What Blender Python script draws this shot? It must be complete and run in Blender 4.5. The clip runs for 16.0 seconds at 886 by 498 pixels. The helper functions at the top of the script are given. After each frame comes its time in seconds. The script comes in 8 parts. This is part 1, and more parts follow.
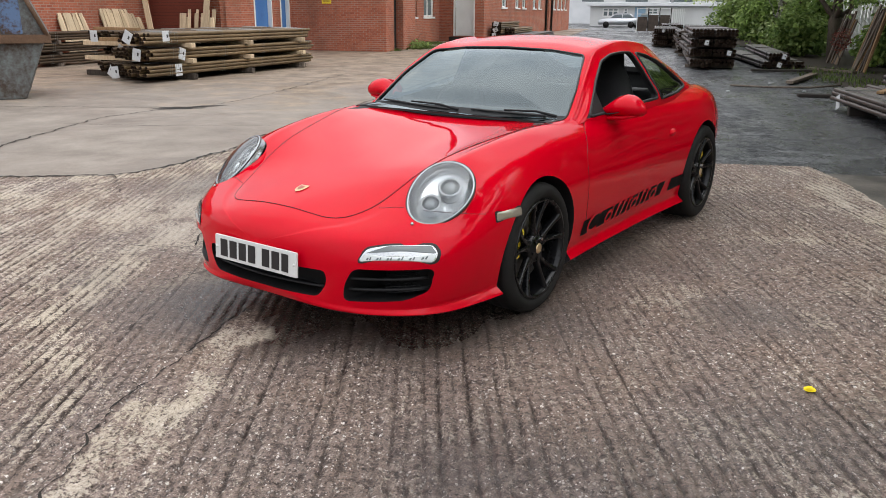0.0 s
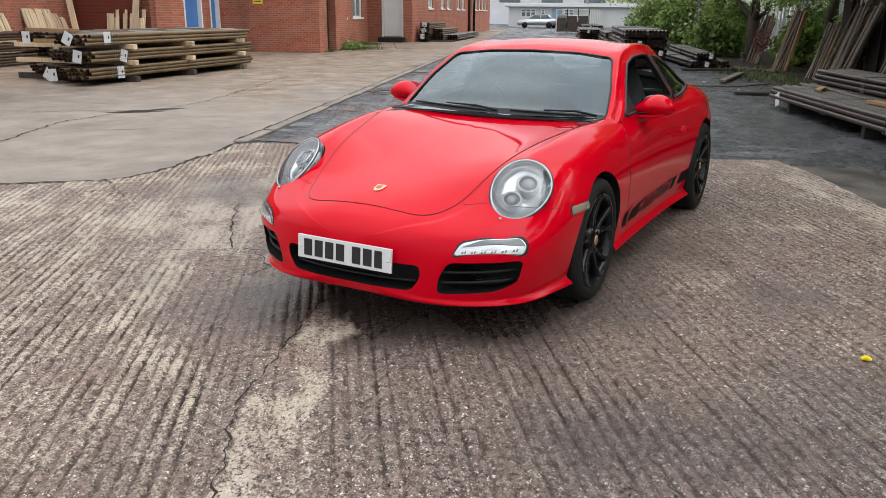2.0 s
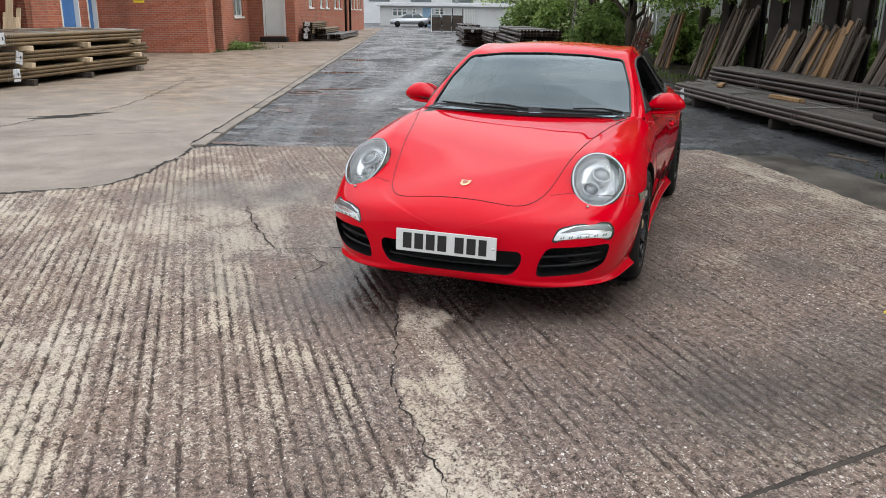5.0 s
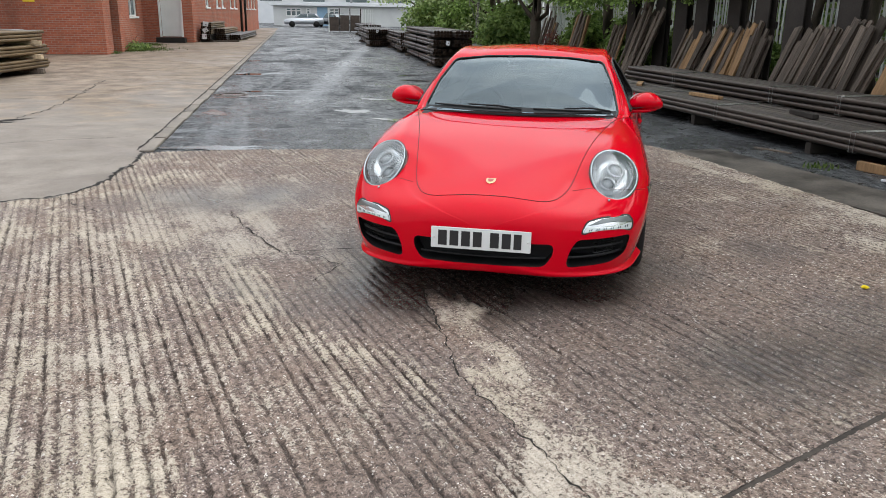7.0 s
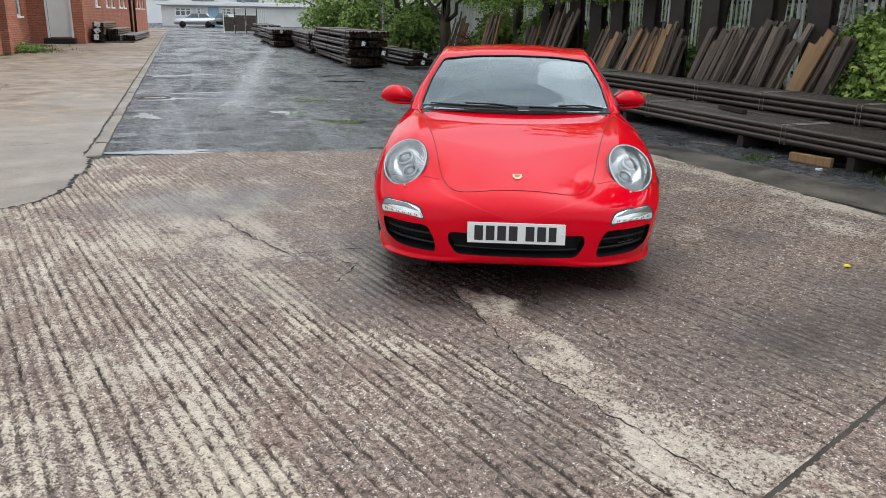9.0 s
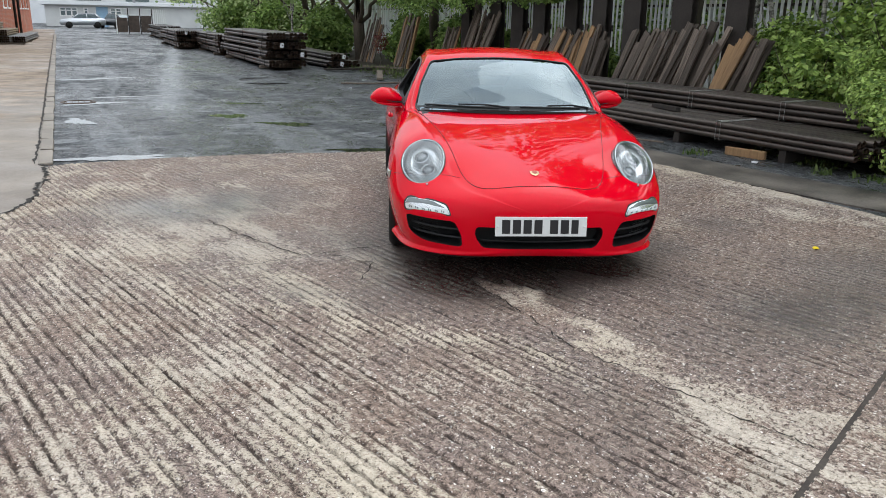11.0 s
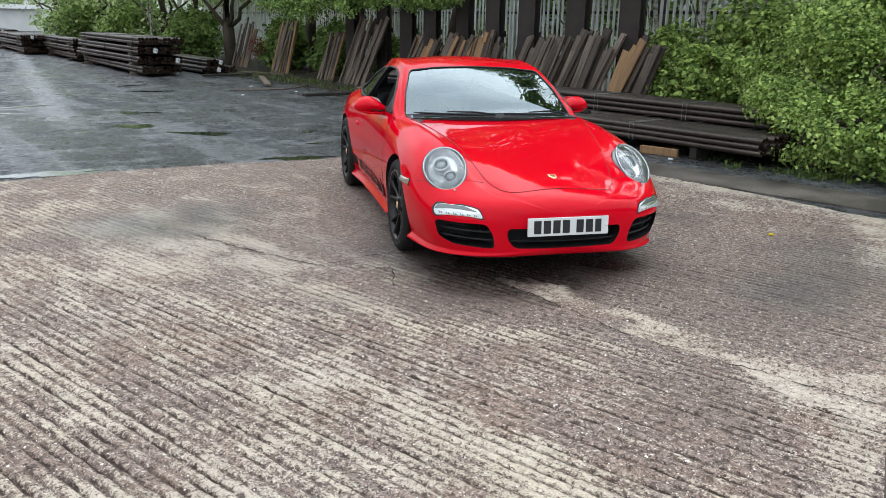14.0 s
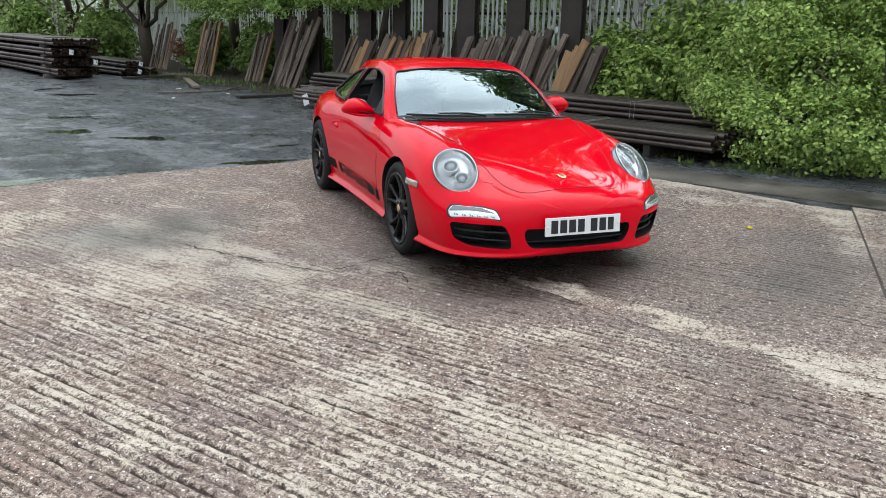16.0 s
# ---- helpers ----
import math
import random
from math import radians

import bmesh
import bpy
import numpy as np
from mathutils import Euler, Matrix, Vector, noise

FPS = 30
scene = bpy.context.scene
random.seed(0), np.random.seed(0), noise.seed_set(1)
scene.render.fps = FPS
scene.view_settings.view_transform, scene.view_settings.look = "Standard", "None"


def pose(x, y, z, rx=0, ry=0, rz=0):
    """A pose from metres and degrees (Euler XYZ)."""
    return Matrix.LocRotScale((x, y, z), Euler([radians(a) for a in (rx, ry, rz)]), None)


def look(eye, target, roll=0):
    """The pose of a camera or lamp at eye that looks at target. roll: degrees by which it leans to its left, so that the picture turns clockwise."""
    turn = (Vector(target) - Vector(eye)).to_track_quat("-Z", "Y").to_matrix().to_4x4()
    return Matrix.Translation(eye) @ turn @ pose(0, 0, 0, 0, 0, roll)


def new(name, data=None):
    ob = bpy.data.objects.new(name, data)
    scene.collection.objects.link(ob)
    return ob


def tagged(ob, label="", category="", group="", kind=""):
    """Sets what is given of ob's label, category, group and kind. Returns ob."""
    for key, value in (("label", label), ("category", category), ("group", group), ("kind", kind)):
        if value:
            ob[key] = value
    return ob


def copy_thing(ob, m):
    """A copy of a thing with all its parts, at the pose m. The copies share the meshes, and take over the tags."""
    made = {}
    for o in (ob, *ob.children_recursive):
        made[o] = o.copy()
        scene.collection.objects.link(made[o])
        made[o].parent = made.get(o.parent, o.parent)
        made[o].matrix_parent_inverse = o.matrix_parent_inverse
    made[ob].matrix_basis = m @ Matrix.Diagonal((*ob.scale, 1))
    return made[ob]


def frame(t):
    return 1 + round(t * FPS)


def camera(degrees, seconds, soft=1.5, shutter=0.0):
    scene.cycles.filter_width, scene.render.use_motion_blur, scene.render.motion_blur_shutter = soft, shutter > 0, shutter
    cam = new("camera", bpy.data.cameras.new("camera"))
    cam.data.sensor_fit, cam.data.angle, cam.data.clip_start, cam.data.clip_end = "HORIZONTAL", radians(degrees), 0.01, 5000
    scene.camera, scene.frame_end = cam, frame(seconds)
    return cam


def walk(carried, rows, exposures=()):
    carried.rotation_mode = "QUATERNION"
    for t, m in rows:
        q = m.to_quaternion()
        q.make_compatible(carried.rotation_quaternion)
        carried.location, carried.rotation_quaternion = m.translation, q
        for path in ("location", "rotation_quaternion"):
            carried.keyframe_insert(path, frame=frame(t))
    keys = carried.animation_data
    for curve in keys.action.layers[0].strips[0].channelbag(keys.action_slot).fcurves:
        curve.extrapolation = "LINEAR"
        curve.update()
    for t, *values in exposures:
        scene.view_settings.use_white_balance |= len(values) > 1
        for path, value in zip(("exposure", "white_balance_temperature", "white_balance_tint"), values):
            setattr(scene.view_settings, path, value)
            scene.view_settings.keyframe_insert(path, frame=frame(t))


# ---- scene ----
cam = camera(59.3, 16.0, 0.5)
METRES, EYE, TILT, LEAN, TURN = 5.725, 1.428, 0.0, 0.0, -0.1
ROWS = [
    (0.0, 0.0, 0.0, 0.0, 0.09, -16.91, -0.31),
    (0.5, -0.03, -0.0081, -0.0021, -1.5, -16.88, -0.35),
    (1.0, -0.0637, -0.0129, 0.0008, -3.1, -16.86, -0.39),
    (1.5, -0.0947, -0.0184, 0.0035, -4.51, -16.85, -0.43),
    (2.0, -0.1291, -0.025, 0.0038, -5.97, -16.86, -0.46),
    (2.5, -0.161, -0.0341, 0.005, -7.34, -16.87, -0.48),
    (3.0, -0.1948, -0.042, 0.0097, -8.88, -16.87, -0.52),
    (3.5, -0.2248, -0.0457, 0.009, -10.37, -16.86, -0.54),
    (4.0, -0.257, -0.0455, 0.0069, -12.09, -16.86, -0.58),
    (6.5, -0.4149, -0.035, 0.0151, -21.36, -16.81, -0.74),
    (7.0, -0.4454, -0.0304, 0.0139, -23.42, -16.78, -0.79),
    (7.5, -0.4742, -0.0218, 0.011, -25.31, -16.76, -0.81),
    (8.0, -0.5059, -0.0112, 0.0121, -27.33, -16.72, -0.84),
    (8.5, -0.534, 0.0014, 0.0127, -29.18, -16.69, -0.89),
    (9.0, -0.5658, 0.0133, 0.0124, -31.17, -16.64, -0.92),
    (11.5, -0.7124, 0.072, 0.0145, -40.48, -16.37, -1.12),
    (12.0, -0.7396, 0.0907, 0.0146, -42.41, -16.28, -1.15),
    (12.5, -0.7642, 0.1083, 0.0157, -44.17, -16.22, -1.17),
    (13.0, -0.7903, 0.1267, 0.0149, -46.02, -16.17, -1.2),
    (13.5, -0.815, 0.1422, 0.0182, -47.7, -16.09, -1.22),
    (14.0, -0.8366, 0.1603, 0.0205, -49.48, -16.03, -1.24),
    (14.5, -0.8536, 0.1797, 0.0182, -51.08, -15.99, -1.24),
    (15.0, -0.8695, 0.203, 0.0163, -52.78, -15.93, -1.25),
    (15.5, -0.8836, 0.2258, 0.0177, -54.34, -15.92, -1.3),
    (16.0, -0.8963, 0.2501, 0.0185, -55.97, -15.85, -1.3),
]
walk(cam, [(t, pose(0, 0, EYE, TILT, LEAN, TURN) @ pose(METRES * x, METRES * y, METRES * z, 90 + pitch, roll, yaw)) for t, x, y, z, yaw, pitch, roll in ROWS], [(0.0, 0.09, 6520, 12), (7.0, 0.04, 6330, 9.5), (12.0, 0.09, 6140, 8), (16.0, 0.28, 6060, 7)])


# ---- world and light: a bright overcast sky, a faint wide sun ----
SUN_WAY = (0.612, -0.050, 0.789)


def make_world():
    world = bpy.data.worlds.new("overcast_sky")
    scene.world = world
    world.use_nodes = True
    nt = world.node_tree
    nt.nodes.clear()
    out = nt.nodes.new("ShaderNodeOutputWorld")
    bg = nt.nodes.new("ShaderNodeBackground")
    sky = nt.nodes.new("ShaderNodeTexSky")
    sky.sky_type, sky.sun_disc = "NISHITA", False
    sky.sun_elevation, sky.sun_rotation = radians(52), radians(95)
    sky.dust_density, sky.air_density, sky.ozone_density = 3.0, 1.0, 1.0
    # cloud cover: an overcast vault, brightest overhead and round the veiled sun
    tc = nt.nodes.new("ShaderNodeTexCoord")
    mp = nt.nodes.new("ShaderNodeMapping")
    mp.inputs["Scale"].default_value = (1.0, 1.0, 2.0)
    nz = nt.nodes.new("ShaderNodeTexNoise")
    nz.inputs["Scale"].default_value, nz.inputs["Detail"].default_value = 2.4, 7
    nz.inputs["Roughness"].default_value = 0.55
    ramp = nt.nodes.new("ShaderNodeValToRGB")
    ramp.color_ramp.elements[0].position, ramp.color_ramp.elements[0].color = 0.36, (0.62, 0.67, 0.74, 1)
    ramp.color_ramp.elements[1].position, ramp.color_ramp.elements[1].color = 0.64, (1.15, 1.15, 1.14, 1)

    def vmath(op, a, b=None):
        n = nt.nodes.new("ShaderNodeVectorMath")
        n.operation = op
        nt.links.new(a, n.inputs[0])
        if b is not None:
            n.inputs[1].default_value = b
        return n

    def fmath(op, a, b):
        n = nt.nodes.new("ShaderNodeMath")
        n.operation = op
        for i, v in enumerate((a, b)):
            if hasattr(v, "is_linked"):
                nt.links.new(v, n.inputs[i])
            else:
                n.inputs[i].default_value = v
        return n.outputs[0]
    way = vmath("NORMALIZE", tc.outputs["Generated"]).outputs[0]
    up = fmath("MAXIMUM", vmath("DOT_PRODUCT", way, (0, 0, 1)).outputs["Value"], 0.0)
    near = fmath("POWER", fmath("MAXIMUM", vmath("DOT_PRODUCT", way, SUN_WAY).outputs["Value"], 0.0), 5.0)
    vault = fmath("ADD", fmath("MULTIPLY", fmath("ADD", fmath("MULTIPLY", up, 1.3), 1.0), 6.4), fmath("MULTIPLY", near, 11.5))
    tint = nt.nodes.new("ShaderNodeVectorMath")
    tint.operation = "SCALE"
    mix = nt.nodes.new("ShaderNodeMix")
    mix.data_type = "RGBA"
    mix.inputs["Factor"].default_value = 0.9
    nt.links.new(tc.outputs["Generated"], mp.inputs["Vector"])
    nt.links.new(mp.outputs["Vector"], nz.inputs["Vector"])
    nt.links.new(nz.outputs["Fac"], ramp.inputs["Fac"])
    nt.links.new(ramp.outputs["Color"], tint.inputs[0])
    nt.links.new(vault, tint.inputs["Scale"])
    nt.links.new(sky.outputs["Color"], mix.inputs[6])
    nt.links.new(tint.outputs[0], mix.inputs[7])
    nt.links.new(mix.outputs[2], bg.inputs["Color"])
    bg.inputs["Strength"].default_value = 0.15
    nt.links.new(bg.outputs["Background"], out.inputs["Surface"])


make_world()
sun = new("sun", bpy.data.lights.new("sun", "SUN"))
sun.data.energy, sun.data.angle, sun.data.color = 0.8, radians(55), (1.0, 0.97, 0.92)
sun.matrix_basis = look(Vector(SUN_WAY) * 40, (0, 0, 0))


# ---- materials ----
def link(nt, a, b):
    nt.links.new(a, b)


def node(nt, kind, **values):
    n = nt.nodes.new(kind)
    for k, v in values.items():
        n.inputs[k.replace("_", " ")].default_value = v
    return n


def ramp_node(nt, fac, stops):
    r = nt.nodes.new("ShaderNodeValToRGB")
    e = r.color_ramp.elements
    while len(e) < len(stops):
        e.new(0.5)
    for el, (p, c) in zip(e, stops):
        el.position = p
        el.color = (c[0], c[1], c[2], 1) if isinstance(c, (tuple, list)) else (c, c, c, 1)
    nt.links.new(fac, r.inputs["Fac"])
    return r.outputs["Color"]


def mix_node(nt, fac, a, b, blend="MIX"):
    m = nt.nodes.new("ShaderNodeMix")
    m.data_type, m.blend_type = "RGBA", blend
    for i, v in enumerate((fac, a, b)):
        sock = m.inputs["Factor"] if i == 0 else m.inputs[5 + i]
        if hasattr(v, "is_linked"):
            nt.links.new(v, sock)
        elif isinstance(v, (int, float)):
            sock.default_value = v if i == 0 else (v, v, v, 1)
        else:
            sock.default_value = (v[0], v[1], v[2], 1)
    return m.outputs[2]


def math_node(nt, op, a, b=0.0, c=0.0):
    m = nt.nodes.new("ShaderNodeMath")
    m.operation = op
    for i, v in enumerate((a, b, c)):
        if hasattr(v, "is_linked"):
            nt.links.new(v, m.inputs[i])
        else:
            m.inputs[i].default_value = v
    return m.outputs[0]


def noise_node(nt, scale, detail=4, vec=None, rough=0.55, distortion=0.0):
    n = node(nt, "ShaderNodeTexNoise", Scale=scale, Detail=detail, Roughness=rough, Distortion=distortion)
    if vec is not None:
        nt.links.new(vec, n.inputs["Vector"])
    return n.outputs["Fac"]


def mapped(nt, vec, scale, rot=(0, 0, 0)):
    m = nt.nodes.new("ShaderNodeMapping")
    m.inputs["Scale"].default_value, m.inputs["Rotation"].default_value = scale, rot
    nt.links.new(vec, m.inputs["Vector"])
    return m.outputs["Vector"]


def blank(name):
    m = bpy.data.materials.new(name)
    m.use_nodes = True
    nt = m.node_tree
    return m, nt, nt.nodes["Principled BSDF"]


def world_pos(nt):
    return nt.nodes.new("ShaderNodeNewGeometry").outputs["Position"]


def object_pos(nt):
    return nt.nodes.new("ShaderNodeTexCoord").outputs["Object"]


def add_bump(nt, bsdf, height, strength=0.3, distance=0.01):
    b = node(nt, "ShaderNodeBump", Strength=strength, Distance=distance)
    nt.links.new(height, b.inputs["Height"])
    nt.links.new(b.outputs["Normal"], bsdf.inputs["Normal"])


def surface(name, dark, light, rough=(0.5, 0.8), metal=0.0, coarse=2.0, fine=40.0, bump=0.2, stretch=(1, 1, 1), vary=0.0, coat=0.0, where="object", stops=(0.3, 0.7), depth=0.004, spec=0.22):
    """Two-scale mottled surface: coarse stains and fine grain in colour, gloss and relief."""
    m, nt, b = blank(name)
    p = object_pos(nt) if where == "object" else world_pos(nt)
    p = mapped(nt, p, stretch)
    a, g = noise_node(nt, coarse, 5, p), noise_node(nt, fine, 4, p, 0.65)
    both = math_node(nt, "ADD", math_node(nt, "MULTIPLY", a, 0.6), math_node(nt, "MULTIPLY", g, 0.4))
    col = ramp_node(nt, both, ((stops[0], dark), (stops[1], light)))
    if vary:
        info = nt.nodes.new("ShaderNodeObjectInfo").outputs["Random"]
        hsv = nt.nodes.new("ShaderNodeHueSaturation")
        nt.links.new(col, hsv.inputs["Color"])
        nt.links.new(math_node(nt, "MULTIPLY_ADD", info, vary, 1 - vary / 2), hsv.inputs["Value"])
        col = hsv.outputs["Color"]
    nt.links.new(col, b.inputs["Base Color"])
    b.inputs["Metallic"].default_value, b.inputs["Specular IOR Level"].default_value = metal, spec
    nt.links.new(ramp_node(nt, both, ((0.3, rough[0]), (0.7, rough[1]))), b.inputs["Roughness"])
    if coat:
        b.inputs["Coat Weight"].default_value, b.inputs["Coat Roughness"].default_value = coat, 0.03
    if bump:
        add_bump(nt, b, g, bump, depth)
    return m


def plain(name, colour, rough=0.4, metal=0.0, coat=0.0):
    m, nt, b = blank(name)
    b.inputs["Base Color"].default_value = (*colour, 1)
    b.inputs["Roughness"].default_value, b.inputs["Metallic"].default_value = rough, metal
    b.inputs["Coat Weight"].default_value = coat
    b.inputs["Coat Roughness"].default_value = 0.02
    return m


def glass(name, tint=(1, 1, 1), rough=0.0, strength=1.9, sheen=(1, 1, 1)):
    """Thin glass: a clear pane that lets light straight through and mirrors by Fresnel."""
    m = bpy.data.materials.new(name)
    m.use_nodes = True
    nt = m.node_tree
    nt.nodes.clear()
    out = nt.nodes.new("ShaderNodeOutputMaterial")
    t, g, f = nt.nodes.new("ShaderNodeBsdfTransparent"), nt.nodes.new("ShaderNodeBsdfGlossy"), nt.nodes.new("ShaderNodeFresnel")
    t.inputs["Color"].default_value = (*tint, 1)
    g.inputs["Roughness"].default_value, g.inputs["Color"].default_value = rough, (*sheen, 1)
    f.inputs["IOR"].default_value = 1.5
    mx = nt.nodes.new("ShaderNodeMixShader")
    nt.links.new(math_node(nt, "MULTIPLY", f.outputs[0], strength), mx.inputs[0])
    nt.links.new(t.outputs[0], mx.inputs[1])
    nt.links.new(g.outputs[0], mx.inputs[2])
    nt.links.new(mx.outputs[0], out.inputs["Surface"])
    return m


M = {}
M["red_paint"] = surface("red_paint", (0.53, 0.0, 0.008), (0.55, 0.0, 0.011), (0.4, 0.5), 0.0, 1.5, 30, 0.0, coat=1.0)
M["red_paint"].node_tree.nodes["Principled BSDF"].inputs["Specular IOR Level"].default_value = 0.0
M["red_paint"].node_tree.nodes["Principled BSDF"].inputs["Coat IOR"].default_value = 1.27
M["red_paint"].node_tree.nodes["Principled BSDF"].inputs["Coat Roughness"].default_value = 0.025
M["lining"] = plain("cabin_lining", (0.016, 0.017, 0.018), 0.8)
M["lens_grey"] = plain("lens_grey", (0.16, 0.18, 0.18), 0.2, 0.4, 0.5)
M["black_plastic"] = surface("black_plastic", (0.008, 0.008, 0.009), (0.02, 0.02, 0.021), (0.4, 0.6), 0, 8, 200, 0.1)
M["gloss_black"] = surface("gloss_black", (0.003, 0.003, 0.0035), (0.006, 0.006, 0.007), (0.22, 0.34), 0, 8, 80, 0.0, coat=0.25, spec=0.2)
M["vinyl"] = surface("black_vinyl", (0.003, 0.003, 0.0035), (0.006, 0.006, 0.006), (0.45, 0.6), 0, 8, 80, 0.0, spec=0.08)
M["rubber"] = surface("tyre_rubber", (0.006, 0.006, 0.006), (0.02, 0.019, 0.018), (0.6, 0.85), 0, 9, 120, 0.2)
M["seal"] = plain("black_seal", (0.006, 0.006, 0.006), 0.5)
M["chrome"] = plain("chrome", (0.8, 0.8, 0.8), 0.12, 1.0)
M["lamp_silver"] = plain("lamp_silver", (0.66, 0.68, 0.69), 0.22, 0.75)
M["lamp_grey"] = plain("lamp_grey", (0.62, 0.64, 0.65), 0.22, 0.85)
M["clear"] = glass("windscreen_glass", (0.20, 0.255, 0.255), strength=2.15, sheen=(0.82, 0.95, 1.0))
M["lens"] = glass("lamp_lens", (0.96, 0.97, 0.97), strength=1.3)
M["tinted"] = glass("tinted_glass", (0.62, 0.68, 0.66))
M["plate_white"] = plain("plate_white", (0.62, 0.63, 0.62), 0.3, 0, 0.3)
M["plate_black"] = plain("plate_black", (0.012, 0.012, 0.014), 0.35)
M["gold"] = plain("badge_gold", (0.68, 0.50, 0.30), 0.35, 0.8)
M["caliper"] = plain("caliper_yellow", (0.75, 0.55, 0.02), 0.35, 0, 0.5)
M["disc"] = surface("brake_disc", (0.25, 0.24, 0.23), (0.42, 0.41, 0.4), (0.3, 0.45), 1.0, 6, 90, 0.1)
M["leather"] = surface("black_leather", (0.012, 0.012, 0.013), (0.03, 0.03, 0.032), (0.45, 0.65), 0, 6, 140, 0.2)
M["amber"] = plain("amber_clear", (0.34, 0.30, 0.24), 0.15, 0.3, 1.0)
M["drl_white"] = plain("drl_lens", (0.62, 0.66, 0.65), 0.15, 0.2, 0.6)


# ---- mesh tools ----
def part(name, bm, material, parent=None, label="", smooth=False, keep=False):
    """Links a bmesh as one mesh object under a thing or a part."""
    me = bpy.data.meshes.new(name)
    bm.to_mesh(me)
    if not keep:
        bm.free()
    if smooth:
        me.polygons.foreach_set("use_smooth", [True] * len(me.polygons))
    for mm in material if isinstance(material, (list, tuple)) else [material]:
        me.materials.append(mm)
    ob = new(name, me)
    if parent is not None:
        ob.parent = parent
    if label:
        ob["label"] = label
    return ob


def mesh_part(name, verts, faces, material, parent=None, label="", smooth=False):
    me = bpy.data.meshes.new(name)
    me.from_pydata([tuple(v) for v in verts], [], faces)
    me.update()
    if smooth:
        me.polygons.foreach_set("use_smooth", [True] * len(me.polygons))
    me.materials.append(material)
    ob = new(name, me)
    if parent is not None:
        ob.parent = parent
    if label:
        ob["label"] = label
    return ob


def thing(name, m=None, label="", category="", group="", kind=""):
    """An Empty at a thing's base, which parents its parts."""
    ob = new(name)
    ob.empty_display_size = 0.1
    if m is not None:
        ob.matrix_basis = m
    return tagged(ob, label, category, group, kind)


def box(bm, x0, x1, y0, y1, z0, z1, bevel=0.0, m=None):
    r = bmesh.ops.create_cube(bm, size=1)
    vs = r["verts"]
    bmesh.ops.scale(bm, vec=(x1 - x0, y1 - y0, z1 - z0), verts=vs)
    bmesh.ops.translate(bm, vec=((x0 + x1) / 2, (y0 + y1) / 2, (z0 + z1) / 2), verts=vs)
    if bevel:
        es = list({e for v in vs for e in v.link_edges})
        g = bmesh.ops.bevel(bm, geom=es, offset=bevel, segments=2, affect="EDGES", profile=0.6)
        vs = list({v for f in g["faces"] for v in f.verts} | {v for v in vs if v.is_valid})
    if m is not None:
        bmesh.ops.transform(bm, matrix=m, verts=vs)
    return vs


def cube(x0, x1, y0, y1, z0, z1, bevel=0.0, m=None):
    bm = bmesh.new()
    box(bm, x0, x1, y0, y1, z0, z1, bevel, m)
    return bm


def tube(bm, pts, r, n=8, cap=True, r2=None):
    """A round bar along a row of points."""
    pts = [Vector(p) for p in pts]
    rings = []
    for i, p in enumerate(pts):
        a, b = pts[max(i - 1, 0)], pts[min(i + 1, len(pts) - 1)]
        d = (b - a).normalized()
        side = d.cross(Vector((0, 0, 1)))
        if side.length < 1e-4:
            side = d.cross(Vector((0, 1, 0)))
        side.normalize()
        up = side.cross(d)
        rad = r if r2 is None else r + (r2 - r) * i / (len(pts) - 1)
        rings.append([bm.verts.new(p + rad * (math.cos(2 * math.pi * k / n) * side + math.sin(2 * math.pi * k / n) * up)) for k in range(n)])
    for a, b in zip(rings, rings[1:]):
        for k in range(n):
            bm.faces.new((a[k], a[(k + 1) % n], b[(k + 1) % n], b[k]))
    if cap and len(rings) > 1:
        bm.faces.new(rings[0][::-1])
        bm.faces.new(rings[-1])
    return rings


def prism(bm, outline, z0, z1):
    """A solid from a flat outline of (x, y), between two heights."""
    lo = [bm.verts.new((x, y, z0)) for x, y in outline]
    hi = [bm.verts.new((x, y, z1)) for x, y in outline]
    n = len(outline)
    bm.faces.new(lo[::-1])
    bm.faces.new(hi)
    for i in range(n):
        bm.faces.new((lo[i], lo[(i + 1) % n], hi[(i + 1) % n], hi[i]))
    bmesh.ops.recalc_face_normals(bm, faces=bm.faces)
    return bm


def grid_mesh(fn, us, vs, flip=False):
    """Vertices and faces of a sheet fn(u, v)."""
    verts = [fn(u, v) for u in us for v in vs]
    nv = len(vs)
    faces = []
    for i in range(len(us) - 1):
        for j in range(nv - 1):
            q = (i * nv + j, i * nv + j + 1, (i + 1) * nv + j + 1, (i + 1) * nv + j)
            faces.append(q[::-1] if flip else q)
    return verts, faces


def lerp(a, b, t):
    return a + (b - a) * t


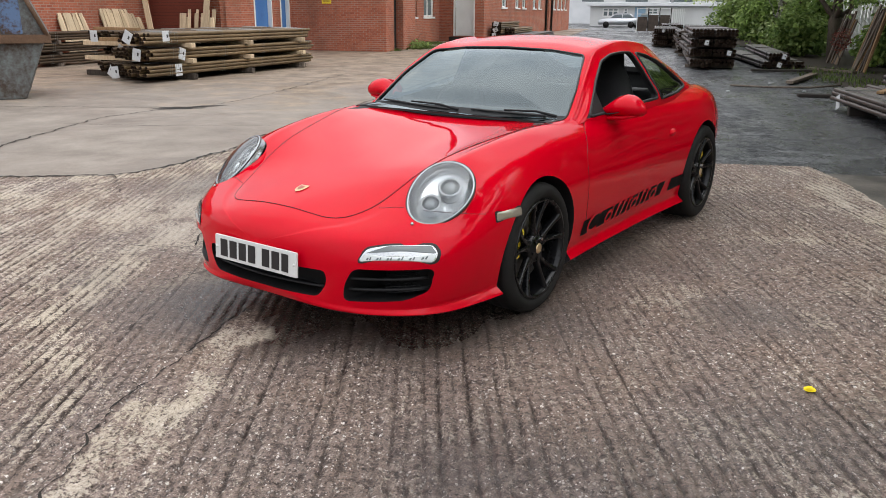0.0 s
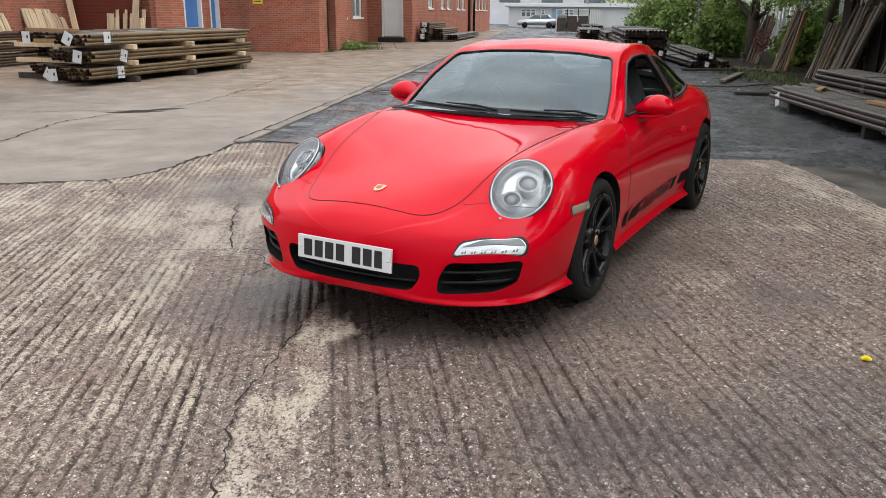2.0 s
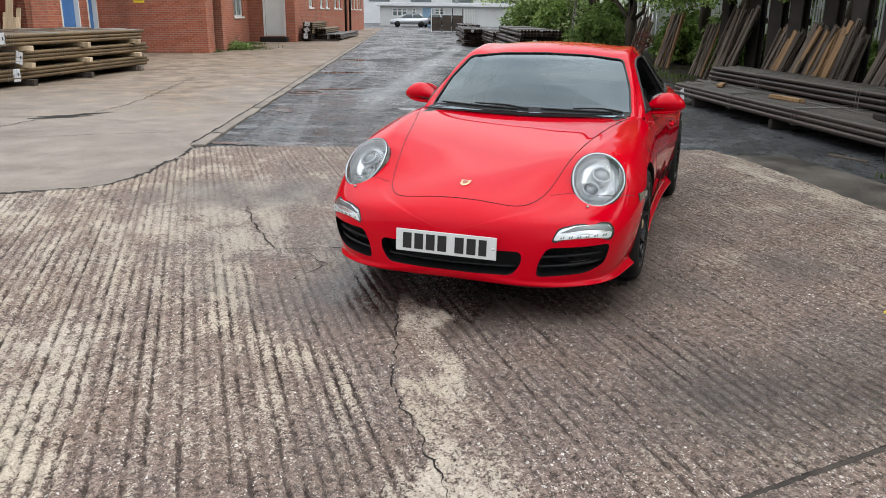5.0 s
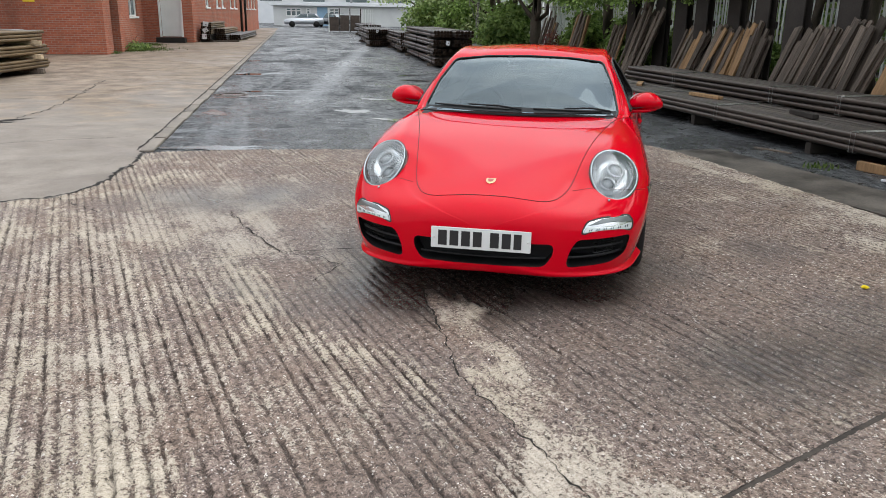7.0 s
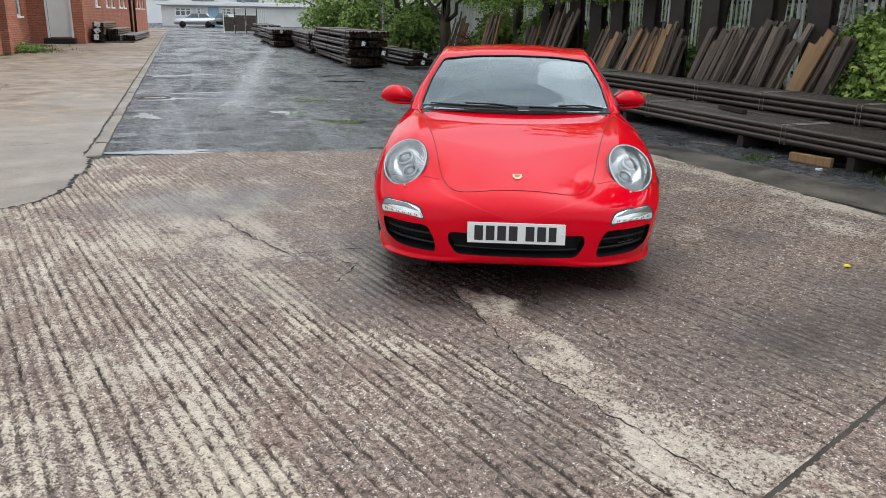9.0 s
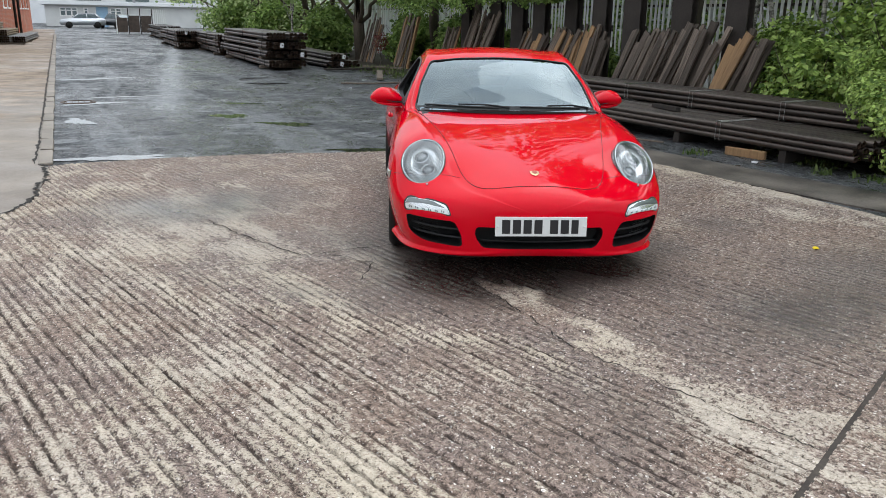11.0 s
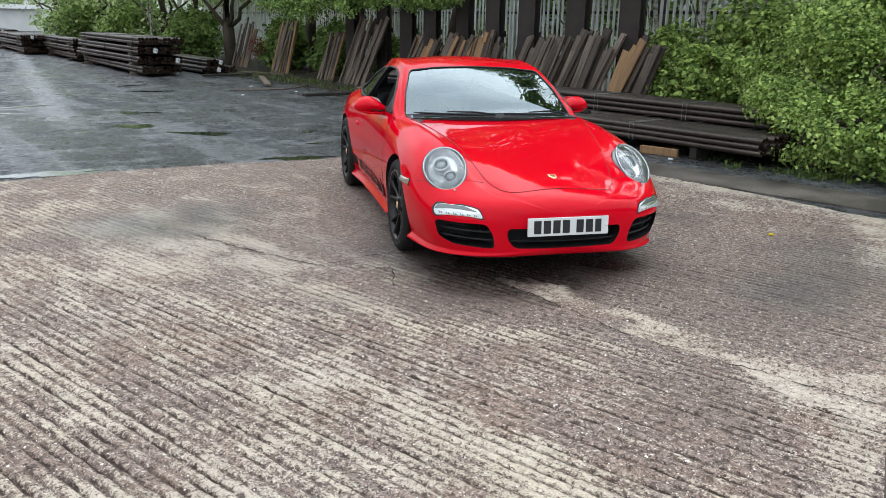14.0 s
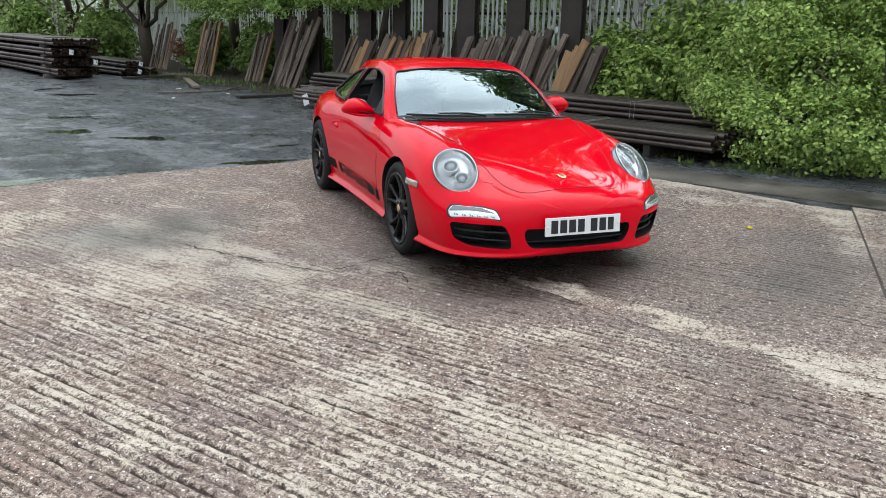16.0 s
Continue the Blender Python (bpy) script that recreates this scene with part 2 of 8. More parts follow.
def spline(table, y):
    """Smooth curve through (y, value) rows."""
    xs = [r[0] for r in table]
    i = max(0, min(len(xs) - 2, int(np.searchsorted(xs, y)) - 1))
    x0, x1 = xs[i], xs[i + 1]
    t = min(1.0, max(0.0, (y - x0) / (x1 - x0)))

    def slope(k):
        if k == 0 or k == len(xs) - 1:
            k2 = min(max(k, 1), len(xs) - 2)
            a, b = (k, k + 1) if k == 0 else (k - 1, k)
            return (table[b][1] - table[a][1]) / (xs[b] - xs[a])
        d0 = (table[k][1] - table[k - 1][1]) / (xs[k] - xs[k - 1])
        d1 = (table[k + 1][1] - table[k][1]) / (xs[k + 1] - xs[k])
        return 0.0 if d0 * d1 <= 0 else 2 * d0 * d1 / (d0 + d1)
    m0, m1, h = slope(i), slope(i + 1), x1 - x0
    a, b = table[i][1], table[i + 1][1]
    t2, t3 = t * t, t * t * t
    return (2 * t3 - 3 * t2 + 1) * a + (t3 - 2 * t2 + t) * h * m0 + (-2 * t3 + 3 * t2) * b + (t3 - t2) * h * m1


# ---- ground ----
M["asphalt"] = None


def make_asphalt():
    """Old wet tarmac: dark binder, stone grain, damp films that mirror the sky, paler dried tracks; some sheen and
    glints are put into the colour.
    """
    m, nt, b = blank("wet_asphalt")
    p = world_pos(nt)
    along = mapped(nt, p, (1, 1, 1), (0, 0, 0.243))
    broad = noise_node(nt, 0.35, 6, mapped(nt, along, (1.5, 0.8, 1)), 0.62)
    blotch = noise_node(nt, 3.4, 8, mapped(nt, along, (1.0, 0.6, 1)), 0.78, 0.5)
    wet = ramp_node(nt, math_node(nt, "ADD", math_node(nt, "MULTIPLY", broad, 0.55), math_node(nt, "MULTIPLY", blotch, 0.45)), ((0.45, 0.0), (0.55, 1.0)))
    track = ramp_node(nt, noise_node(nt, 1.0, 6, mapped(nt, along, (1.3, 0.10, 1)), 0.6, 0.8), ((0.52, 0.0), (0.59, 1.0)))
    # pale cross streaks: dried patches, with wet sheen painted in
    dry = ramp_node(nt, noise_node(nt, 1.6, 7, mapped(nt, along, (0.8, 1.4, 1)), 0.7), ((0.52, 0.0), (0.60, 1.0)))
    streak = math_node(nt, "MAXIMUM", math_node(nt, "MULTIPLY", track, 0.5), math_node(nt, "MULTIPLY", dry, 0.7))
    # the travelled side is paler than the side by the tubes
    lane = nt.nodes.new("ShaderNodeSeparateXYZ")
    link(nt, along, lane.inputs[0])
    lane = math_node(nt, "ADD", math_node(nt, "MULTIPLY_ADD", lane.outputs["X"], -0.10, 0.48), math_node(nt, "MULTIPLY", math_node(nt, "SUBTRACT", blotch, 0.5), 1.2))
    lane = ramp_node(nt, lane, ((0.1, 0.25), (0.9, 0.9)))
    streak = math_node(nt, "MULTIPLY", streak, lane)
    # one dried wheel track runs slantwise up the road
    wheel = nt.nodes.new("ShaderNodeSeparateXYZ")
    link(nt, mapped(nt, p, (1, 1, 1), (0, 0, 0.359)), wheel.inputs[0])
    aside = math_node(nt, "ADD", math_node(nt, "ABSOLUTE", math_node(nt, "ADD", wheel.outputs["X"], 4.04)), math_node(nt, "MULTIPLY", math_node(nt, "SUBTRACT", blotch, 0.5), 1.5))
    begun = ramp_node(nt, math_node(nt, "MULTIPLY", wheel.outputs["Y"], 0.05), ((0.58, 0.0), (0.66, 1.0)))
    wheel = math_node(nt, "MULTIPLY", ramp_node(nt, aside, ((0.12, 0.7), (0.36, 0.0))), begun)
    streak = math_node(nt, "MAXIMUM", streak, wheel)
    grain = noise_node(nt, 75, 3, p, 0.7)
    rubble = noise_node(nt, 11, 7, p, 0.85)
    stone = nt.nodes.new("ShaderNodeTexVoronoi")
    stone.inputs["Scale"].default_value = 55
    link(nt, p, stone.inputs["Vector"])
    base = ramp_node(nt, grain, ((0.36, (0.006, 0.007, 0.0085)), (0.66, (0.055, 0.058, 0.063))))
    # rubble contrast and pale chips also put wet glints into the colour
    base = mix_node(nt, 0.6, base, ramp_node(nt, rubble, ((0.41, (0.004, 0.0045, 0.005)), (0.60, (0.16, 0.167, 0.174)))))
    chip = nt.nodes.new("ShaderNodeSeparateColor")
    link(nt, stone.outputs["Color"], chip.inputs[0])
    chips = math_node(nt, "MULTIPLY", math_node(nt, "GREATER_THAN", chip.outputs[0], 0.80), math_node(nt, "LESS_THAN", stone.outputs["Distance"], 0.42))
    base = mix_node(nt, math_node(nt, "MULTIPLY", chips, 0.8), base, ramp_node(nt, chip.outputs[1], ((0.0, (0.05, 0.05, 0.052)), (1.0, (0.36, 0.36, 0.36)))))
    base = mix_node(nt, streak, base, ramp_node(nt, rubble, ((0.32, (0.08, 0.083, 0.086)), (0.60, (0.42, 0.43, 0.44)))))
    base = mix_node(nt, math_node(nt, "MULTIPLY", math_node(nt, "MULTIPLY", wet, 0.6), math_node(nt, "MULTIPLY_ADD", streak, -0.8, 1.0)), base, (0.008, 0.0085, 0.0095))
    link(nt, base, b.inputs["Base Color"])
    link(nt, mix_node(nt, wet, 0.07, 0.36), b.inputs["Specular IOR Level"])
    link(nt, mix_node(nt, wet, 0.62, 0.2), b.inputs["Roughness"])
    h = math_node(nt, "ADD", math_node(nt, "MULTIPLY", stone.outputs["Distance"], 0.6), grain)
    h = math_node(nt, "ADD", h, math_node(nt, "MULTIPLY", rubble, 2.6))
    add_bump(nt, b, h, 0.9, 0.009)
    return m


def make_yard():
    """Smooth old concrete: pale, with brown dirt, damp patches and hairline stains."""
    m, nt, b = blank("yard_concrete")
    p = world_pos(nt)
    big = noise_node(nt, 0.34, 7, mapped(nt, p, (1.0, 0.8, 1), (0, 0, 0.24)), 0.66, 0.9)
    mid = noise_node(nt, 1.9, 6, p, 0.65)
    fine = noise_node(nt, 55, 4, p, 0.7)
    col = ramp_node(nt, big, ((0.32, (0.10, 0.074, 0.052)), (0.43, (0.195, 0.160, 0.124)), (0.53, (0.245, 0.210, 0.174)), (0.66, (0.32, 0.286, 0.244))))
    col = mix_node(nt, 0.35, col, ramp_node(nt, mid, ((0.35, (0.085, 0.067, 0.052)), (0.65, (0.37, 0.325, 0.28)))))
    col = mix_node(nt, 0.25, col, ramp_node(nt, fine, ((0.3, (0.07, 0.057, 0.048)), (0.7, (0.33, 0.29, 0.255)))))
    # rougher brown dirt spreads over the far part of the yard
    far = nt.nodes.new("ShaderNodeSeparateXYZ")
    link(nt, p, far.inputs[0])
    reach = math_node(nt, "ADD", math_node(nt, "MULTIPLY_ADD", far.outputs["Y"], 0.12, -1.55), math_node(nt, "MULTIPLY", math_node(nt, "SUBTRACT", big, 0.5), 2.4))
    reach = math_node(nt, "ADD", reach, math_node(nt, "MULTIPLY", math_node(nt, "SUBTRACT", mid, 0.5), 1.6))
    dirt = ramp_node(nt, math_node(nt, "ADD", math_node(nt, "MULTIPLY", mid, 0.6), math_node(nt, "MULTIPLY", fine, 0.4)), ((0.36, (0.07, 0.049, 0.034)), (0.60, (0.31, 0.24, 0.175))))
    col = mix_node(nt, math_node(nt, "MULTIPLY", ramp_node(nt, reach, ((0.0, 0.0), (0.5, 1.0))), 0.9), col, dirt)
    damp = ramp_node(nt, noise_node(nt, 0.8, 6, mapped(nt, p, (0.7, 1.1, 1), (0, 0, 0.24)), 0.66, 0.8), ((0.50, 0.0), (0.68, 1.0)))
    col = mix_node(nt, math_node(nt, "MULTIPLY", damp, 0.42), col, (0.085, 0.068, 0.056))
    link(nt, col, b.inputs["Base Color"])
    link(nt, ramp_node(nt, big, ((0.32, 0.35), (0.6, 0.75))), b.inputs["Roughness"])
    link(nt, ramp_node(nt, big, ((0.32, 0.4), (0.6, 0.15))), b.inputs["Specular IOR Level"])
    add_bump(nt, b, math_node(nt, "ADD", fine, math_node(nt, "MULTIPLY", mid, 1.5)), 0.25, 0.004)
    return m


def make_ribbed():
    """Tamped concrete: pale worn crowns, dirty grooves, exposed stones, damp areas and painted shade by the car
    (attributes of the slab).
    """
    m, nt, b = blank("ribbed_concrete")
    p = world_pos(nt)

    def attr(name):
        a = nt.nodes.new("ShaderNodeAttribute")
        a.attribute_name = name
        return a.outputs["Fac"]

    def centred(fac, gain):
        return math_node(nt, "MULTIPLY", math_node(nt, "SUBTRACT", fac, 0.5), gain)
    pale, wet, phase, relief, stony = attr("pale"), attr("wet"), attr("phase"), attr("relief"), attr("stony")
    tilt = mapped(nt, p, (1, 1, 1), (0, 0, 0.0227))
    lump = noise_node(nt, 1.0, 4, mapped(nt, tilt, (20, 11, 1)), 0.6)
    patch = noise_node(nt, 3.2, 5, mapped(nt, tilt, (1, 0.6, 1)), 0.65, 0.3)
    edge = noise_node(nt, 1.0, 4, mapped(nt, tilt, (75, 34, 1)), 0.7)
    fine = noise_node(nt, 60, 4, p, 0.75)
    grit = noise_node(nt, 135, 3, p, 0.75)
    stain = noise_node(nt, 1.3, 6, p, 0.65, 0.4)
    # height across a rib: 1 on the crown, 0 in the groove
    wave = math_node(nt, "SUBTRACT", 1.0, math_node(nt, "ABSOLUTE", math_node(nt, "MULTIPLY_ADD", math_node(nt, "FRACT", phase), 2.0, -1.0)))
    rough_wave = math_node(nt, "ADD", wave, math_node(nt, "ADD", centred(edge, 1.5), centred(lump, 0.7)))
    dip = ramp_node(nt, rough_wave, ((0.12, 1.0), (0.36, 0.0)))
    dash = ramp_node(nt, noise_node(nt, 1.0, 3, mapped(nt, tilt, (17.4, 5.5, 1)), 0.6), ((0.40, 0.2), (0.58, 1.0)))
    dip = math_node(nt, "MULTIPLY", math_node(nt, "MULTIPLY", dip, dash), relief)
    # the pale skin keeps to the crowns where the slab is worn
    skin = math_node(nt, "ADD", math_node(nt, "MULTIPLY", math_node(nt, "SUBTRACT", wave, 0.45), math_node(nt, "MULTIPLY", relief, 0.46)), pale)
    skin = math_node(nt, "ADD", skin, math_node(nt, "ADD", centred(patch, 2.3), centred(lump, 1.2)))
    skin = math_node(nt, "ADD", skin, math_node(nt, "ADD", centred(edge, 1.6), centred(fine, 2.6)))
    skin = ramp_node(nt, skin, ((0.45, 0.0), (0.60, 1.0)))
    dirt = ramp_node(nt, stain, ((0.30, (0.280, 0.176, 0.122)), (0.44, (0.264, 0.188, 0.148)), (0.54, (0.214, 0.160, 0.144)), (0.68, (0.168, 0.142, 0.142))))
    dirt = mix_node(nt, 0.62, dirt, ramp_node(nt, math_node(nt, "ADD", math_node(nt, "MULTIPLY", grit, 0.5), math_node(nt, "MULTIPLY", fine, 0.5)), ((0.40, (0.005, 0.004, 0.0035)), (0.59, (0.44, 0.334, 0.276)))))
    bare = ramp_node(nt, math_node(nt, "ADD", math_node(nt, "MULTIPLY", patch, 0.5), math_node(nt, "MULTIPLY", stain, 0.5)), ((0.38, (0.30, 0.252, 0.200)), (0.60, (0.58, 0.505, 0.420))))
    bare = mix_node(nt, ramp_node(nt, noise_node(nt, 0.9, 4, p, 0.6), ((0.42, 0.0), (0.58, 1.0))), bare, ramp_node(nt, patch, ((0.38, (0.30, 0.248, 0.180)), (0.60, (0.56, 0.480, 0.365)))))
    bare = mix_node(nt, 0.4, bare, ramp_node(nt, math_node(nt, "ADD", math_node(nt, "MULTIPLY", grit, 0.6), math_node(nt, "MULTIPLY", fine, 0.4)), ((0.40, (0.14, 0.114, 0.088)), (0.59, (0.68, 0.60, 0.50)))))
    col = mix_node(nt, skin, dirt, bare)
    height = math_node(nt, "ADD", math_node(nt, "MULTIPLY", fine, 1.0), math_node(nt, "MULTIPLY", grit, 0.5))
    for scale, rare, least, more, lift in ((48, 0.84, 0.12, 0.24, 0.7), (80, 0.66, 0.14, 0.30, 0.5), (150, 0.56, 0.20, 0.32, 0.25)):
        vor = nt.nodes.new("ShaderNodeTexVoronoi")
        vor.inputs["Scale"].default_value = scale
        link(nt, mapped(nt, p, (1, 0.75, 1), (0, 0, 0.4)), vor.inputs["Vector"])
        sep = nt.nodes.new("ShaderNodeSeparateColor")
        link(nt, vor.outputs["Color"], sep.inputs[0])
        reach = math_node(nt, "MULTIPLY_ADD", sep.outputs[2], more, least)
        shape = math_node(nt, "ADD", vor.outputs["Distance"], centred(grit, 0.25))
        stone = math_node(nt, "MULTIPLY", math_node(nt, "LESS_THAN", shape, reach), math_node(nt, "GREATER_THAN", sep.outputs[0], math_node(nt, "MULTIPLY_ADD", stony, -0.28, rare)))
        stone = math_node(nt, "MULTIPLY", stone, math_node(nt, "SUBTRACT", 1.0, math_node(nt, "MULTIPLY", skin, 0.6)))
        # the palest tint also stands in for wet sparkle on the stones
        tint = ramp_node(nt, sep.outputs[1], ((0.0, (0.03, 0.025, 0.022)), (0.25, (0.13, 0.092, 0.070)), (0.50, (0.27, 0.205, 0.155)), (0.74, (0.47, 0.40, 0.335)), (1.0, (0.95, 0.91, 0.85))))
        col = mix_node(nt, math_node(nt, "MULTIPLY", stone, 0.92), col, tint)
        height = math_node(nt, "ADD", height, math_node(nt, "MULTIPLY", stone, lift))
    # coarse mottling: worn hollows holding dirt, brighter worn knobs
    knob = noise_node(nt, 24, 4, p, 0.8)
    col = mix_node(nt, math_node(nt, "MULTIPLY", ramp_node(nt, knob, ((0.41, 0.62), (0.48, 0.0))), math_node(nt, "MULTIPLY_ADD", skin, -0.6, 1.0)), col, (0.03, 0.023, 0.019))
    col = mix_node(nt, ramp_node(nt, knob, ((0.54, 0.0), (0.64, 0.36))), col, (0.46, 0.385, 0.325))
    # small pits
    pit = ramp_node(nt, noise_node(nt, 46, 3, p, 0.8), ((0.355, 1.0), (0.42, 0.0)))
    dark = math_node(nt, "MAXIMUM", math_node(nt, "MULTIPLY", dip, 0.93), math_node(nt, "MULTIPLY", pit, 0.8))
    col = mix_node(nt, dark, col, (0.026, 0.018, 0.014))
    # damp, and the shade painted by the car, darken the colour
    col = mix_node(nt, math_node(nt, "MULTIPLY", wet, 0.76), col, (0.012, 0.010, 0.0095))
    link(nt, col, b.inputs["Base Color"])
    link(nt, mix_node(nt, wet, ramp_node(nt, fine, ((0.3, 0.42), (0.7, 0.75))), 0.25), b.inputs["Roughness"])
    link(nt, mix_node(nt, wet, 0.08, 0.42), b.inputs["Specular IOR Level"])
    height = math_node(nt, "ADD", height, math_node(nt, "MULTIPLY", dark, -1.1))
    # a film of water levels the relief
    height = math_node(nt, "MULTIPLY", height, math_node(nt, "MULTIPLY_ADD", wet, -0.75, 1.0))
    add_bump(nt, b, height, 0.9, 0.007)
    return m


M["asphalt"], M["concrete"], M["ribbed"] = make_asphalt(), make_yard(), make_ribbed()
M["verge"] = surface("verge_concrete", (0.022, 0.019, 0.017), (0.15, 0.131, 0.112), (0.4, 0.7), 0, 1.6, 40, 0.4, where="world", stops=(0.4, 0.62))
M["crack"] = surface("crack_dirt", (0.008, 0.007, 0.006), (0.035, 0.03, 0.025), (0.7, 0.9), 0, 6, 60, 0.3, where="world")
M["joint_dirt"] = surface("joint_dirt", (0.02, 0.017, 0.015), (0.085, 0.070, 0.058), (0.7, 0.9), 0, 5, 60, 0.4, where="world")
M["water"] = surface("puddle_water", (0.018, 0.02, 0.018), (0.03, 0.032, 0.026), (0.02, 0.05), 0, 2, 12, 0.0, where="world", spec=0.5)
M["kerbstone"] = surface("kerbstone", (0.11, 0.094, 0.078), (0.30, 0.262, 0.22), (0.5, 0.75), 0, 2, 40, 0.3, where="world", vary=0.3)


def sheet(name, outline, z, mat, label, category, thick=0.1):
    bm = bmesh.new()
    prism(bm, outline, z - thick, z)
    return tagged(part(name, bm, mat), label, category, kind="structure")


sheet("ground", [(-400, -300), (400, -300), (400, 400), (-400, 400)], -0.03, M["asphalt"], "dark damp worn asphalt of an industrial yard road", "ground")
sheet("yard_concrete", [(-2.20, 9.10), (-2.14, 8.90), (-2.33, 8.22), (-2.63, 7.36), (-2.96, 6.95), (-3.4, 6.91), (-8, 6.75), (-40, 6), (-40, 80), (14.1, 78)], -0.006, M["concrete"], "pale old concrete yard with cracks and damp stains", "yard")
sheet("verge_concrete", [(3.12, 1.4), (3.2, 3.4), (3.32, 5.2), (3.5, 7.3), (4.3, 7.1), (4.05, 4.4), (3.95, 2.2), (3.8, 1.0)], -0.014, M["verge"], "strip of grey broken concrete beside the slab", "pavement")

SLAB_TOP = ((-6.0, 6.72), (-3.4, 6.89), (-2.95, 6.94), (-2.62, 7.36), (-2.32, 8.22), (-2.13, 8.95), (-1.9, 8.98), (-1.15, 8.84), (-0.32, 8.60), (0.27, 8.38), (0.71, 8.14), (1.3, 7.90), (1.7, 7.82), (2.83, 7.68), (3.6, 7.55))
CRACK_A = ((-0.95, 3.78), (-1.07, 3.31), (-1.20, 2.77), (-1.23, 2.43), (-1.22, 2.17), (-1.21, 1.95), (-1.22, 1.76), (-1.20, 1.45))


def path_x(path, y):
    ys = np.array([p[1] for p in path])[::-1]
    xs = np.array([p[0] for p in path])[::-1]
    return np.interp(y, ys, xs)


def fbm(x, y, seed, octaves=4):
    """Smooth value noise on arrays."""
    total, amp, norm = np.zeros_like(x), 1.0, 0.0
    for o in range(octaves):
        rng = np.random.RandomState(seed * 31 + o)
        table = rng.rand(256, 256)
        xi, yi = np.floor(x).astype(int), np.floor(y).astype(int)
        fx, fy = x - xi, y - yi
        fx, fy = fx * fx * (3 - 2 * fx), fy * fy * (3 - 2 * fy)
        g = lambda i, j: table[(xi + i) % 256, (yi + j) % 256]
        total += amp * ((g(0, 0) * (1 - fx) + g(1, 0) * fx) * (1 - fy) + (g(0, 1) * (1 - fx) + g(1, 1) * fx) * fy)
        norm += amp
        x, y, amp = x * 2.03 + 5.1, y * 2.03 + 9.7, amp * 0.5
    return total / norm


def blob(X, Y, cx, cy, rx, ry, soft=0.5):
    d = np.sqrt(((X - cx) / rx) ** 2 + ((Y - cy) / ry) ** 2)
    return np.clip((1 + soft - d) / (2 * soft), 0, 1)


def joint_y(x):
    return 1.25 + 0.194 * (x + 2.0)


def heightfield(name, X, Y, pitch, label, category, flat=0.0, base=0.0):
    """A slab top with tamped ribs: height, pale skin, damp and crown for each point; shade and shine by the car are in
    the fields.
    """
    wob = 0.012 * (fbm(X * 0.8, Y * 0.5, 3) - 0.5) + 0.02 * (fbm(X * 3, Y * 0.35, 4) - 0.5)
    phase = (X + 0.0227 * Y + wob) / pitch
    gap = 2 * np.abs(phase - np.floor(phase) - 0.5)
    rib = np.clip((1.0 - gap - 0.10 - 0.12 * fbm(X * 9, Y * 1.2, 6)) / 0.30, 0, 1)
    rib = rib * rib * (3 - 2 * rib)
    lane = np.random.RandomState(5).rand(4096)[(np.floor(phase + 0.5).astype(int)) % 4096]
    big, mid, small = fbm(X * 0.55, Y * 0.45, 7), fbm(X * 2.6, Y * 1.6, 8), fbm(X * 14, Y * 9, 9)
    left = np.clip((path_x(CRACK_A, np.clip(Y, 1.5, 3.7)) - X) / 0.5, 0, 1)
    broken = fbm(X * 20, Y * 5.5, 12, 3)
    depth = (0.78 + 0.22 * left) * (0.45 + 0.9 * mid) * (0.6 + 0.6 * lane)
    # smooth worn area before the car's right-hand side, and under the car
    worn = np.maximum(blob(X, Y, -1.55, 5.6, 1.0, 1.3, 0.6), 0.6 * blob(X, Y, 0.6, 5.6, 1.6, 2.2, 0.4))
    depth = depth * (1 - 0.8 * worn) * (1 - flat)
    Z = base + 0.011 * (rib - 1) * depth * (0.55 + 0.9 * broken) + 0.007 * (small - 0.5) + 0.006 * (mid - 0.5)
    right_side = np.interp(np.clip(Y, 1.4, 3.9), (1.4, 1.65, 2.18, 2.56, 2.76, 3.21, 3.66, 3.9), (-0.80, -0.90, -0.88, -0.93, -0.85, -0.84, -0.85, -0.92))
    left_side = path_x(CRACK_A, Y) - 0.16 * np.clip((2.1 - Y) / 0.3, 0, 1)
    ragged = 0.5 * (fbm(X * 8, Y * 4.5, 15) - 0.5)
    band = np.clip((X - left_side) / 0.02, 0, 1) * np.clip((right_side + ragged + 0.05 - X) / 0.10, 0, 1) * np.clip((3.85 - Y) / 0.3, 0, 1)
    band = band * np.clip(0.8 + 1.3 * (mid - 0.35) + 0.25 * np.clip(Y - 2.4, 0, 1), 0, 1.25)
    pale = 0.015 + 0.06 * left + 0.66 * left * np.clip(0.12 + 2.6 * (big - 0.37), 0, 1) + 0.22 * (lane - 0.5) * left + 0.5 * (mid - 0.5)
    pale = pale - 0.18 * left * blob(X, Y, -1.75, 2.1, 0.32, 0.28, 0.5) + 0.22 * left * blob(X, Y, -1.9, 2.8, 0.55, 0.6, 0.5) + 0.26 * left * blob(X, Y, -3.2, 5.2, 1.6, 1.8, 0.5) + 0.12 * blob(X, Y, -1.6, 6.0, 1.0, 1.6, 0.5) - 0.35 * blob(X, Y, -1.40, 3.45, 0.28, 0.4, 0.4)
    # the blob at -1.35, 4.1 paints a patch of wet shine
    pale = pale + 0.47 * band + 0.42 * blob(X, Y, -1.35, 4.1, 0.34, 0.16, 0.5) * np.clip(0.3 + 2.2 * (mid - 0.35), 0, 1)
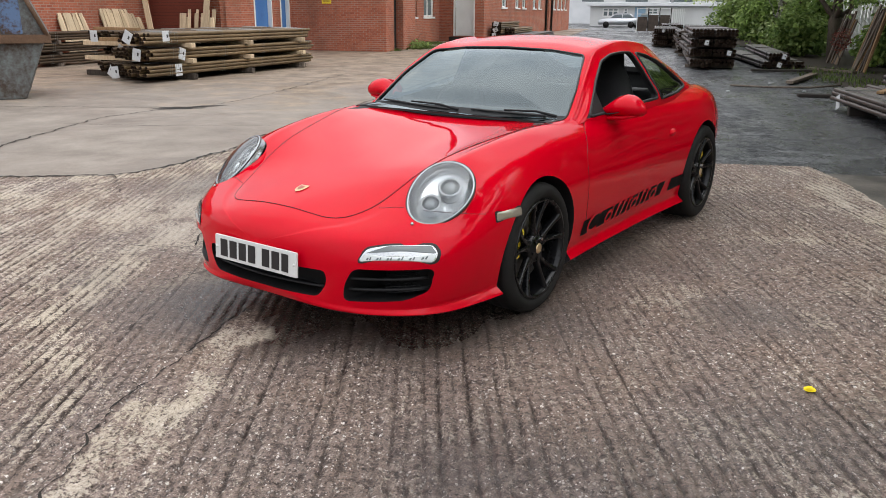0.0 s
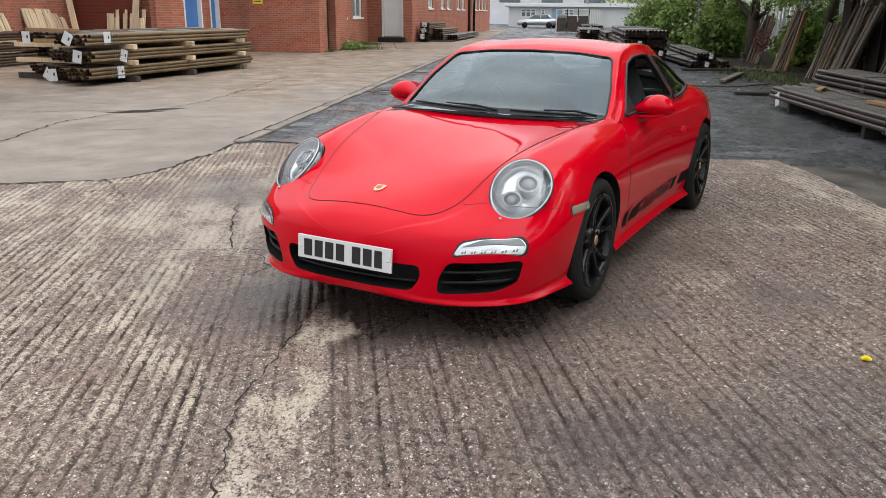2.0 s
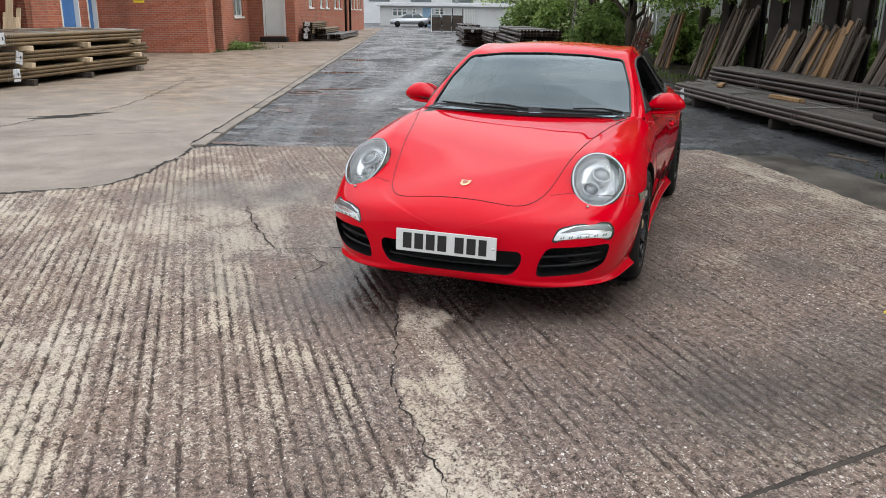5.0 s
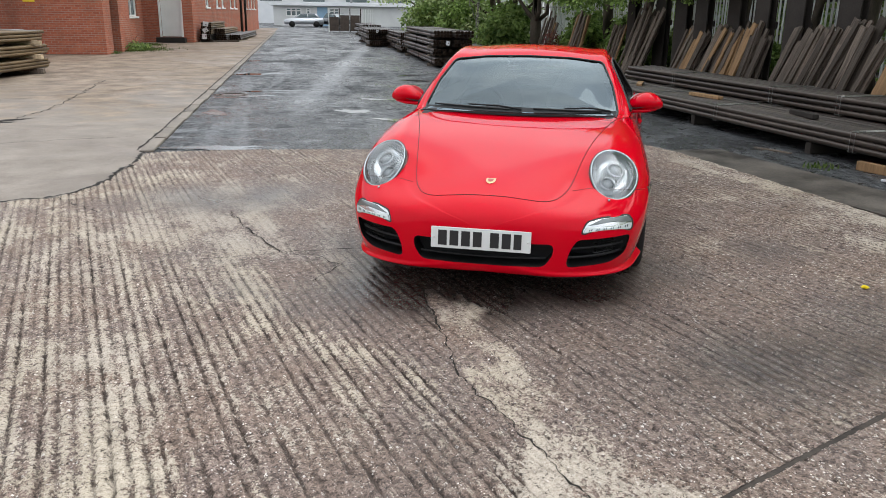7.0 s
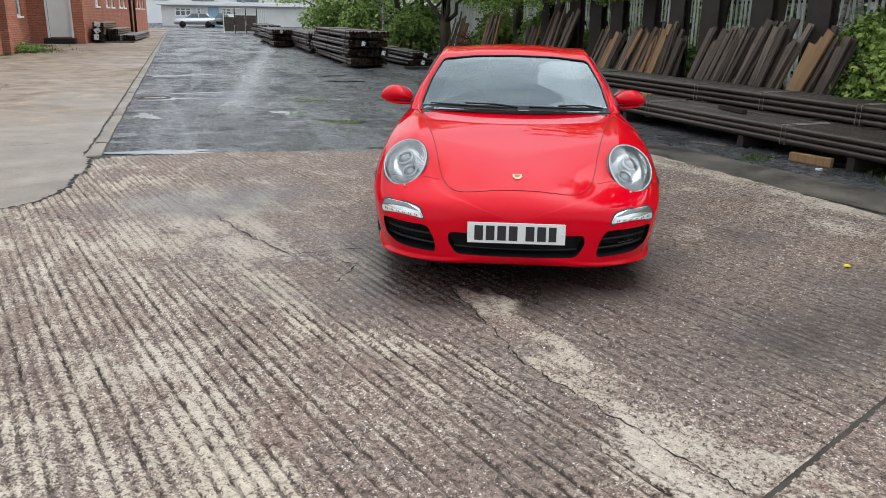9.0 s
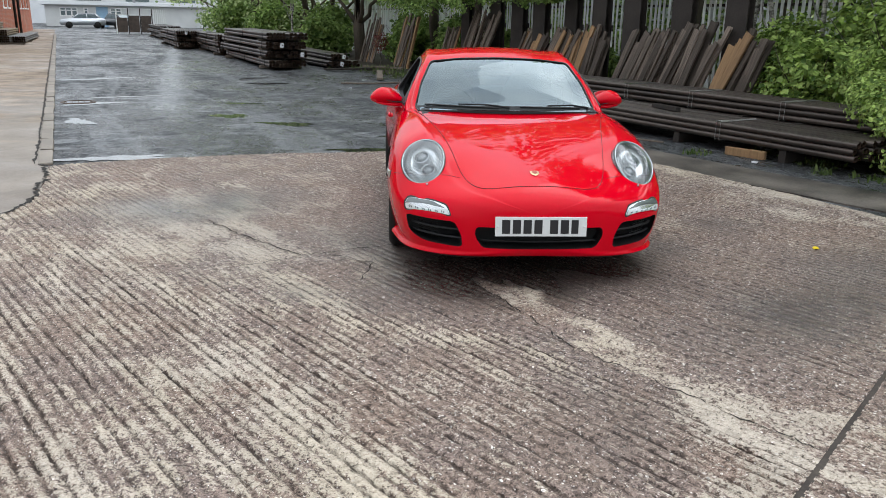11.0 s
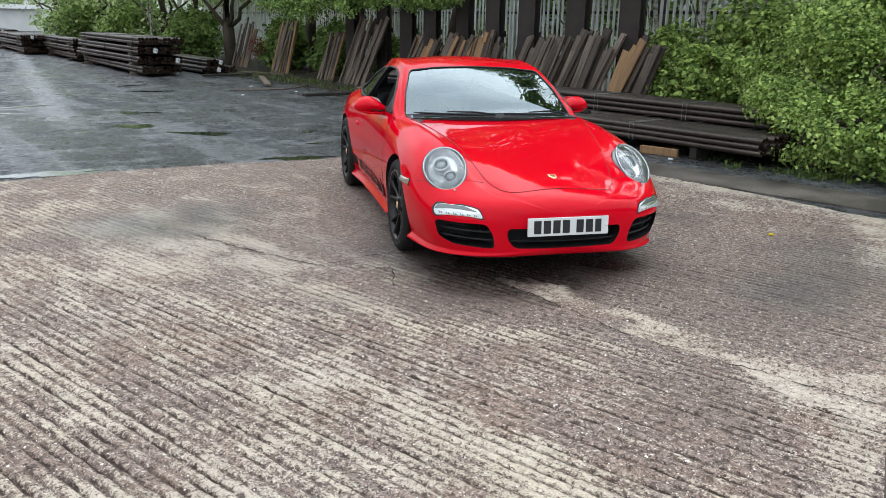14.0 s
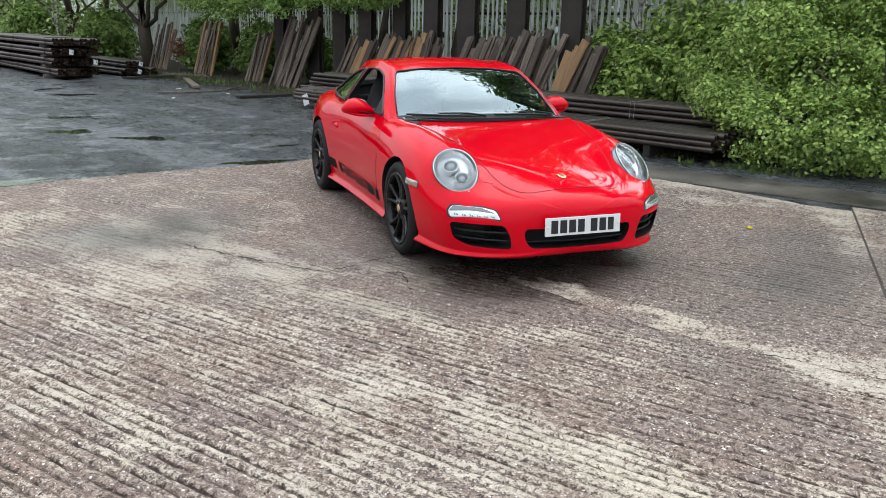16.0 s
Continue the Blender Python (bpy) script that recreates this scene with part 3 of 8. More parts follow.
    pale = pale + 0.12 * blob(X, Y, 1.8, 5.2, 1.2, 2.5) + 0.2 * blob(X, Y, -1.5, 3.75, 0.35, 0.3, 0.5) + 0.28 * blob(X, Y, 2.8, 3.2, 0.5, 1.5, 0.5)
    pale = pale + 0.22 * worn * np.clip((-X - 0.2) / 0.6, 0, 1) + 0.16 * blob(X, Y, -1.2, 7.6, 1.6, 1.3, 0.5)
    edge = np.clip((X - (2.45 + 0.10 * Y)) / 0.12, 0, 1) * np.clip((Y - 2.0) / 0.2, 0, 1)
    pale = pale + 0.5 * edge
    # a pale lip along the open joint
    lip = 0.12 + 0.14 * np.clip((X - 1.2) / 1.2, 0, 1)
    pale = pale + (0.4 + 0.3 * np.clip((X - 1.2) / 1.2, 0, 1)) * np.clip(1.3 - np.abs(Y - joint_y(X) - 0.10) / lip, 0, 1) * np.clip(0.45 + 2 * (mid - 0.4), 0, 1)
    # damp patches; the blob at the car's nose also paints shade
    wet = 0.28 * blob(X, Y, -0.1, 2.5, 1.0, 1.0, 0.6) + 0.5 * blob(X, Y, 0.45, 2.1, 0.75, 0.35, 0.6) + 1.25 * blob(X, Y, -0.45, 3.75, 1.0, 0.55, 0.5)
    # the blob at 0.3, 4.6 paints the dark under the car
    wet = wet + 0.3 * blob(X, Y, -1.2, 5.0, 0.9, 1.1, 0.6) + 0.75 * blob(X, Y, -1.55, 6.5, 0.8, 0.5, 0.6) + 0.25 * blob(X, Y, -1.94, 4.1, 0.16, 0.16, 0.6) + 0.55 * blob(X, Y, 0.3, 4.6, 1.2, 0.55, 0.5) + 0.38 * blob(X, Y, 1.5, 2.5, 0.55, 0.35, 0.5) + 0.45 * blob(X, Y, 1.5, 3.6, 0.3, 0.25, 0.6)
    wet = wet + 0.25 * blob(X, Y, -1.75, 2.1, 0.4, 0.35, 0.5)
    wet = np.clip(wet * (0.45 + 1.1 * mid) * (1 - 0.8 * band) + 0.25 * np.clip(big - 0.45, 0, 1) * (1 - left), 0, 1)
    relief = np.clip((0.84 + 0.16 * left) * (0.45 + 0.7 * lane) * (0.55 + 0.9 * mid) * (1 - 0.75 * worn) * (1 - 0.9 * band) * (1 - flat), 0, 1)
    relief = relief * (1 - 0.3 * np.clip((Y - 5.8) / 1.5, 0, 1))
    nu, nv = X.shape
    verts = np.stack([X, Y, Z], -1).reshape(-1, 3)
    i, j = np.meshgrid(np.arange(nu - 1), np.arange(nv - 1), indexing="ij")
    a = (i * nv + j).ravel()
    faces = np.stack([a, a + nv, a + nv + 1, a + 1], -1)
    me = bpy.data.meshes.new(name)
    me.from_pydata(verts.tolist(), [], faces.tolist())
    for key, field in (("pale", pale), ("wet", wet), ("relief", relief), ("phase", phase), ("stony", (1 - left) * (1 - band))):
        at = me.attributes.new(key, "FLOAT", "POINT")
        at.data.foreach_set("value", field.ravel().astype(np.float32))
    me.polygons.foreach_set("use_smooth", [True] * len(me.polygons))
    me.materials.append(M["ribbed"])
    return tagged(new(name, me), label, category, kind="structure")


s_, t_ = np.meshgrid(np.linspace(0, 1, 800), np.linspace(0, 1, 190), indexing="ij")
XR = 2.78 + (3.6 - 2.78) * np.clip(t_ * 1.25 - 0.12, 0, 1) ** 0.8
SX = -6.0 + (XR + 6.0) * s_
top = np.interp(SX, [p[0] for p in SLAB_TOP], [p[1] for p in SLAB_TOP])
bot = joint_y(SX) + 0.009
SY = bot + (top - bot) * t_ ** 1.15
heightfield("ribbed_slab", SX, SY, 0.0575, "brown ribbed concrete slab with pale worn crowns, damp patches and shade painted by the car", "concrete slab")
s_, t_ = np.meshgrid(np.linspace(0, 1, 500), np.linspace(0, 1, 60), indexing="ij")
SX = -6.0 + 9.0 * s_
SY = -3.0 + (joint_y(SX) - 0.009 + 3.0) * (1 - (1 - t_) ** 1.5)
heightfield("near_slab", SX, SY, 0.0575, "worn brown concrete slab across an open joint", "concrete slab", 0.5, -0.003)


def strip(name, pts, width, mat, label, category, z=0.002, seed=1, jitter=0.02, step=0.05, wvar=0.7, parent=None):
    """An uneven ribbon along a line: cracks, joints, seams."""
    rng = random.Random(seed)
    line = []
    for (x0, y0), (x1, y1) in zip(pts, pts[1:]):
        n = max(1, int(math.hypot(x1 - x0, y1 - y0) / step))
        for k in range(n):
            line.append((lerp(x0, x1, k / n), lerp(y0, y1, k / n)))
    line.append(pts[-1])
    dx = dy = 0.0
    verts, faces = [], []
    for k, (x, y) in enumerate(line):
        a, b = line[max(k - 1, 0)], line[min(k + 1, len(line) - 1)]
        d = Vector((b[0] - a[0], b[1] - a[1])).normalized()
        dx = 0.6 * dx + rng.uniform(-jitter, jitter)
        w = width * rng.uniform(1 - wvar, 1 + wvar) / 2
        if k in (0, len(line) - 1):
            w *= 0.2
        q = Vector((x, y)) + Vector((-d.y, d.x)) * dx
        for s in (-1, 1):
            v = q + Vector((-d.y, d.x)) * s * w
            verts.append((v.x, v.y, z))
        if k:
            faces.append((2 * k - 2, 2 * k - 1, 2 * k + 1, 2 * k))
    return tagged(mesh_part(name, verts, faces, mat, parent), label, category, kind="structure")


strip("crack", CRACK_A, 0.0065, M["crack"], "dark crack running through the ribbed slab", "crack", 0.004, 2, 0.012, 0.022, 0.95)
strip("crack", ((-1.68, 5.93), (-1.69, 5.48), (-1.61, 4.97), (-1.59, 4.69), (-1.39, 4.68), (-1.05, 4.59), (-0.7, 4.6)), 0.008, M["crack"], "branching crack in the slab", "crack", 0.006, 3, 0.02, 0.04)
strip("crack", ((-1.41, 4.68), (-1.28, 4.31), (-1.54, 4.07)), 0.007, M["crack"], "short branch of a crack in the slab", "crack", 0.006, 4, 0.02, 0.04)
strip("crack", ((-2.1, 4.75), (-1.59, 4.69)), 0.006, M["crack"], "fine crack in the slab", "crack", 0.006, 14, 0.02, 0.04)
strip("crack", ((-2.98, 6.93), (-2.62, 6.22)), 0.006, M["crack"], "hairline crack in the slab", "crack", 0.005, 5, 0.02, 0.04)
strip("slab_joint", ((-6, 6.74), (-3.4, 6.90), (-2.97, 6.95), (-2.64, 7.36), (-2.34, 8.22), (-2.15, 8.93), (-2.18, 9.12)), 0.032, M["crack"], "crumbling dark joint along the slab edge", "joint", 0.003, 6, 0.02, 0.03, 0.8)
strip("slab_joint", ((-6, joint_y(-6)), (2.95, joint_y(2.95))), 0.026, M["joint_dirt"], "dark open joint between two concrete slabs", "joint", -0.004, 7, 0.002, 0.1, 0.12)
strip("crack", ((-4.86, 7.6), (-4.86, 9.26), (-4.81, 10.69), (-4.45, 11.6), (-4.18, 12.03), (-3.75, 12.35)), 0.022, M["crack"], "crack across the concrete yard", "crack", 0.0, 8, 0.03, 0.06)
strip("crack", ((-3.75, 12.35), (-3.35, 13.4), (-3.03, 14.99), (-2.4, 19.0)), 0.016, M["crack"], "crack across the concrete yard", "crack", 0.0, 9, 0.04, 0.08)
strip("crack", ((-9.5, 12.6), (-7.0, 12.2), (-4.4, 12.15)), 0.018, M["crack"], "crack across the concrete yard", "crack", 0.0, 10, 0.04, 0.08)
strip("crack", ((-5.0, 10.3), (-3.6, 10.15), (-2.2, 10.25)), 0.010, M["crack"], "fine crack across the yard", "crack", 0.0, 11, 0.03, 0.08)
strip("crack", ((-4.4, 15.4), (-2.6, 15.6), (-0.8, 15.5)), 0.012, M["crack"], "fine crack across the yard", "crack", 0.0, 12, 0.03, 0.08)


def puddle(x, y, rx, ry, yaw, seed, z=-0.026, mat=None, name="puddle", label="still shallow puddle on dark asphalt"):
    rng = random.Random(seed)
    ph = [rng.uniform(0, 6.28) for _ in range(4)]
    outline = []
    for k in range(72):
        a = 2 * math.pi * k / 72
        r = 1 + 0.24 * math.sin(2 * a + ph[0]) + 0.20 * math.sin(3 * a + ph[1]) + 0.17 * math.sin(5 * a + ph[2]) + 0.12 * math.sin(9 * a + ph[3]) + 0.08 * math.sin(14 * a + ph[1])
        outline.append((rx * r * math.cos(a), ry * r * math.sin(a), 0))
    ob = mesh_part(name, outline, [tuple(range(72))], mat or M["water"])
    ob.matrix_basis = pose(x, y, z, 0, 0, yaw)
    return tagged(ob, label, "puddle", "puddles on the road", "structure")


for k, (x, y, rx, ry, yaw) in enumerate(((1.58, 10.82, 0.34, 0.20, -40), (1.24, 12.15, 0.20, 0.30, 10), (1.2, 8.24, 0.40, 0.13, -24), (-1.32, 8.98, 0.22, 0.06, -14), (-0.25, 15.4, 0.24, 0.2, 0), (2.27, 9.0, 0.24, 0.07, -20), (2.82, 10.0, 0.20, 0.06, 15), (0.7, 15.9, 0.6, 0.12, 0), (4.6, 17.5, 0.5, 0.16, -20), (5.0, 19.2, 0.4, 0.14, 10), (2.2, 13.8, 0.3, 0.1, -20), (2.55, 8.25, 0.28, 0.09, -30), (1.4, 20.5, 0.9, 0.2, 0), (2.8, 26, 1.4, 0.3, 0))):
    puddle(x, y, rx, ry, yaw, 40 + k, -0.026)
# silty water whose pale base also paints the reflected sky
M["silt_sheen"] = surface("silty_water_sheen", (0.10, 0.107, 0.11), (0.24, 0.25, 0.25), (0.06, 0.22), 0, 3, 20, 0.0, where="world", spec=0.6)
puddle(-1.42, 9.20, 0.56, 0.15, -14, 40, -0.020, M["silt_sheen"], "puddle", "shallow silty puddle with the pale sky in its colour")
puddle(-0.9, 12.6, 0.16, 0.35, -10, 61, -0.025, M["silt_sheen"], "puddle", "thin silty water film on the asphalt, sky sheen in its colour")
puddle(-0.05, 15.0, 0.5, 0.2, -14, 62, -0.025, M["silt_sheen"], "puddle", "thin silty water film on the asphalt, sky sheen in its colour")
# drain cover at the kerb
drain = thing("drain_cover", pose(-0.20, 15.3, -0.03, 0, 0, -14), "rusty round drain cover with pale cells set in the asphalt", "drain")
bm = bmesh.new()
ring_prof = [(0.24, 0.0), (0.24, 0.014), (0.29, 0.014), (0.30, 0.0)]
for k in range(32):
    a0, a1 = 2 * math.pi * k / 32, 2 * math.pi * (k + 1) / 32
    for (r0, z0), (r1, z1) in zip(ring_prof, ring_prof[1:]):
        bm.faces.new([bm.verts.new((r * math.cos(a), r * math.sin(a), z)) for r, z, a in ((r0, z0, a0), (r1, z1, a0), (r1, z1, a1), (r0, z0, a1))])
M["rust_iron"] = surface("rusty_iron", (0.04, 0.030, 0.025), (0.13, 0.095, 0.075), (0.5, 0.8), 0.3, 8, 90, 0.3)
part("ring", bm, M["rust_iron"], drain)
for i in range(4):
    for j in range(2):
        part("cover_cell", cube(-0.19 + 0.097 * i, -0.105 + 0.097 * i, -0.12 + 0.125 * j, -0.01 + 0.125 * j, 0.001, 0.011, 0.004), M["silt_sheen"], drain, "pale filled cell")
part("grid_plate", cube(-0.2, 0.2, -0.14, 0.14, 0.0005, 0.006), M["rust_iron"], drain)
puddle(-4.05, 12.1, 0.40, 0.13, 5, 77, -0.002, M["crack"], "pothole", "broken dark pothole in the yard concrete")
puddle(-3.7, 12.38, 0.26, 0.07, 20, 78, -0.002, M["crack"], "pothole", "broken dark pothole in the yard concrete")

# kerb: a row of flush stones along the road
ROAD = Matrix.LocRotScale((-2.125, 9.12, 0), Euler((0, 0, radians(-13.3))), None)
kerb = thing("kerb", ROAD, "row of worn flush kerbstones edging the concrete yard", "kerb", kind="structure")
stone_meshes = []
for k in range(6):
    rng = random.Random(90 + k)
    bm = cube(-0.07, 0.07, 0.012, 0.90 + rng.uniform(-0.03, 0.0), -0.10, 0.0, 0.014)
    for v in bm.verts:
        v.co += Vector((rng.uniform(-0.006, 0.006), rng.uniform(-0.006, 0.006), rng.uniform(-0.003, 0.003)))
    me = bpy.data.meshes.new("kerbstone")
    bm.to_mesh(me)
    bm.free()
    me.materials.append(M["kerbstone"])
    stone_meshes.append(me)
strip("kerb_joint", [tuple((ROAD @ Vector((-0.085, q, 0)))[:2]) for q in (0.0, 14.0, 30.0, 55.0)], 0.025, M["crack"], "crumbling dark joint behind the kerbstones", "joint", -0.002, 15, 0.012, 0.08, 0.8)
for k in range(60):
    o = new("kerbstone", stone_meshes[k % 6])
    o.parent = kerb
    o.matrix_basis = pose(0.006 * math.sin(k * 2.3), 0.03 + 0.915 * k, 0.004 * math.sin(k * 1.7), 0, 0, 0.25 * math.sin(k * 3.1))


# ---- buildings ----
def make_brick():
    """Weathered red brickwork in 75 mm courses; walls run along x or y of the building."""
    m, nt, b = blank("red_brick")
    p = object_pos(nt)
    sep = nt.nodes.new("ShaderNodeSeparateXYZ")
    link(nt, p, sep.inputs[0])
    comb = nt.nodes.new("ShaderNodeCombineXYZ")
    link(nt, math_node(nt, "ADD", sep.outputs[0], sep.outputs[1]), comb.inputs[0])
    link(nt, sep.outputs[2], comb.inputs[1])
    br = nt.nodes.new("ShaderNodeTexBrick")
    br.inputs["Scale"].default_value = 1.0
    br.inputs["Brick Width"].default_value, br.inputs["Row Height"].default_value = 0.225, 0.075
    br.inputs["Mortar Size"].default_value = 0.008
    br.inputs["Color1"].default_value, br.inputs["Color2"].default_value = (0.43, 0.128, 0.070, 1), (0.30, 0.082, 0.048, 1)
    br.inputs["Mortar"].default_value = (0.34, 0.25, 0.20, 1)
    link(nt, comb.outputs[0], br.inputs["Vector"])
    grime = noise_node(nt, 0.9, 6, mapped(nt, p, (1, 1, 0.5)), 0.65)
    spot = noise_node(nt, 9, 5, p, 0.7)
    col = mix_node(nt, ramp_node(nt, grime, ((0.42, 0.0), (0.75, 0.75))), br.outputs["Color"], (0.16, 0.075, 0.052))
    col = mix_node(nt, ramp_node(nt, spot, ((0.5, 0.0), (0.8, 0.5))), col, (0.42, 0.17, 0.10))
    link(nt, col, b.inputs["Base Color"])
    b.inputs["Roughness"].default_value, b.inputs["Specular IOR Level"].default_value = 0.85, 0.2
    add_bump(nt, b, math_node(nt, "ADD", br.outputs["Fac"], math_node(nt, "MULTIPLY", spot, -0.6)), -0.4, 0.008)
    return m


M["brick"] = make_brick()
M["shutter"] = surface("brown_shutter", (0.11, 0.026, 0.016), (0.19, 0.05, 0.032), (0.5, 0.7), 0, 1, 30, 0.1)
M["blue_paint"] = surface("blue_door_paint", (0.045, 0.13, 0.34), (0.085, 0.22, 0.48), (0.4, 0.6), 0, 1.5, 30, 0.1)
M["white_paint"] = surface("white_paint", (0.62, 0.64, 0.62), (0.80, 0.81, 0.80), (0.4, 0.6), 0, 1.2, 30, 0.05)
M["pane"] = surface("dark_window_glass", (0.10, 0.13, 0.14), (0.20, 0.24, 0.25), (0.04, 0.08), 0, 1.2, 4, 0.0, spec=0.5)
M["dark_gap"] = surface("dark_opening", (0.008, 0.008, 0.008), (0.03, 0.028, 0.025), (0.6, 0.9), 0, 2, 30, 0.2)
M["yellow_sign"] = plain("yellow_sign", (0.78, 0.58, 0.03), 0.5)
M["sign_dark"] = plain("sign_dark", (0.03, 0.03, 0.03), 0.5)
M["grey_render"] = surface("grey_render", (0.50, 0.51, 0.51), (0.66, 0.67, 0.66), (0.7, 0.9), 0, 0.7, 20, 0.1)
M["white_render"] = surface("white_render", (0.62, 0.64, 0.66), (0.78, 0.79, 0.80), (0.7, 0.9), 0, 0.7, 20, 0.1)
M["slate"] = surface("grey_roof", (0.16, 0.165, 0.17), (0.28, 0.285, 0.29), (0.6, 0.8), 0, 1, 20, 0.2)
M["soil"] = surface("dark_soil", (0.018, 0.015, 0.012), (0.06, 0.048, 0.036), (0.7, 0.95), 0, 2, 40, 0.6, where="world")

BLD = Matrix.LocRotScale((-2.11, 30.1, 0), Euler((0, 0, radians(-16))), None)
works = thing("works_building", BLD, "long red brick works building with stepped walls and white windows", "building")
TOP = 5.4


def wall_y(a, b0, b1, holes, face=1, thick=0.35):
    """A wall along the building's length, facing the road at a, with openings (b0, b1, z0, z1)."""
    cuts = sorted({b0, b1, *[h[0] for h in holes], *[h[1] for h in holes]})
    bm = bmesh.new()
    for c0, c1 in zip(cuts, cuts[1:]):
        spans = [(0.0, TOP)]
        for h0, h1, z0, z1 in holes:
            if h0 <= c0 + 1e-6 and h1 >= c1 - 1e-6:
                spans = [s for lo, hi in spans for s in ((lo, min(hi, z0)), (max(lo, z1), hi)) if s[1] - s[0] > 1e-4]
        for lo, hi in spans:
            box(bm, a - thick, a, c0, c1, lo, hi)
    return part("wall", bm, M["brick"], works)


def wall_x(b, a0, a1, holes=(), thick=0.35):
    cuts = sorted({a0, a1, *[h[0] for h in holes], *[h[1] for h in holes]})
    bm = bmesh.new()
    for c0, c1 in zip(cuts, cuts[1:]):
        spans = [(0.0, TOP)]
        for h0, h1, z0, z1 in holes:
            if h0 <= c0 + 1e-6 and h1 >= c1 - 1e-6:
                spans = [s for lo, hi in spans for s in ((lo, min(hi, z0)), (max(lo, z1), hi)) if s[1] - s[0] > 1e-4]
        for lo, hi in spans:
            box(bm, c0, c1, b, b + thick, lo, hi)
    return part("wall", bm, M["brick"], works)


def window_y(a, b0, b1, z0, z1, lights=2):
    """A white-framed window in a wall that faces the road."""
    win = part("window", cube(a - 0.17, a - 0.15, b0 + 0.02, b1 - 0.02, z0 + 0.02, z1 - 0.02), M["pane"], works, "dark glazing")
    bm = bmesh.new()
    f = 0.07
    for q0, q1, r0, r1 in ((b0, b1, z0, z0 + f), (b0, b1, z1 - f, z1), (b0, b0 + f, z0 + f, z1 - f), (b1 - f, b1, z0 + f, z1 - f)):
        box(bm, a - 0.14, a - 0.07, q0, q1, r0, r1)
    for k in range(1, lights):
        c = lerp(b0, b1, k / lights)
        box(bm, a - 0.14, a - 0.08, c - 0.03, c + 0.03, z0 + f, z1 - f)
    part("window_frame", bm, M["white_paint"], win, "white window frame")
    part("window_sill", cube(a - 0.06, a + 0.06, b0 - 0.06, b1 + 0.06, z0 - 0.09, z0 - 0.002, 0.01), M["white_paint"], win, "white sill")


# bay towards the yard
wall_x(0.0, -3.82, 0.0)
wall_y(0.0, 0.35, 3.2, [(0.9, 2.0, 0.0, 2.3)])
wall_x(3.2, -1.4, -0.0)
# dark sheet closes the opening and paints the shade inside
part("doorway", cube(-0.34, -0.30, 0.9, 2.0, 0.0, 2.3), M["dark_gap"], works, "dark doorway")
# road front with two windows, dark door beyond the bay
WIN = [(6.7, 8.1, 1.22, 2.75), (9.2, 10.9, 1.22, 2.75)]
wall_y(-1.4, 3.55, 11.9, [(4.2, 5.3, 0.0, 2.4), *WIN])
# near-black panel: the opening's shadow is in its colour
part("door", cube(-1.66, -1.6, 4.2, 5.3, 0.0, 2.4), M["dark_gap"], works, "dark door with shadow in its colour")
for z in (1.55, 1.95):
    part("notice", cube(-1.598, -1.59, 4.5, 4.75, z, z + 0.25), M["white_paint"], works, "small white notice")
for w in WIN:
    window_y(-1.4, *w)
# return wall with the white door
wall_x(11.9, -1.4, 0.96, [(-0.58, 0.42, 0.26, 2.5)])
white_door = part("door", cube(-0.55, 0.39, 12.0, 12.06, 0.28, 2.48, 0.01), M["white_paint"], works, "white painted door")
bm = bmesh.new()
for q0, q1, r0, r1 in ((-0.64, -0.56, 0.26, 2.56), (0.40, 0.48, 0.26, 2.56), (-0.56, 0.40, 2.48, 2.56)):
    box(bm, q0, q1, 11.86, 11.99, r0, r1)
part("door_frame", bm, M["white_paint"], white_door, "white door frame")
part("doorstep", cube(-0.75, 0.60, 11.35, 11.89, 0.0, 0.24, 0.02), M["dark_gap"], works, "dark doorstep")
# long road front
LONG = [(16.2, 17.6), (20.2, 21.5), (22.5, 23.8), (26.4, 27.7), (28.7, 30.0), (36.0, 37.2), (38.2, 39.4), (40.4, 41.6), (42.6, 43.8)]
wall_y(0.96, 12.25, 46, [(q0, q1, 1.72, 3.1) for q0, q1 in LONG] + [(32.6, 33.8, 0.0, 2.6)])
for q0, q1 in LONG:
    window_y(0.96, q0, q1, 1.72, 3.1)
part("door", cube(0.72, 0.78, 32.62, 33.78, 0.0, 2.58), M["white_paint"], works, "white side door")
for q in (31.8, 34.6):
    bm = bmesh.new()
    tube(bm, [(1.06, q, 0.0), (1.06, q, TOP)], 0.08, 10)
    part("drainpipe", bm, M["dark_gap"], works, "dark drainpipe", True)
# wing with the blue doors, shutter and the wall towards the skip
BLUE = [(-2.9, -1.6, 0.0, 2.4), (-0.95, -0.2, 0.0, 2.4)]
wall_y(-3.82, -5.1, 0.0, BLUE)
for q0, q1, z0, z1 in BLUE:
    d = part("door", cube(-4.0, -3.95, q0 + 0.05, q1 - 0.05, z0 + 0.02, z1 - 0.05), M["blue_paint"], works, "blue painted door")
    bm = bmesh.new()
    for r0, r1 in ((q0, q0 + 0.07), (q1 - 0.07, q1)):
        box(bm, -3.96, -3.80, r0, r1, 0, z1)
    part("door_frame", bm, M["white_paint"], d, "pale door frame")
    part("door_handle", cube(-3.95, -3.91, q0 + 0.14, q0 + 0.19, 1.0, 1.15, 0.008), M["dark_gap"], d, "dark handle")
wall_x(-5.1, -6.72, -3.82 - 0.0, [(-6.55, -4.15, 0.0, 3.6)])
shutter = part("roller_shutter", cube(-6.55, -4.15, -4.90, -4.88, 0.02, 3.6), M["dark_gap"], works, "brown steel roller shutter")
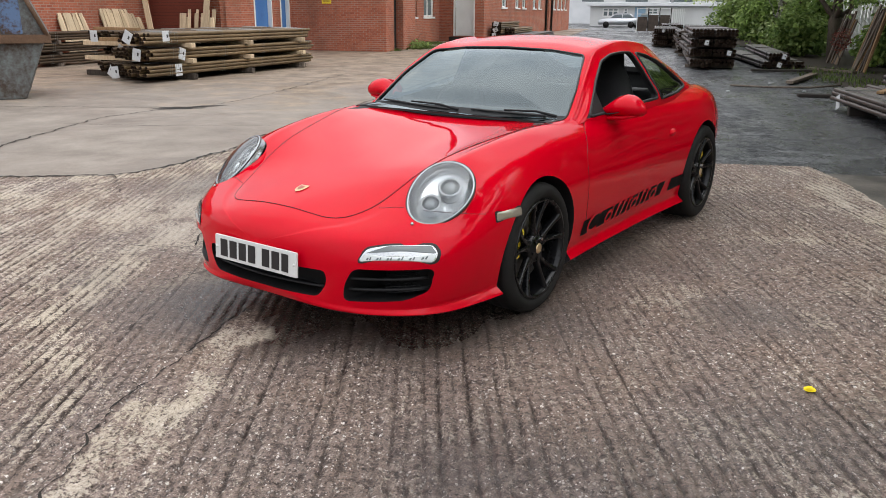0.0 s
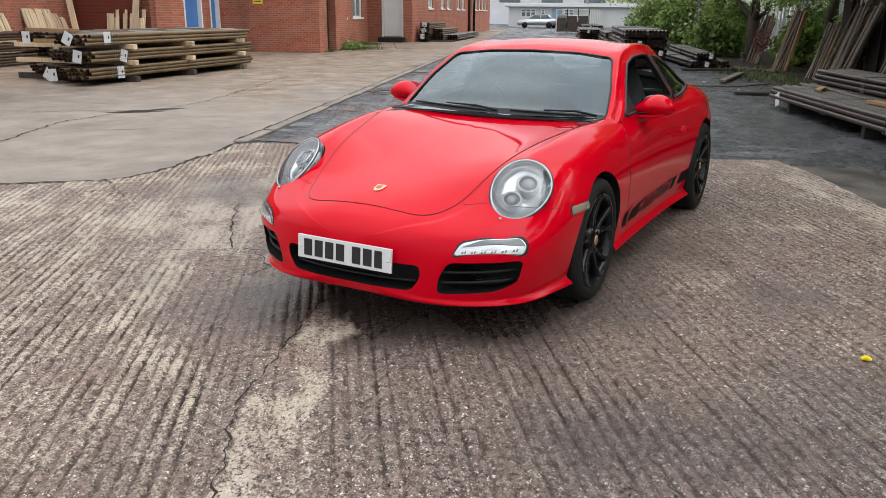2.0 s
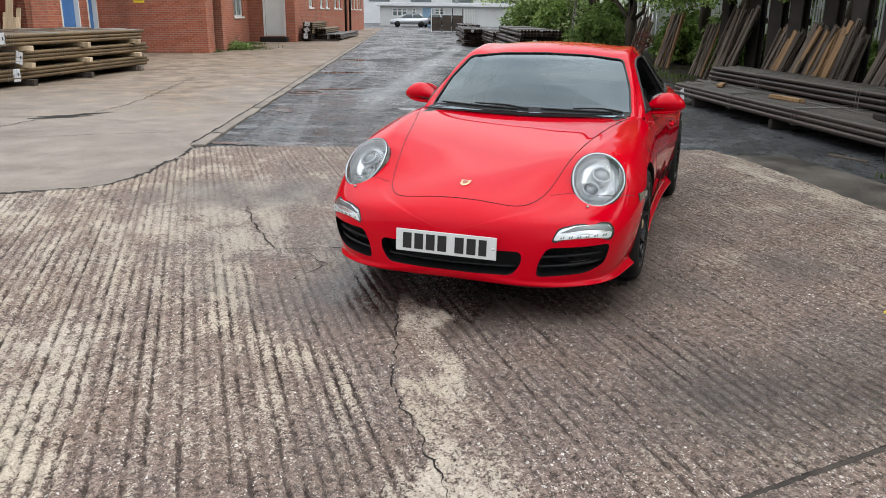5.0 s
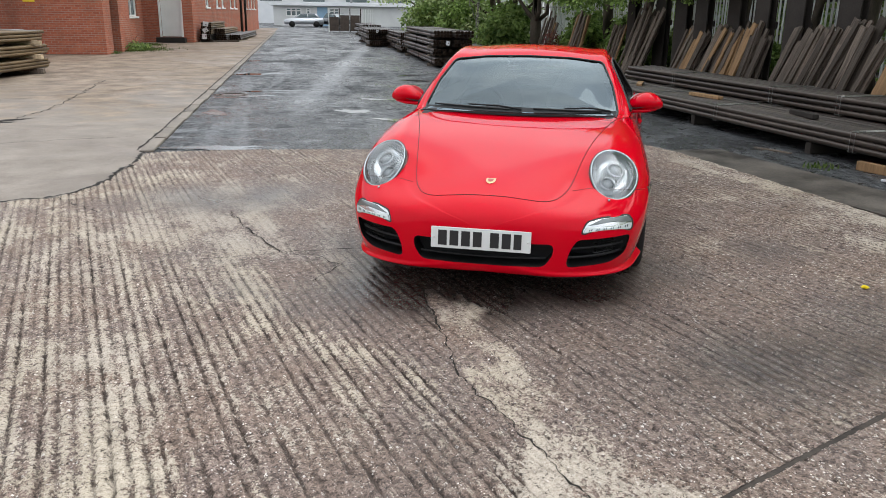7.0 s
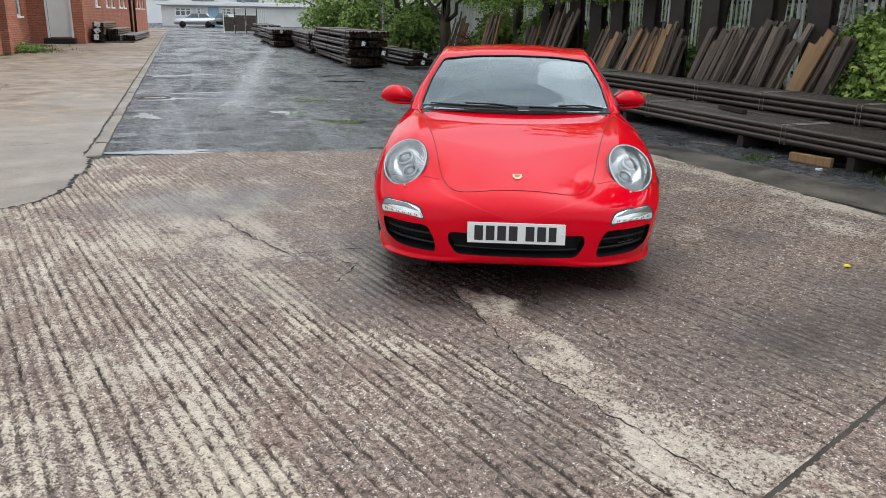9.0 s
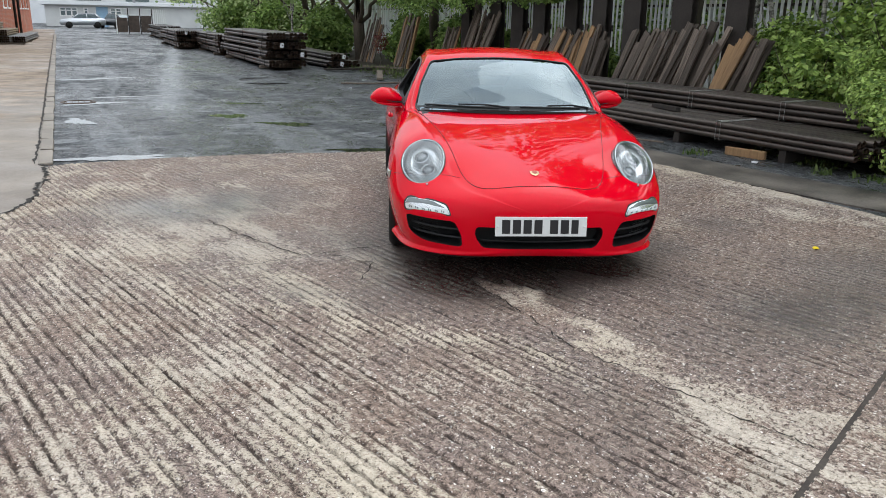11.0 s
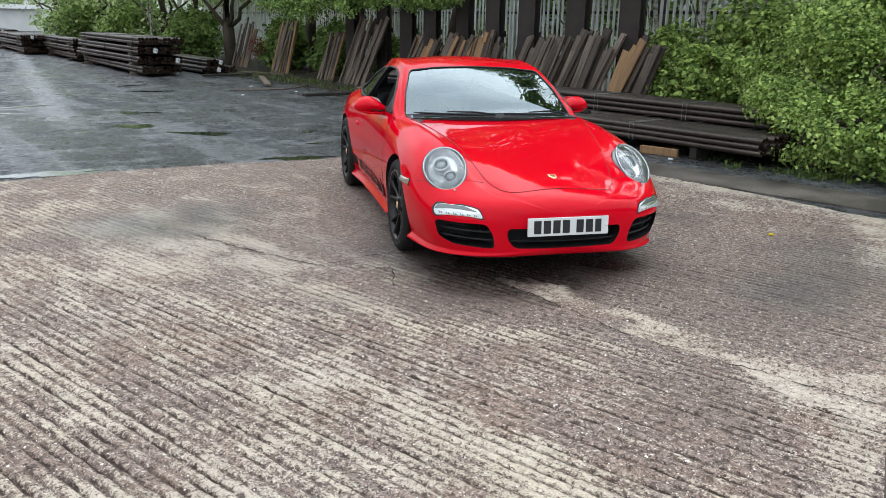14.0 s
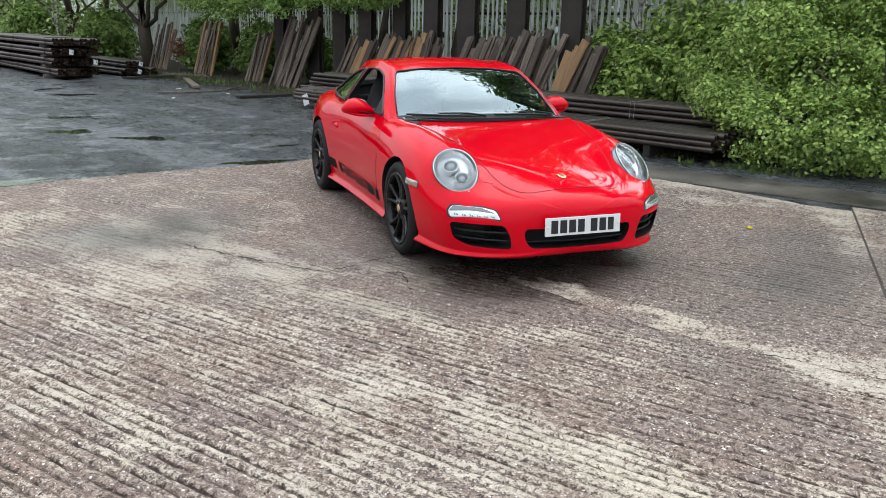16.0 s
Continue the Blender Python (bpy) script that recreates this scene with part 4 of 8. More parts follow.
for k in range(34):
    z = 0.02 + 0.105 * k
    part("slat", cube(-6.55, -4.15, -4.95 - (0.012 if k % 2 else 0.0), -4.903, z, z + 0.098), M["shutter"], shutter)
wall_y(-6.72, -17, -5.1, [])
wall_x(-17, -20, -6.72)
part("roof", cube(-20, -6.6, -17.1, 46, TOP, TOP + 0.2), M["slate"], works, "flat grey roof")
part("roof", cube(-6.6, -3.7, -5.2, 46, TOP, TOP + 0.2), M["slate"], works, "flat grey roof")
part("roof", cube(-3.7, 0.1, -0.1, 11.8, TOP, TOP + 0.2), M["slate"], works, "flat grey roof")
part("roof", cube(-3.7, 1.06, 11.8, 46, TOP, TOP + 0.2), M["slate"], works, "flat grey roof")
wall_x(45.6, -20, 0.6)
sign = part("sign", cube(-2.55, -2.17, -0.03, -0.002, 1.72, 2.30, 0.006), M["yellow_sign"], works, "yellow warning sign with dark marks")
part("sign_mark", cube(-2.46, -2.26, -0.036, -0.0305, 2.0, 2.2), M["sign_dark"], sign, "dark mark")
for z in (1.80, 1.86, 1.92):
    part("sign_bar", cube(-2.49, -2.23, -0.036, -0.0305, z, z + 0.03), M["sign_dark"], sign, "dark bar")

# low house at the end of the road
house = thing("low_house", pose(17.05, 94.1, 0, 0, 0, -14), "low grey and white single-storey building", "house")
for x0, x1, z0, z1 in ((0, 1.4, 0, 2.25), (3.2, 3.75, 0, 2.25), (4.25, 5.0, 0, 2.25), (6.2, 6.4, 0, 2.25), (7.6, 17, 0, 2.25), (1.4, 3.2, 0, 1.05), (1.4, 3.2, 2.0, 2.25), (3.75, 4.25, 0, 1.05), (3.75, 4.25, 2.0, 2.25), (6.4, 7.6, 0, 1.05), (6.4, 7.6, 2.0, 2.25), (5.0, 6.2, 2.1, 2.25)):
    part("wall", cube(x0, x1, 0, 0.3, z0, z1), M["grey_render"], house)
part("wall", cube(0, 17, 0.3, 8, 0, 2.2), M["dark_gap"], house)
for x0, x1 in ((1.4, 3.2), (3.75, 4.25), (6.4, 7.6)):
    w = part("window", cube(x0, x1, 0.12, 0.14, 1.05, 2.0), M["pane"], house, "dark window")
    bm = bmesh.new()
    n = max(2, round((x1 - x0) / 0.6) + 1)
    for k in range(n):
        c = lerp(x0 + 0.06, x1 - 0.06, k / (n - 1))
        box(bm, c - 0.07, c + 0.07, 0.02, 0.11, 1.05, 2.0)
    for z in (1.05, 1.62, 1.88):
        box(bm, x0, x1, 0.025, 0.105, z, z + 0.12)
    part("window_frame", bm, M["white_paint"], w, "white frame")
M["pale_blue"] = surface("pale_blue_boarding", (0.24, 0.38, 0.52), (0.36, 0.52, 0.66), (0.5, 0.7), 0, 1, 20, 0.1)
part("door", cube(5.0, 6.2, 0.1, 0.15, 0.0, 2.1), M["pale_blue"], house, "pale blue boarded doorway")
part("roof", cube(-0.5, 17.5, -0.5, 8.4, 2.25, 2.62, 0.03), M["white_render"], house, "white flat roof edge")
part("flue", cube(9.0, 9.3, 3.0, 3.3, 2.62, 3.4, 0.02), M["slate"], house, "grey flue on the roof")
hall = thing("factory_hall", pose(10, 118, 0, 0, 0, -14), "pale factory hall behind the low house", "building")
part("wall", cube(0, 40, 0, 20, 0, 4.6), M["white_render"], hall)
part("roof", cube(-0.5, 40.5, -0.5, 20.5, 4.6, 5.6, 0.1), M["slate"], hall)
for k in range(5):
    part("window", cube(4 + 6 * k, 7 + 6 * k, -0.06, -0.01, 3.0, 4.1), M["pane"], hall, "dark strip window")
barn = thing("side_shed", pose(2.0, 100, 0, 0, 0, -14), "dark grey shed with a sloping roof", "shed")
part("wall", cube(0, 11, 0, 8, 0, 3.0), M["grey_render"], barn)
bm = bmesh.new()
a = [bm.verts.new(p) for p in ((-0.4, -0.5, 3.0), (11.4, -0.5, 3.0), (11.4, 8.4, 3.0), (-0.4, 8.4, 3.0), (-0.4, 4, 5.0), (11.4, 4, 5.0))]
for q in ((0, 1, 5, 4), (2, 3, 4, 5), (0, 4, 3), (1, 2, 5), (0, 3, 2, 1)):
    bm.faces.new([a[i] for i in q])
part("roof", bm, M["slate"], barn)


# ---- the red sports coupe ----
from mathutils.bvhtree import BVHTree

M["projector"] = plain("projector_glass", (0.16, 0.18, 0.19), 0.05, 0.3, 1.0)
M["lamp_ring"] = plain("lamp_ring", (0.34, 0.36, 0.37), 0.22, 0.85)
CAR = pose(-0.272, 4.055, 0, 0, 0, -35.2)
car = thing("sports_car", CAR, "glossy red sports coupe with black wheels parked on damp ribbed concrete", "car")
# lower body: rows of (distance behind the front axle, value)
T_TOP = [(-0.94, 0.46), (-0.93, 0.505), (-0.915, 0.53), (-0.87, 0.572), (-0.80, 0.602), (-0.647, 0.647), (-0.4, 0.70), (0.0, 0.775), (0.4, 0.835), (0.7, 0.862), (1.5, 0.88), (2.4, 0.93), (2.9, 0.955), (3.15, 0.90), (3.35, 0.83), (3.45, 0.74), (3.485, 0.66), (3.495, 0.60)]
T_BOT = [(-0.94, 0.29), (-0.93, 0.25), (-0.915, 0.222), (-0.88, 0.203), (-0.8, 0.190), (-0.4, 0.168), (2.35, 0.158), (2.7, 0.22), (3.0, 0.29), (3.2, 0.33), (3.4, 0.37), (3.485, 0.44), (3.495, 0.48)]
T_WID = [(-0.94, 0.02), (-0.93, 0.18), (-0.915, 0.30), (-0.88, 0.425), (-0.83, 0.55), (-0.75, 0.672), (-0.66, 0.755), (-0.5, 0.825), (-0.3, 0.86), (0.0, 0.878), (0.4, 0.868), (1.0, 0.858), (1.5, 0.862), (2.0, 0.885), (2.45, 0.912), (2.7, 0.892), (2.9, 0.852), (3.17, 0.76), (3.35, 0.65), (3.45, 0.52), (3.485, 0.30), (3.495, 0.03)]
# fender crest: sideways place (share of width), height above the middle line
T_CRX = [(-0.94, 0.68), (-0.62, 0.67), (-0.3, 0.725), (0.0, 0.755), (0.7, 0.82), (1.5, 0.86), (2.2, 0.82), (2.9, 0.80), (3.495, 0.8)]
T_CRZ = [(-0.94, -0.01), (-0.85, -0.034), (-0.75, -0.052), (-0.64, -0.052), (-0.5, -0.008), (-0.35, 0.045), (-0.2, 0.066), (0.2, 0.052), (0.6, 0.018), (1.0, 0.0), (1.6, 0.01), (2.2, 0.0), (2.6, -0.02), (3.0, -0.05), (3.495, -0.02)]


def even(table, y):
    """The curve with its corners eased over a short stretch."""
    w = min(0.09, 0.45 * (y + 0.94), 0.45 * (3.495 - y))
    if w < 1e-3:
        return spline(table, y)
    return sum(spline(table, y + w * q) * k for q, k in ((-1, 0.08), (-0.66, 0.14), (-0.33, 0.18), (0, 0.2), (0.33, 0.18), (0.66, 0.14), (1, 0.08)))


def body_section(y):
    """Half a cross-section of the lower body, from the middle of the top to the middle of the floor."""
    zt, zb, w = even(T_TOP, y), even(T_BOT, y), even(T_WID, y)
    cx, cz = even(T_CRX, y) * w, zt + even(T_CRZ, y)
    h = cz - zb
    tuck = min(1.0, max(0.0, (-0.05 - y) / 0.35))
    return [(0, zt), (0.33 * cx, zt + 0.10 * (cz - zt)), (0.68 * cx, zt + 0.5 * (cz - zt)), (0.87 * cx, zt + 0.88 * (cz - zt)), (cx, cz), (lerp(cx, w, 0.62), cz - 0.10 * h), (0.985 * w, cz - 0.30 * h),
            (w, cz - 0.48 * h), ((0.985 - 0.012 * tuck) * w, cz - 0.72 * h), ((0.955 - 0.022 * tuck) * w, cz - 0.90 * h), ((0.91 - 0.035 * tuck) * w, zb), (0, zb)]


def catmull(pts, n):
    out = []
    for i in range(len(pts) - 1):
        p0, p1, p2, p3 = pts[max(i - 1, 0)], pts[i], pts[i + 1], pts[min(i + 2, len(pts) - 1)]
        for k in range(n):
            t = k / n
            out.append(tuple(0.5 * (2 * b + (c - a) * t + (2 * a - 5 * b + 4 * c - d) * t * t + (3 * b - a - 3 * c + d) * t ** 3) for a, b, c, d in zip(p0, p1, p2, p3)))
    out.append(tuple(pts[-1]))
    return out


def body_stations():
    front = [-0.94 + 0.44 * (1 - math.cos(k / 26 * math.pi / 2)) for k in range(26)]
    mid = [lerp(-0.5, 3.1, k / 120) for k in range(120)]
    back = [3.495 - 0.395 * (1 - math.sin(k / 22 * math.pi / 2)) for k in range(23)]
    return front + mid + back


def body_shell():
    ys = body_stations()
    verts, faces = [], []
    n = None
    for y in ys:
        half = catmull(body_section(y), 8)
        ring = [(x, y, z) for x, z in half] + [(-x, y, z) for x, z in half[-2:0:-1]]
        n = len(ring)
        verts += ring
    for i in range(len(ys) - 1):
        for j in range(n):
            faces.append((i * n + j, i * n + (j + 1) % n, (i + 1) * n + (j + 1) % n, (i + 1) * n + j))
    faces.append(tuple(range(n))[::-1])
    faces.append(tuple((len(ys) - 1) * n + j for j in range(n)))
    return verts, faces


# greenhouse: middle line height, pillar line (x, z), belt (x, z)
G_TOP = [(0.52, 0.83), (0.7, 0.942), (0.85, 1.04), (1.0, 1.135), (1.15, 1.216), (1.3, 1.262), (1.6, 1.290), (2.0, 1.272), (2.4, 1.195), (2.8, 1.06), (3.1, 0.93), (3.25, 0.86)]
G_PX = [(0.52, 0.66), (0.67, 0.715), (1.0, 0.648), (1.26, 0.588), (1.6, 0.578), (2.0, 0.556), (2.4, 0.515), (2.8, 0.49), (3.1, 0.46), (3.25, 0.42)]
G_PZ = [(0.52, 0.80), (0.67, 0.855), (1.0, 1.085), (1.26, 1.208), (1.6, 1.244), (2.0, 1.222), (2.4, 1.14), (2.8, 0.99), (3.1, 0.88), (3.25, 0.80)]
G_BX = [(0.52, 0.70), (0.67, 0.735), (1.0, 0.775), (1.5, 0.79), (2.0, 0.785), (2.4, 0.75), (2.8, 0.69), (3.25, 0.5)]
G_BZ = [(0.52, 0.78), (0.67, 0.84), (1.0, 0.872), (1.5, 0.895), (2.0, 0.92), (2.4, 0.92), (2.8, 0.87), (3.25, 0.76)]


def cabin_section(y, inset=0.0):
    zt, px, pz, bx, bz = (spline(t, y) for t in (G_TOP, G_PX, G_PZ, G_BX, G_BZ))
    return [(0, zt - inset), (0.4 * px, lerp(zt, pz, 0.13) - inset), (0.75 * px, lerp(zt, pz, 0.5) - inset), (px - 0.035, pz + 0.022 - inset), (px - inset * 0.6, pz - 0.012 - inset * 0.6), (lerp(px, bx, 0.3) + 0.012 - inset, lerp(pz, bz, 0.3)), (lerp(px, bx, 0.65) + 0.012 - inset, lerp(pz, bz, 0.65)), (bx - inset, bz), (bx - inset, 0.7)]


def cabin_shell():
    ys = [lerp(0.52, 3.25, k / 70) for k in range(71)]
    verts, faces = [], []
    for y in ys:
        half = catmull(cabin_section(y), 4)
        ring = [(x, y, z) for x, z in half] + [(-x, y, z) for x, z in half[::-1][:-1]]
        n = len(ring)
        verts += ring
    for i in range(len(ys) - 1):
        for j in range(n):
            faces.append((i * n + j, i * n + (j + 1) % n, (i + 1) * n + (j + 1) % n, (i + 1) * n + j))
    faces.append(tuple(range(n))[::-1])
    faces.append(tuple((len(ys) - 1) * n + j for j in range(n)))
    return verts, faces



def solid_object(verts, faces, mats):
    me = bpy.data.meshes.new("solid")
    me.from_pydata(verts, [], faces)
    bm = bmesh.new()
    bm.from_mesh(me)
    bmesh.ops.remove_doubles(bm, verts=bm.verts, dist=1e-5)
    bmesh.ops.recalc_face_normals(bm, faces=bm.faces)
    bm.to_mesh(me)
    bm.free()
    for mm in mats:
        me.materials.append(mm)
    return new("solid", me)


def carve(ob, tool, how="DIFFERENCE"):
    """Cuts one solid out of another, or joins them, and throws the tool away."""
    mod = ob.modifiers.new("cut", "BOOLEAN")
    mod.operation, mod.object, mod.solver = how, tool, "FAST"
    bpy.context.view_layer.update()
    me = bpy.data.meshes.new_from_object(ob.evaluated_get(bpy.context.evaluated_depsgraph_get()))
    ob.modifiers.clear()
    ob.data = me
    bpy.data.objects.remove(tool)


def cutter(bm, mats):
    bmesh.ops.recalc_face_normals(bm, faces=bm.faces)
    me = bpy.data.meshes.new("tool")
    bm.to_mesh(me)
    bm.free()
    for mm in mats:
        me.materials.append(mm)
    return new("tool", me)


def extrude_loop(bm, loop, offset):
    """A solid from a closed loop of points pushed along a vector."""
    a = [bm.verts.new(p) for p in loop]
    b = [bm.verts.new(Vector(p) + Vector(offset)) for p in loop]
    n = len(loop)
    bm.faces.new(a[::-1])
    bm.faces.new(b)
    for i in range(n):
        bm.faces.new((a[i], a[(i + 1) % n], b[(i + 1) % n], b[i]))


def rounded(pts, r, n=5):
    """A polygon with its corners rounded."""
    out = []
    for i, p in enumerate(pts):
        p, a, b = Vector(p), Vector(pts[i - 1]), Vector(pts[(i + 1) % len(pts)])
        ra, rb = min(r, (a - p).length * 0.45), min(r, (b - p).length * 0.45)
        p0, p1 = p + (a - p).normalized() * ra, p + (b - p).normalized() * rb
        for k in range(n + 1):
            t = k / n
            out.append((1 - t) ** 2 * p0 + 2 * t * (1 - t) * p + t * t * p1)
    return out


# the lamp's own frame on the wing: u up the slope, v outwards, n out of the lamp
LAMP_C = Vector((0.650, -0.463, 0.675))
LAMP_U = Vector((0.10, 0.79, 0.60)).normalized()
LAMP_N = Vector((0.264, -0.539, 0.661)).normalized()
LAMP_V = LAMP_U.cross(LAMP_N).normalized()
LAMP_N = LAMP_V.cross(LAMP_U).normalized()
if LAMP_V.x < 0:
    LAMP_V = -LAMP_V
LAMP_A, LAMP_B = 0.181, 0.136


def lamp_point(u, v, n, sx):
    p = LAMP_C + LAMP_U * u + LAMP_V * v + LAMP_N * n
    return Vector((sx * p.x, p.y, p.z))


def lamp_loop(scale, n, sx, count=40):
    return [lamp_point(LAMP_A * scale * math.sin(a), LAMP_B * scale * math.cos(a) * (1 + 0.07 * math.sin(a)), n, sx) for a in (2 * math.pi * k / count for k in range(count))]


paints = [M["red_paint"], M["black_plastic"], M["lining"]]
body = solid_object(*body_shell(), paints)
carve(body, solid_object(*cabin_shell(), paints), "UNION")
bpy.context.view_layer.update()
BVH = BVHTree.FromPolygons([v.co.copy() for v in body.data.vertices], [tuple(p.vertices) for p in body.data.polygons])


def from_front(x, z, off=0.0):
    hit, nor, _, _ = BVH.ray_cast(Vector((x, -3, z)), Vector((0, 1, 0)))
    return (hit + nor * off) if hit else Vector((x, -0.6, z))


def from_side(y, z, off=0.0, sx=1):
    hit, nor, _, _ = BVH.ray_cast(Vector((sx * 3, y, z)), Vector((-sx, 0, 0)))
    return (hit + nor * off) if hit else Vector((sx * 0.8, y, z))


def from_top(x, y, off=0.0):
    hit, nor, _, _ = BVH.ray_cast(Vector((x, y, 3)), Vector((0, 0, -1)))
    return (hit + nor * off) if hit else Vector((x, y, 0.8))


INTAKE_MID = [(-0.365, 0.385), (0.365, 0.385), (0.37, 0.33), (0.325, 0.262), (-0.325, 0.262), (-0.37, 0.33)]
INTAKE_SIDE = [(0.485, 0.405), (0.76, 0.405), (0.735, 0.30), (0.66, 0.262), (0.435, 0.255), (0.445, 0.33)]
tool = bmesh.new()
extrude_loop(tool, [(p.x, -1.2, p.y) for p in rounded(INTAKE_MID, 0.03)], (0, 0.42, 0))
for sx in (-1, 1):
    extrude_loop(tool, [(sx * p.x, -1.2, p.y) for p in rounded(INTAKE_SIDE, 0.03)], (0, 0.62, 0))
    extrude_loop(tool, lamp_loop(1.0, -0.085, sx), (LAMP_N.x * sx * 0.25, LAMP_N.y * 0.25, LAMP_N.z * 0.25))
    for y, z, r in ((0.10, 0.326, 0.357), (2.455, 0.338, 0.368)):
        extrude_loop(tool, [(sx * 0.56, y + r * math.cos(a), z + r * math.sin(a)) for a in (2 * math.pi * k / 64 for k in range(64))], (sx * 0.6, 0, 0))
for f in tool.faces:
    f.material_index = 1
carve(body, cutter(tool, paints))


def cavity():
    ys = [lerp(0.66, 2.95, k / 30) for k in range(31)]
    verts, faces = [], []
    for y in ys:
        half = [p for p in cabin_section(y, 0.035)]
        half[-1] = (half[-2][0] - 0.02, 0.40 if y < 2.4 else 0.80)
        ring = [(x, y, z) for x, z in half] + [(-x, y, z) for x, z in half[::-1][:-1]]
        n = len(ring)
        verts += ring
    for i in range(len(ys) - 1):
        for j in range(n):
            faces.append((i * n + j, i * n + (j + 1) % n, (i + 1) * n + (j + 1) % n, (i + 1) * n + j))
    faces += [tuple(range(n))[::-1], tuple((len(ys) - 1) * n + j for j in range(n))]
    return verts, faces


hollow = solid_object(*cavity(), paints)
hollow.data.polygons.foreach_set("material_index", [2] * len(hollow.data.polygons))
carve(body, hollow)
SCREEN = [(-0.672, 0.874), (0.672, 0.874), (0.622, 1.045), (0.542, 1.192), (0.30, 1.216), (0.0, 1.224), (-0.30, 1.216), (-0.542, 1.192), (-0.622, 1.045)]
DOOR_GLASS = [(0.80, 0.886), (1.02, 1.055), (1.20, 1.155), (1.36, 1.190), (1.52, 1.198), (1.66, 1.194), (1.70, 1.06), (1.735, 0.915)]
QUARTER_GLASS = [(1.785, 0.905), (1.755, 1.05), (1.725, 1.188), (1.90, 1.168), (2.08, 1.118), (2.24, 1.045), (2.345, 0.975), (2.335, 0.945), (2.1, 0.922)]
tool = bmesh.new()
extrude_loop(tool, [(p.x, 0.2, p.y) for p in rounded(SCREEN, 0.03)], (0, 1.12, 0))
for f in tool.faces:
    f.material_index = 1
carve(body, cutter(tool, paints))
tool = bmesh.new()
for sx in (-1, 1):
    for pane in (DOOR_GLASS, QUARTER_GLASS):
        extrude_loop(tool, [(sx * 0.40, p.x, p.y) for p in rounded(pane, 0.035)], (sx * 0.8, 0, 0))
for f in tool.faces:
    f.material_index = 1
carve(body, cutter(tool, paints))
REAR_GLASS = [(-0.40, 2.22), (0.40, 2.22), (0.45, 2.6), (0.40, 2.88), (-0.40, 2.88), (-0.45, 2.6)]
tool = bmesh.new()
extrude_loop(tool, [(p.x, p.y, 0.93) for p in rounded(REAR_GLASS, 0.06)], (0, 0, 0.6))
for f in tool.faces:
    f.material_index = 1
carve(body, cutter(tool, paints))
body.name = body.data.name = "body"
body.parent = car
body.data.polygons.foreach_set("use_smooth", [True] * len(body.data.polygons))
body.data.set_sharp_from_angle(angle=radians(32))


def loop_patch(name, loop, cast, off, mat, parent, label="", rings=10, bulge=0.0, smooth=True):
    """A panel that follows the body inside a closed outline of two coordinates."""
    c = sum((Vector(p) for p in loop), Vector((0, 0))) / len(loop)
    verts, faces, n = [cast(c.x, c.y, off + bulge)], [], len(loop)
    for k in range(1, rings + 1):
        t = k / rings
        for p in loop:
            q = c.lerp(Vector(p), t)
            verts.append(cast(q.x, q.y, off + bulge * (1 - t * t)))
    for i in range(n):
        faces.append((0, 1 + i, 1 + (i + 1) % n))
    for k in range(rings - 1):
        a, b = 1 + k * n, 1 + (k + 1) * n
        for i in range(n):
            faces.append((a + i, b + i, b + (i + 1) % n, a + (i + 1) % n))
    bm = bmesh.new()
    vs = [bm.verts.new(v) for v in verts]
    for f in faces:
        bm.faces.new([vs[i] for i in f])
    bmesh.ops.recalc_face_normals(bm, faces=bm.faces)
    return part(name, bm, mat, parent, label, smooth)


def row_patch(rows, cast, off, nu):
    """A panel from rows of (a0, a1, b): nu columns between a0 and a1 at b, laid on the body."""
    verts, faces = [], []
    for a0, a1, b in rows:
        for k in range(nu + 1):
            verts.append(cast(lerp(a0, a1, k / nu), b, off))
    for i in range(len(rows) - 1):
        for k in range(nu):
            faces.append((i * (nu + 1) + k, i * (nu + 1) + k + 1, (i + 1) * (nu + 1) + k + 1, (i + 1) * (nu + 1) + k))
    return verts, faces


def seam(name, pts, parent, r=0.0019, mat=None):
    bm = bmesh.new()
    tube(bm, pts, r, 6)
    return part(name, bm, mat or M["seal"], parent, smooth=True)


# bonnet
BONNET = [(-0.803, 0.17), (-0.797, 0.26), (-0.775, 0.322), (-0.72, 0.375), (-0.61, 0.422), (-0.33, 0.482), (0.0, 0.552), (0.25, 0.615), (0.5, 0.682)]


def bonnet_point(s, y, off):
    y2 = y + 0.03 * (1 - s * s) * max(0.0, y) / 0.5
    x = s * spline(BONNET, y)
    half = catmull(body_section(y2), 24)[:24 * 5]
    return Vector((x, y2, float(np.interp(abs(x), [p[0] for p in half], [p[1] for p in half])) + off))


rows = [-0.803 + 1.303 * (k / 56) ** 1.3 for k in range(57)]
v, f = grid_mesh(lambda y, s: bonnet_point(s, y, 0.0018), rows, [lerp(-1, 1, k / 48) for k in range(49)], True)
bonnet = mesh_part("bonnet", v, f, M["red_paint"], car, smooth=True)
edge = [bonnet_point(-1, y, 0.0014) for y in rows[::-1]] + [bonnet_point(lerp(-1, 1, k / 14), -0.803, 0.0014) for k in range(1, 14)] + [bonnet_point(1, y, 0.0014) for y in rows]
# dark red lines laid on the body paint the shade in panel gaps
M["shut_gap_shade"] = plain("shut_gap_shade", (0.055, 0.003, 0.004), 0.6)
seam("shut_line", edge, bonnet, 0.0018, M["shut_gap_shade"])
SHIELD = [(-0.026, 0.03), (0.026, 0.03), (0.026, -0.005), (0.016, -0.025), (0.0, -0.036), (-0.016, -0.025), (-0.026, -0.005)]
loop_patch("badge", [(x, -0.655 + z) for x, z in SHIELD], from_top, 0.006, M["gold"], bonnet, "small gilt enamel shield badge", 3, 0.003)
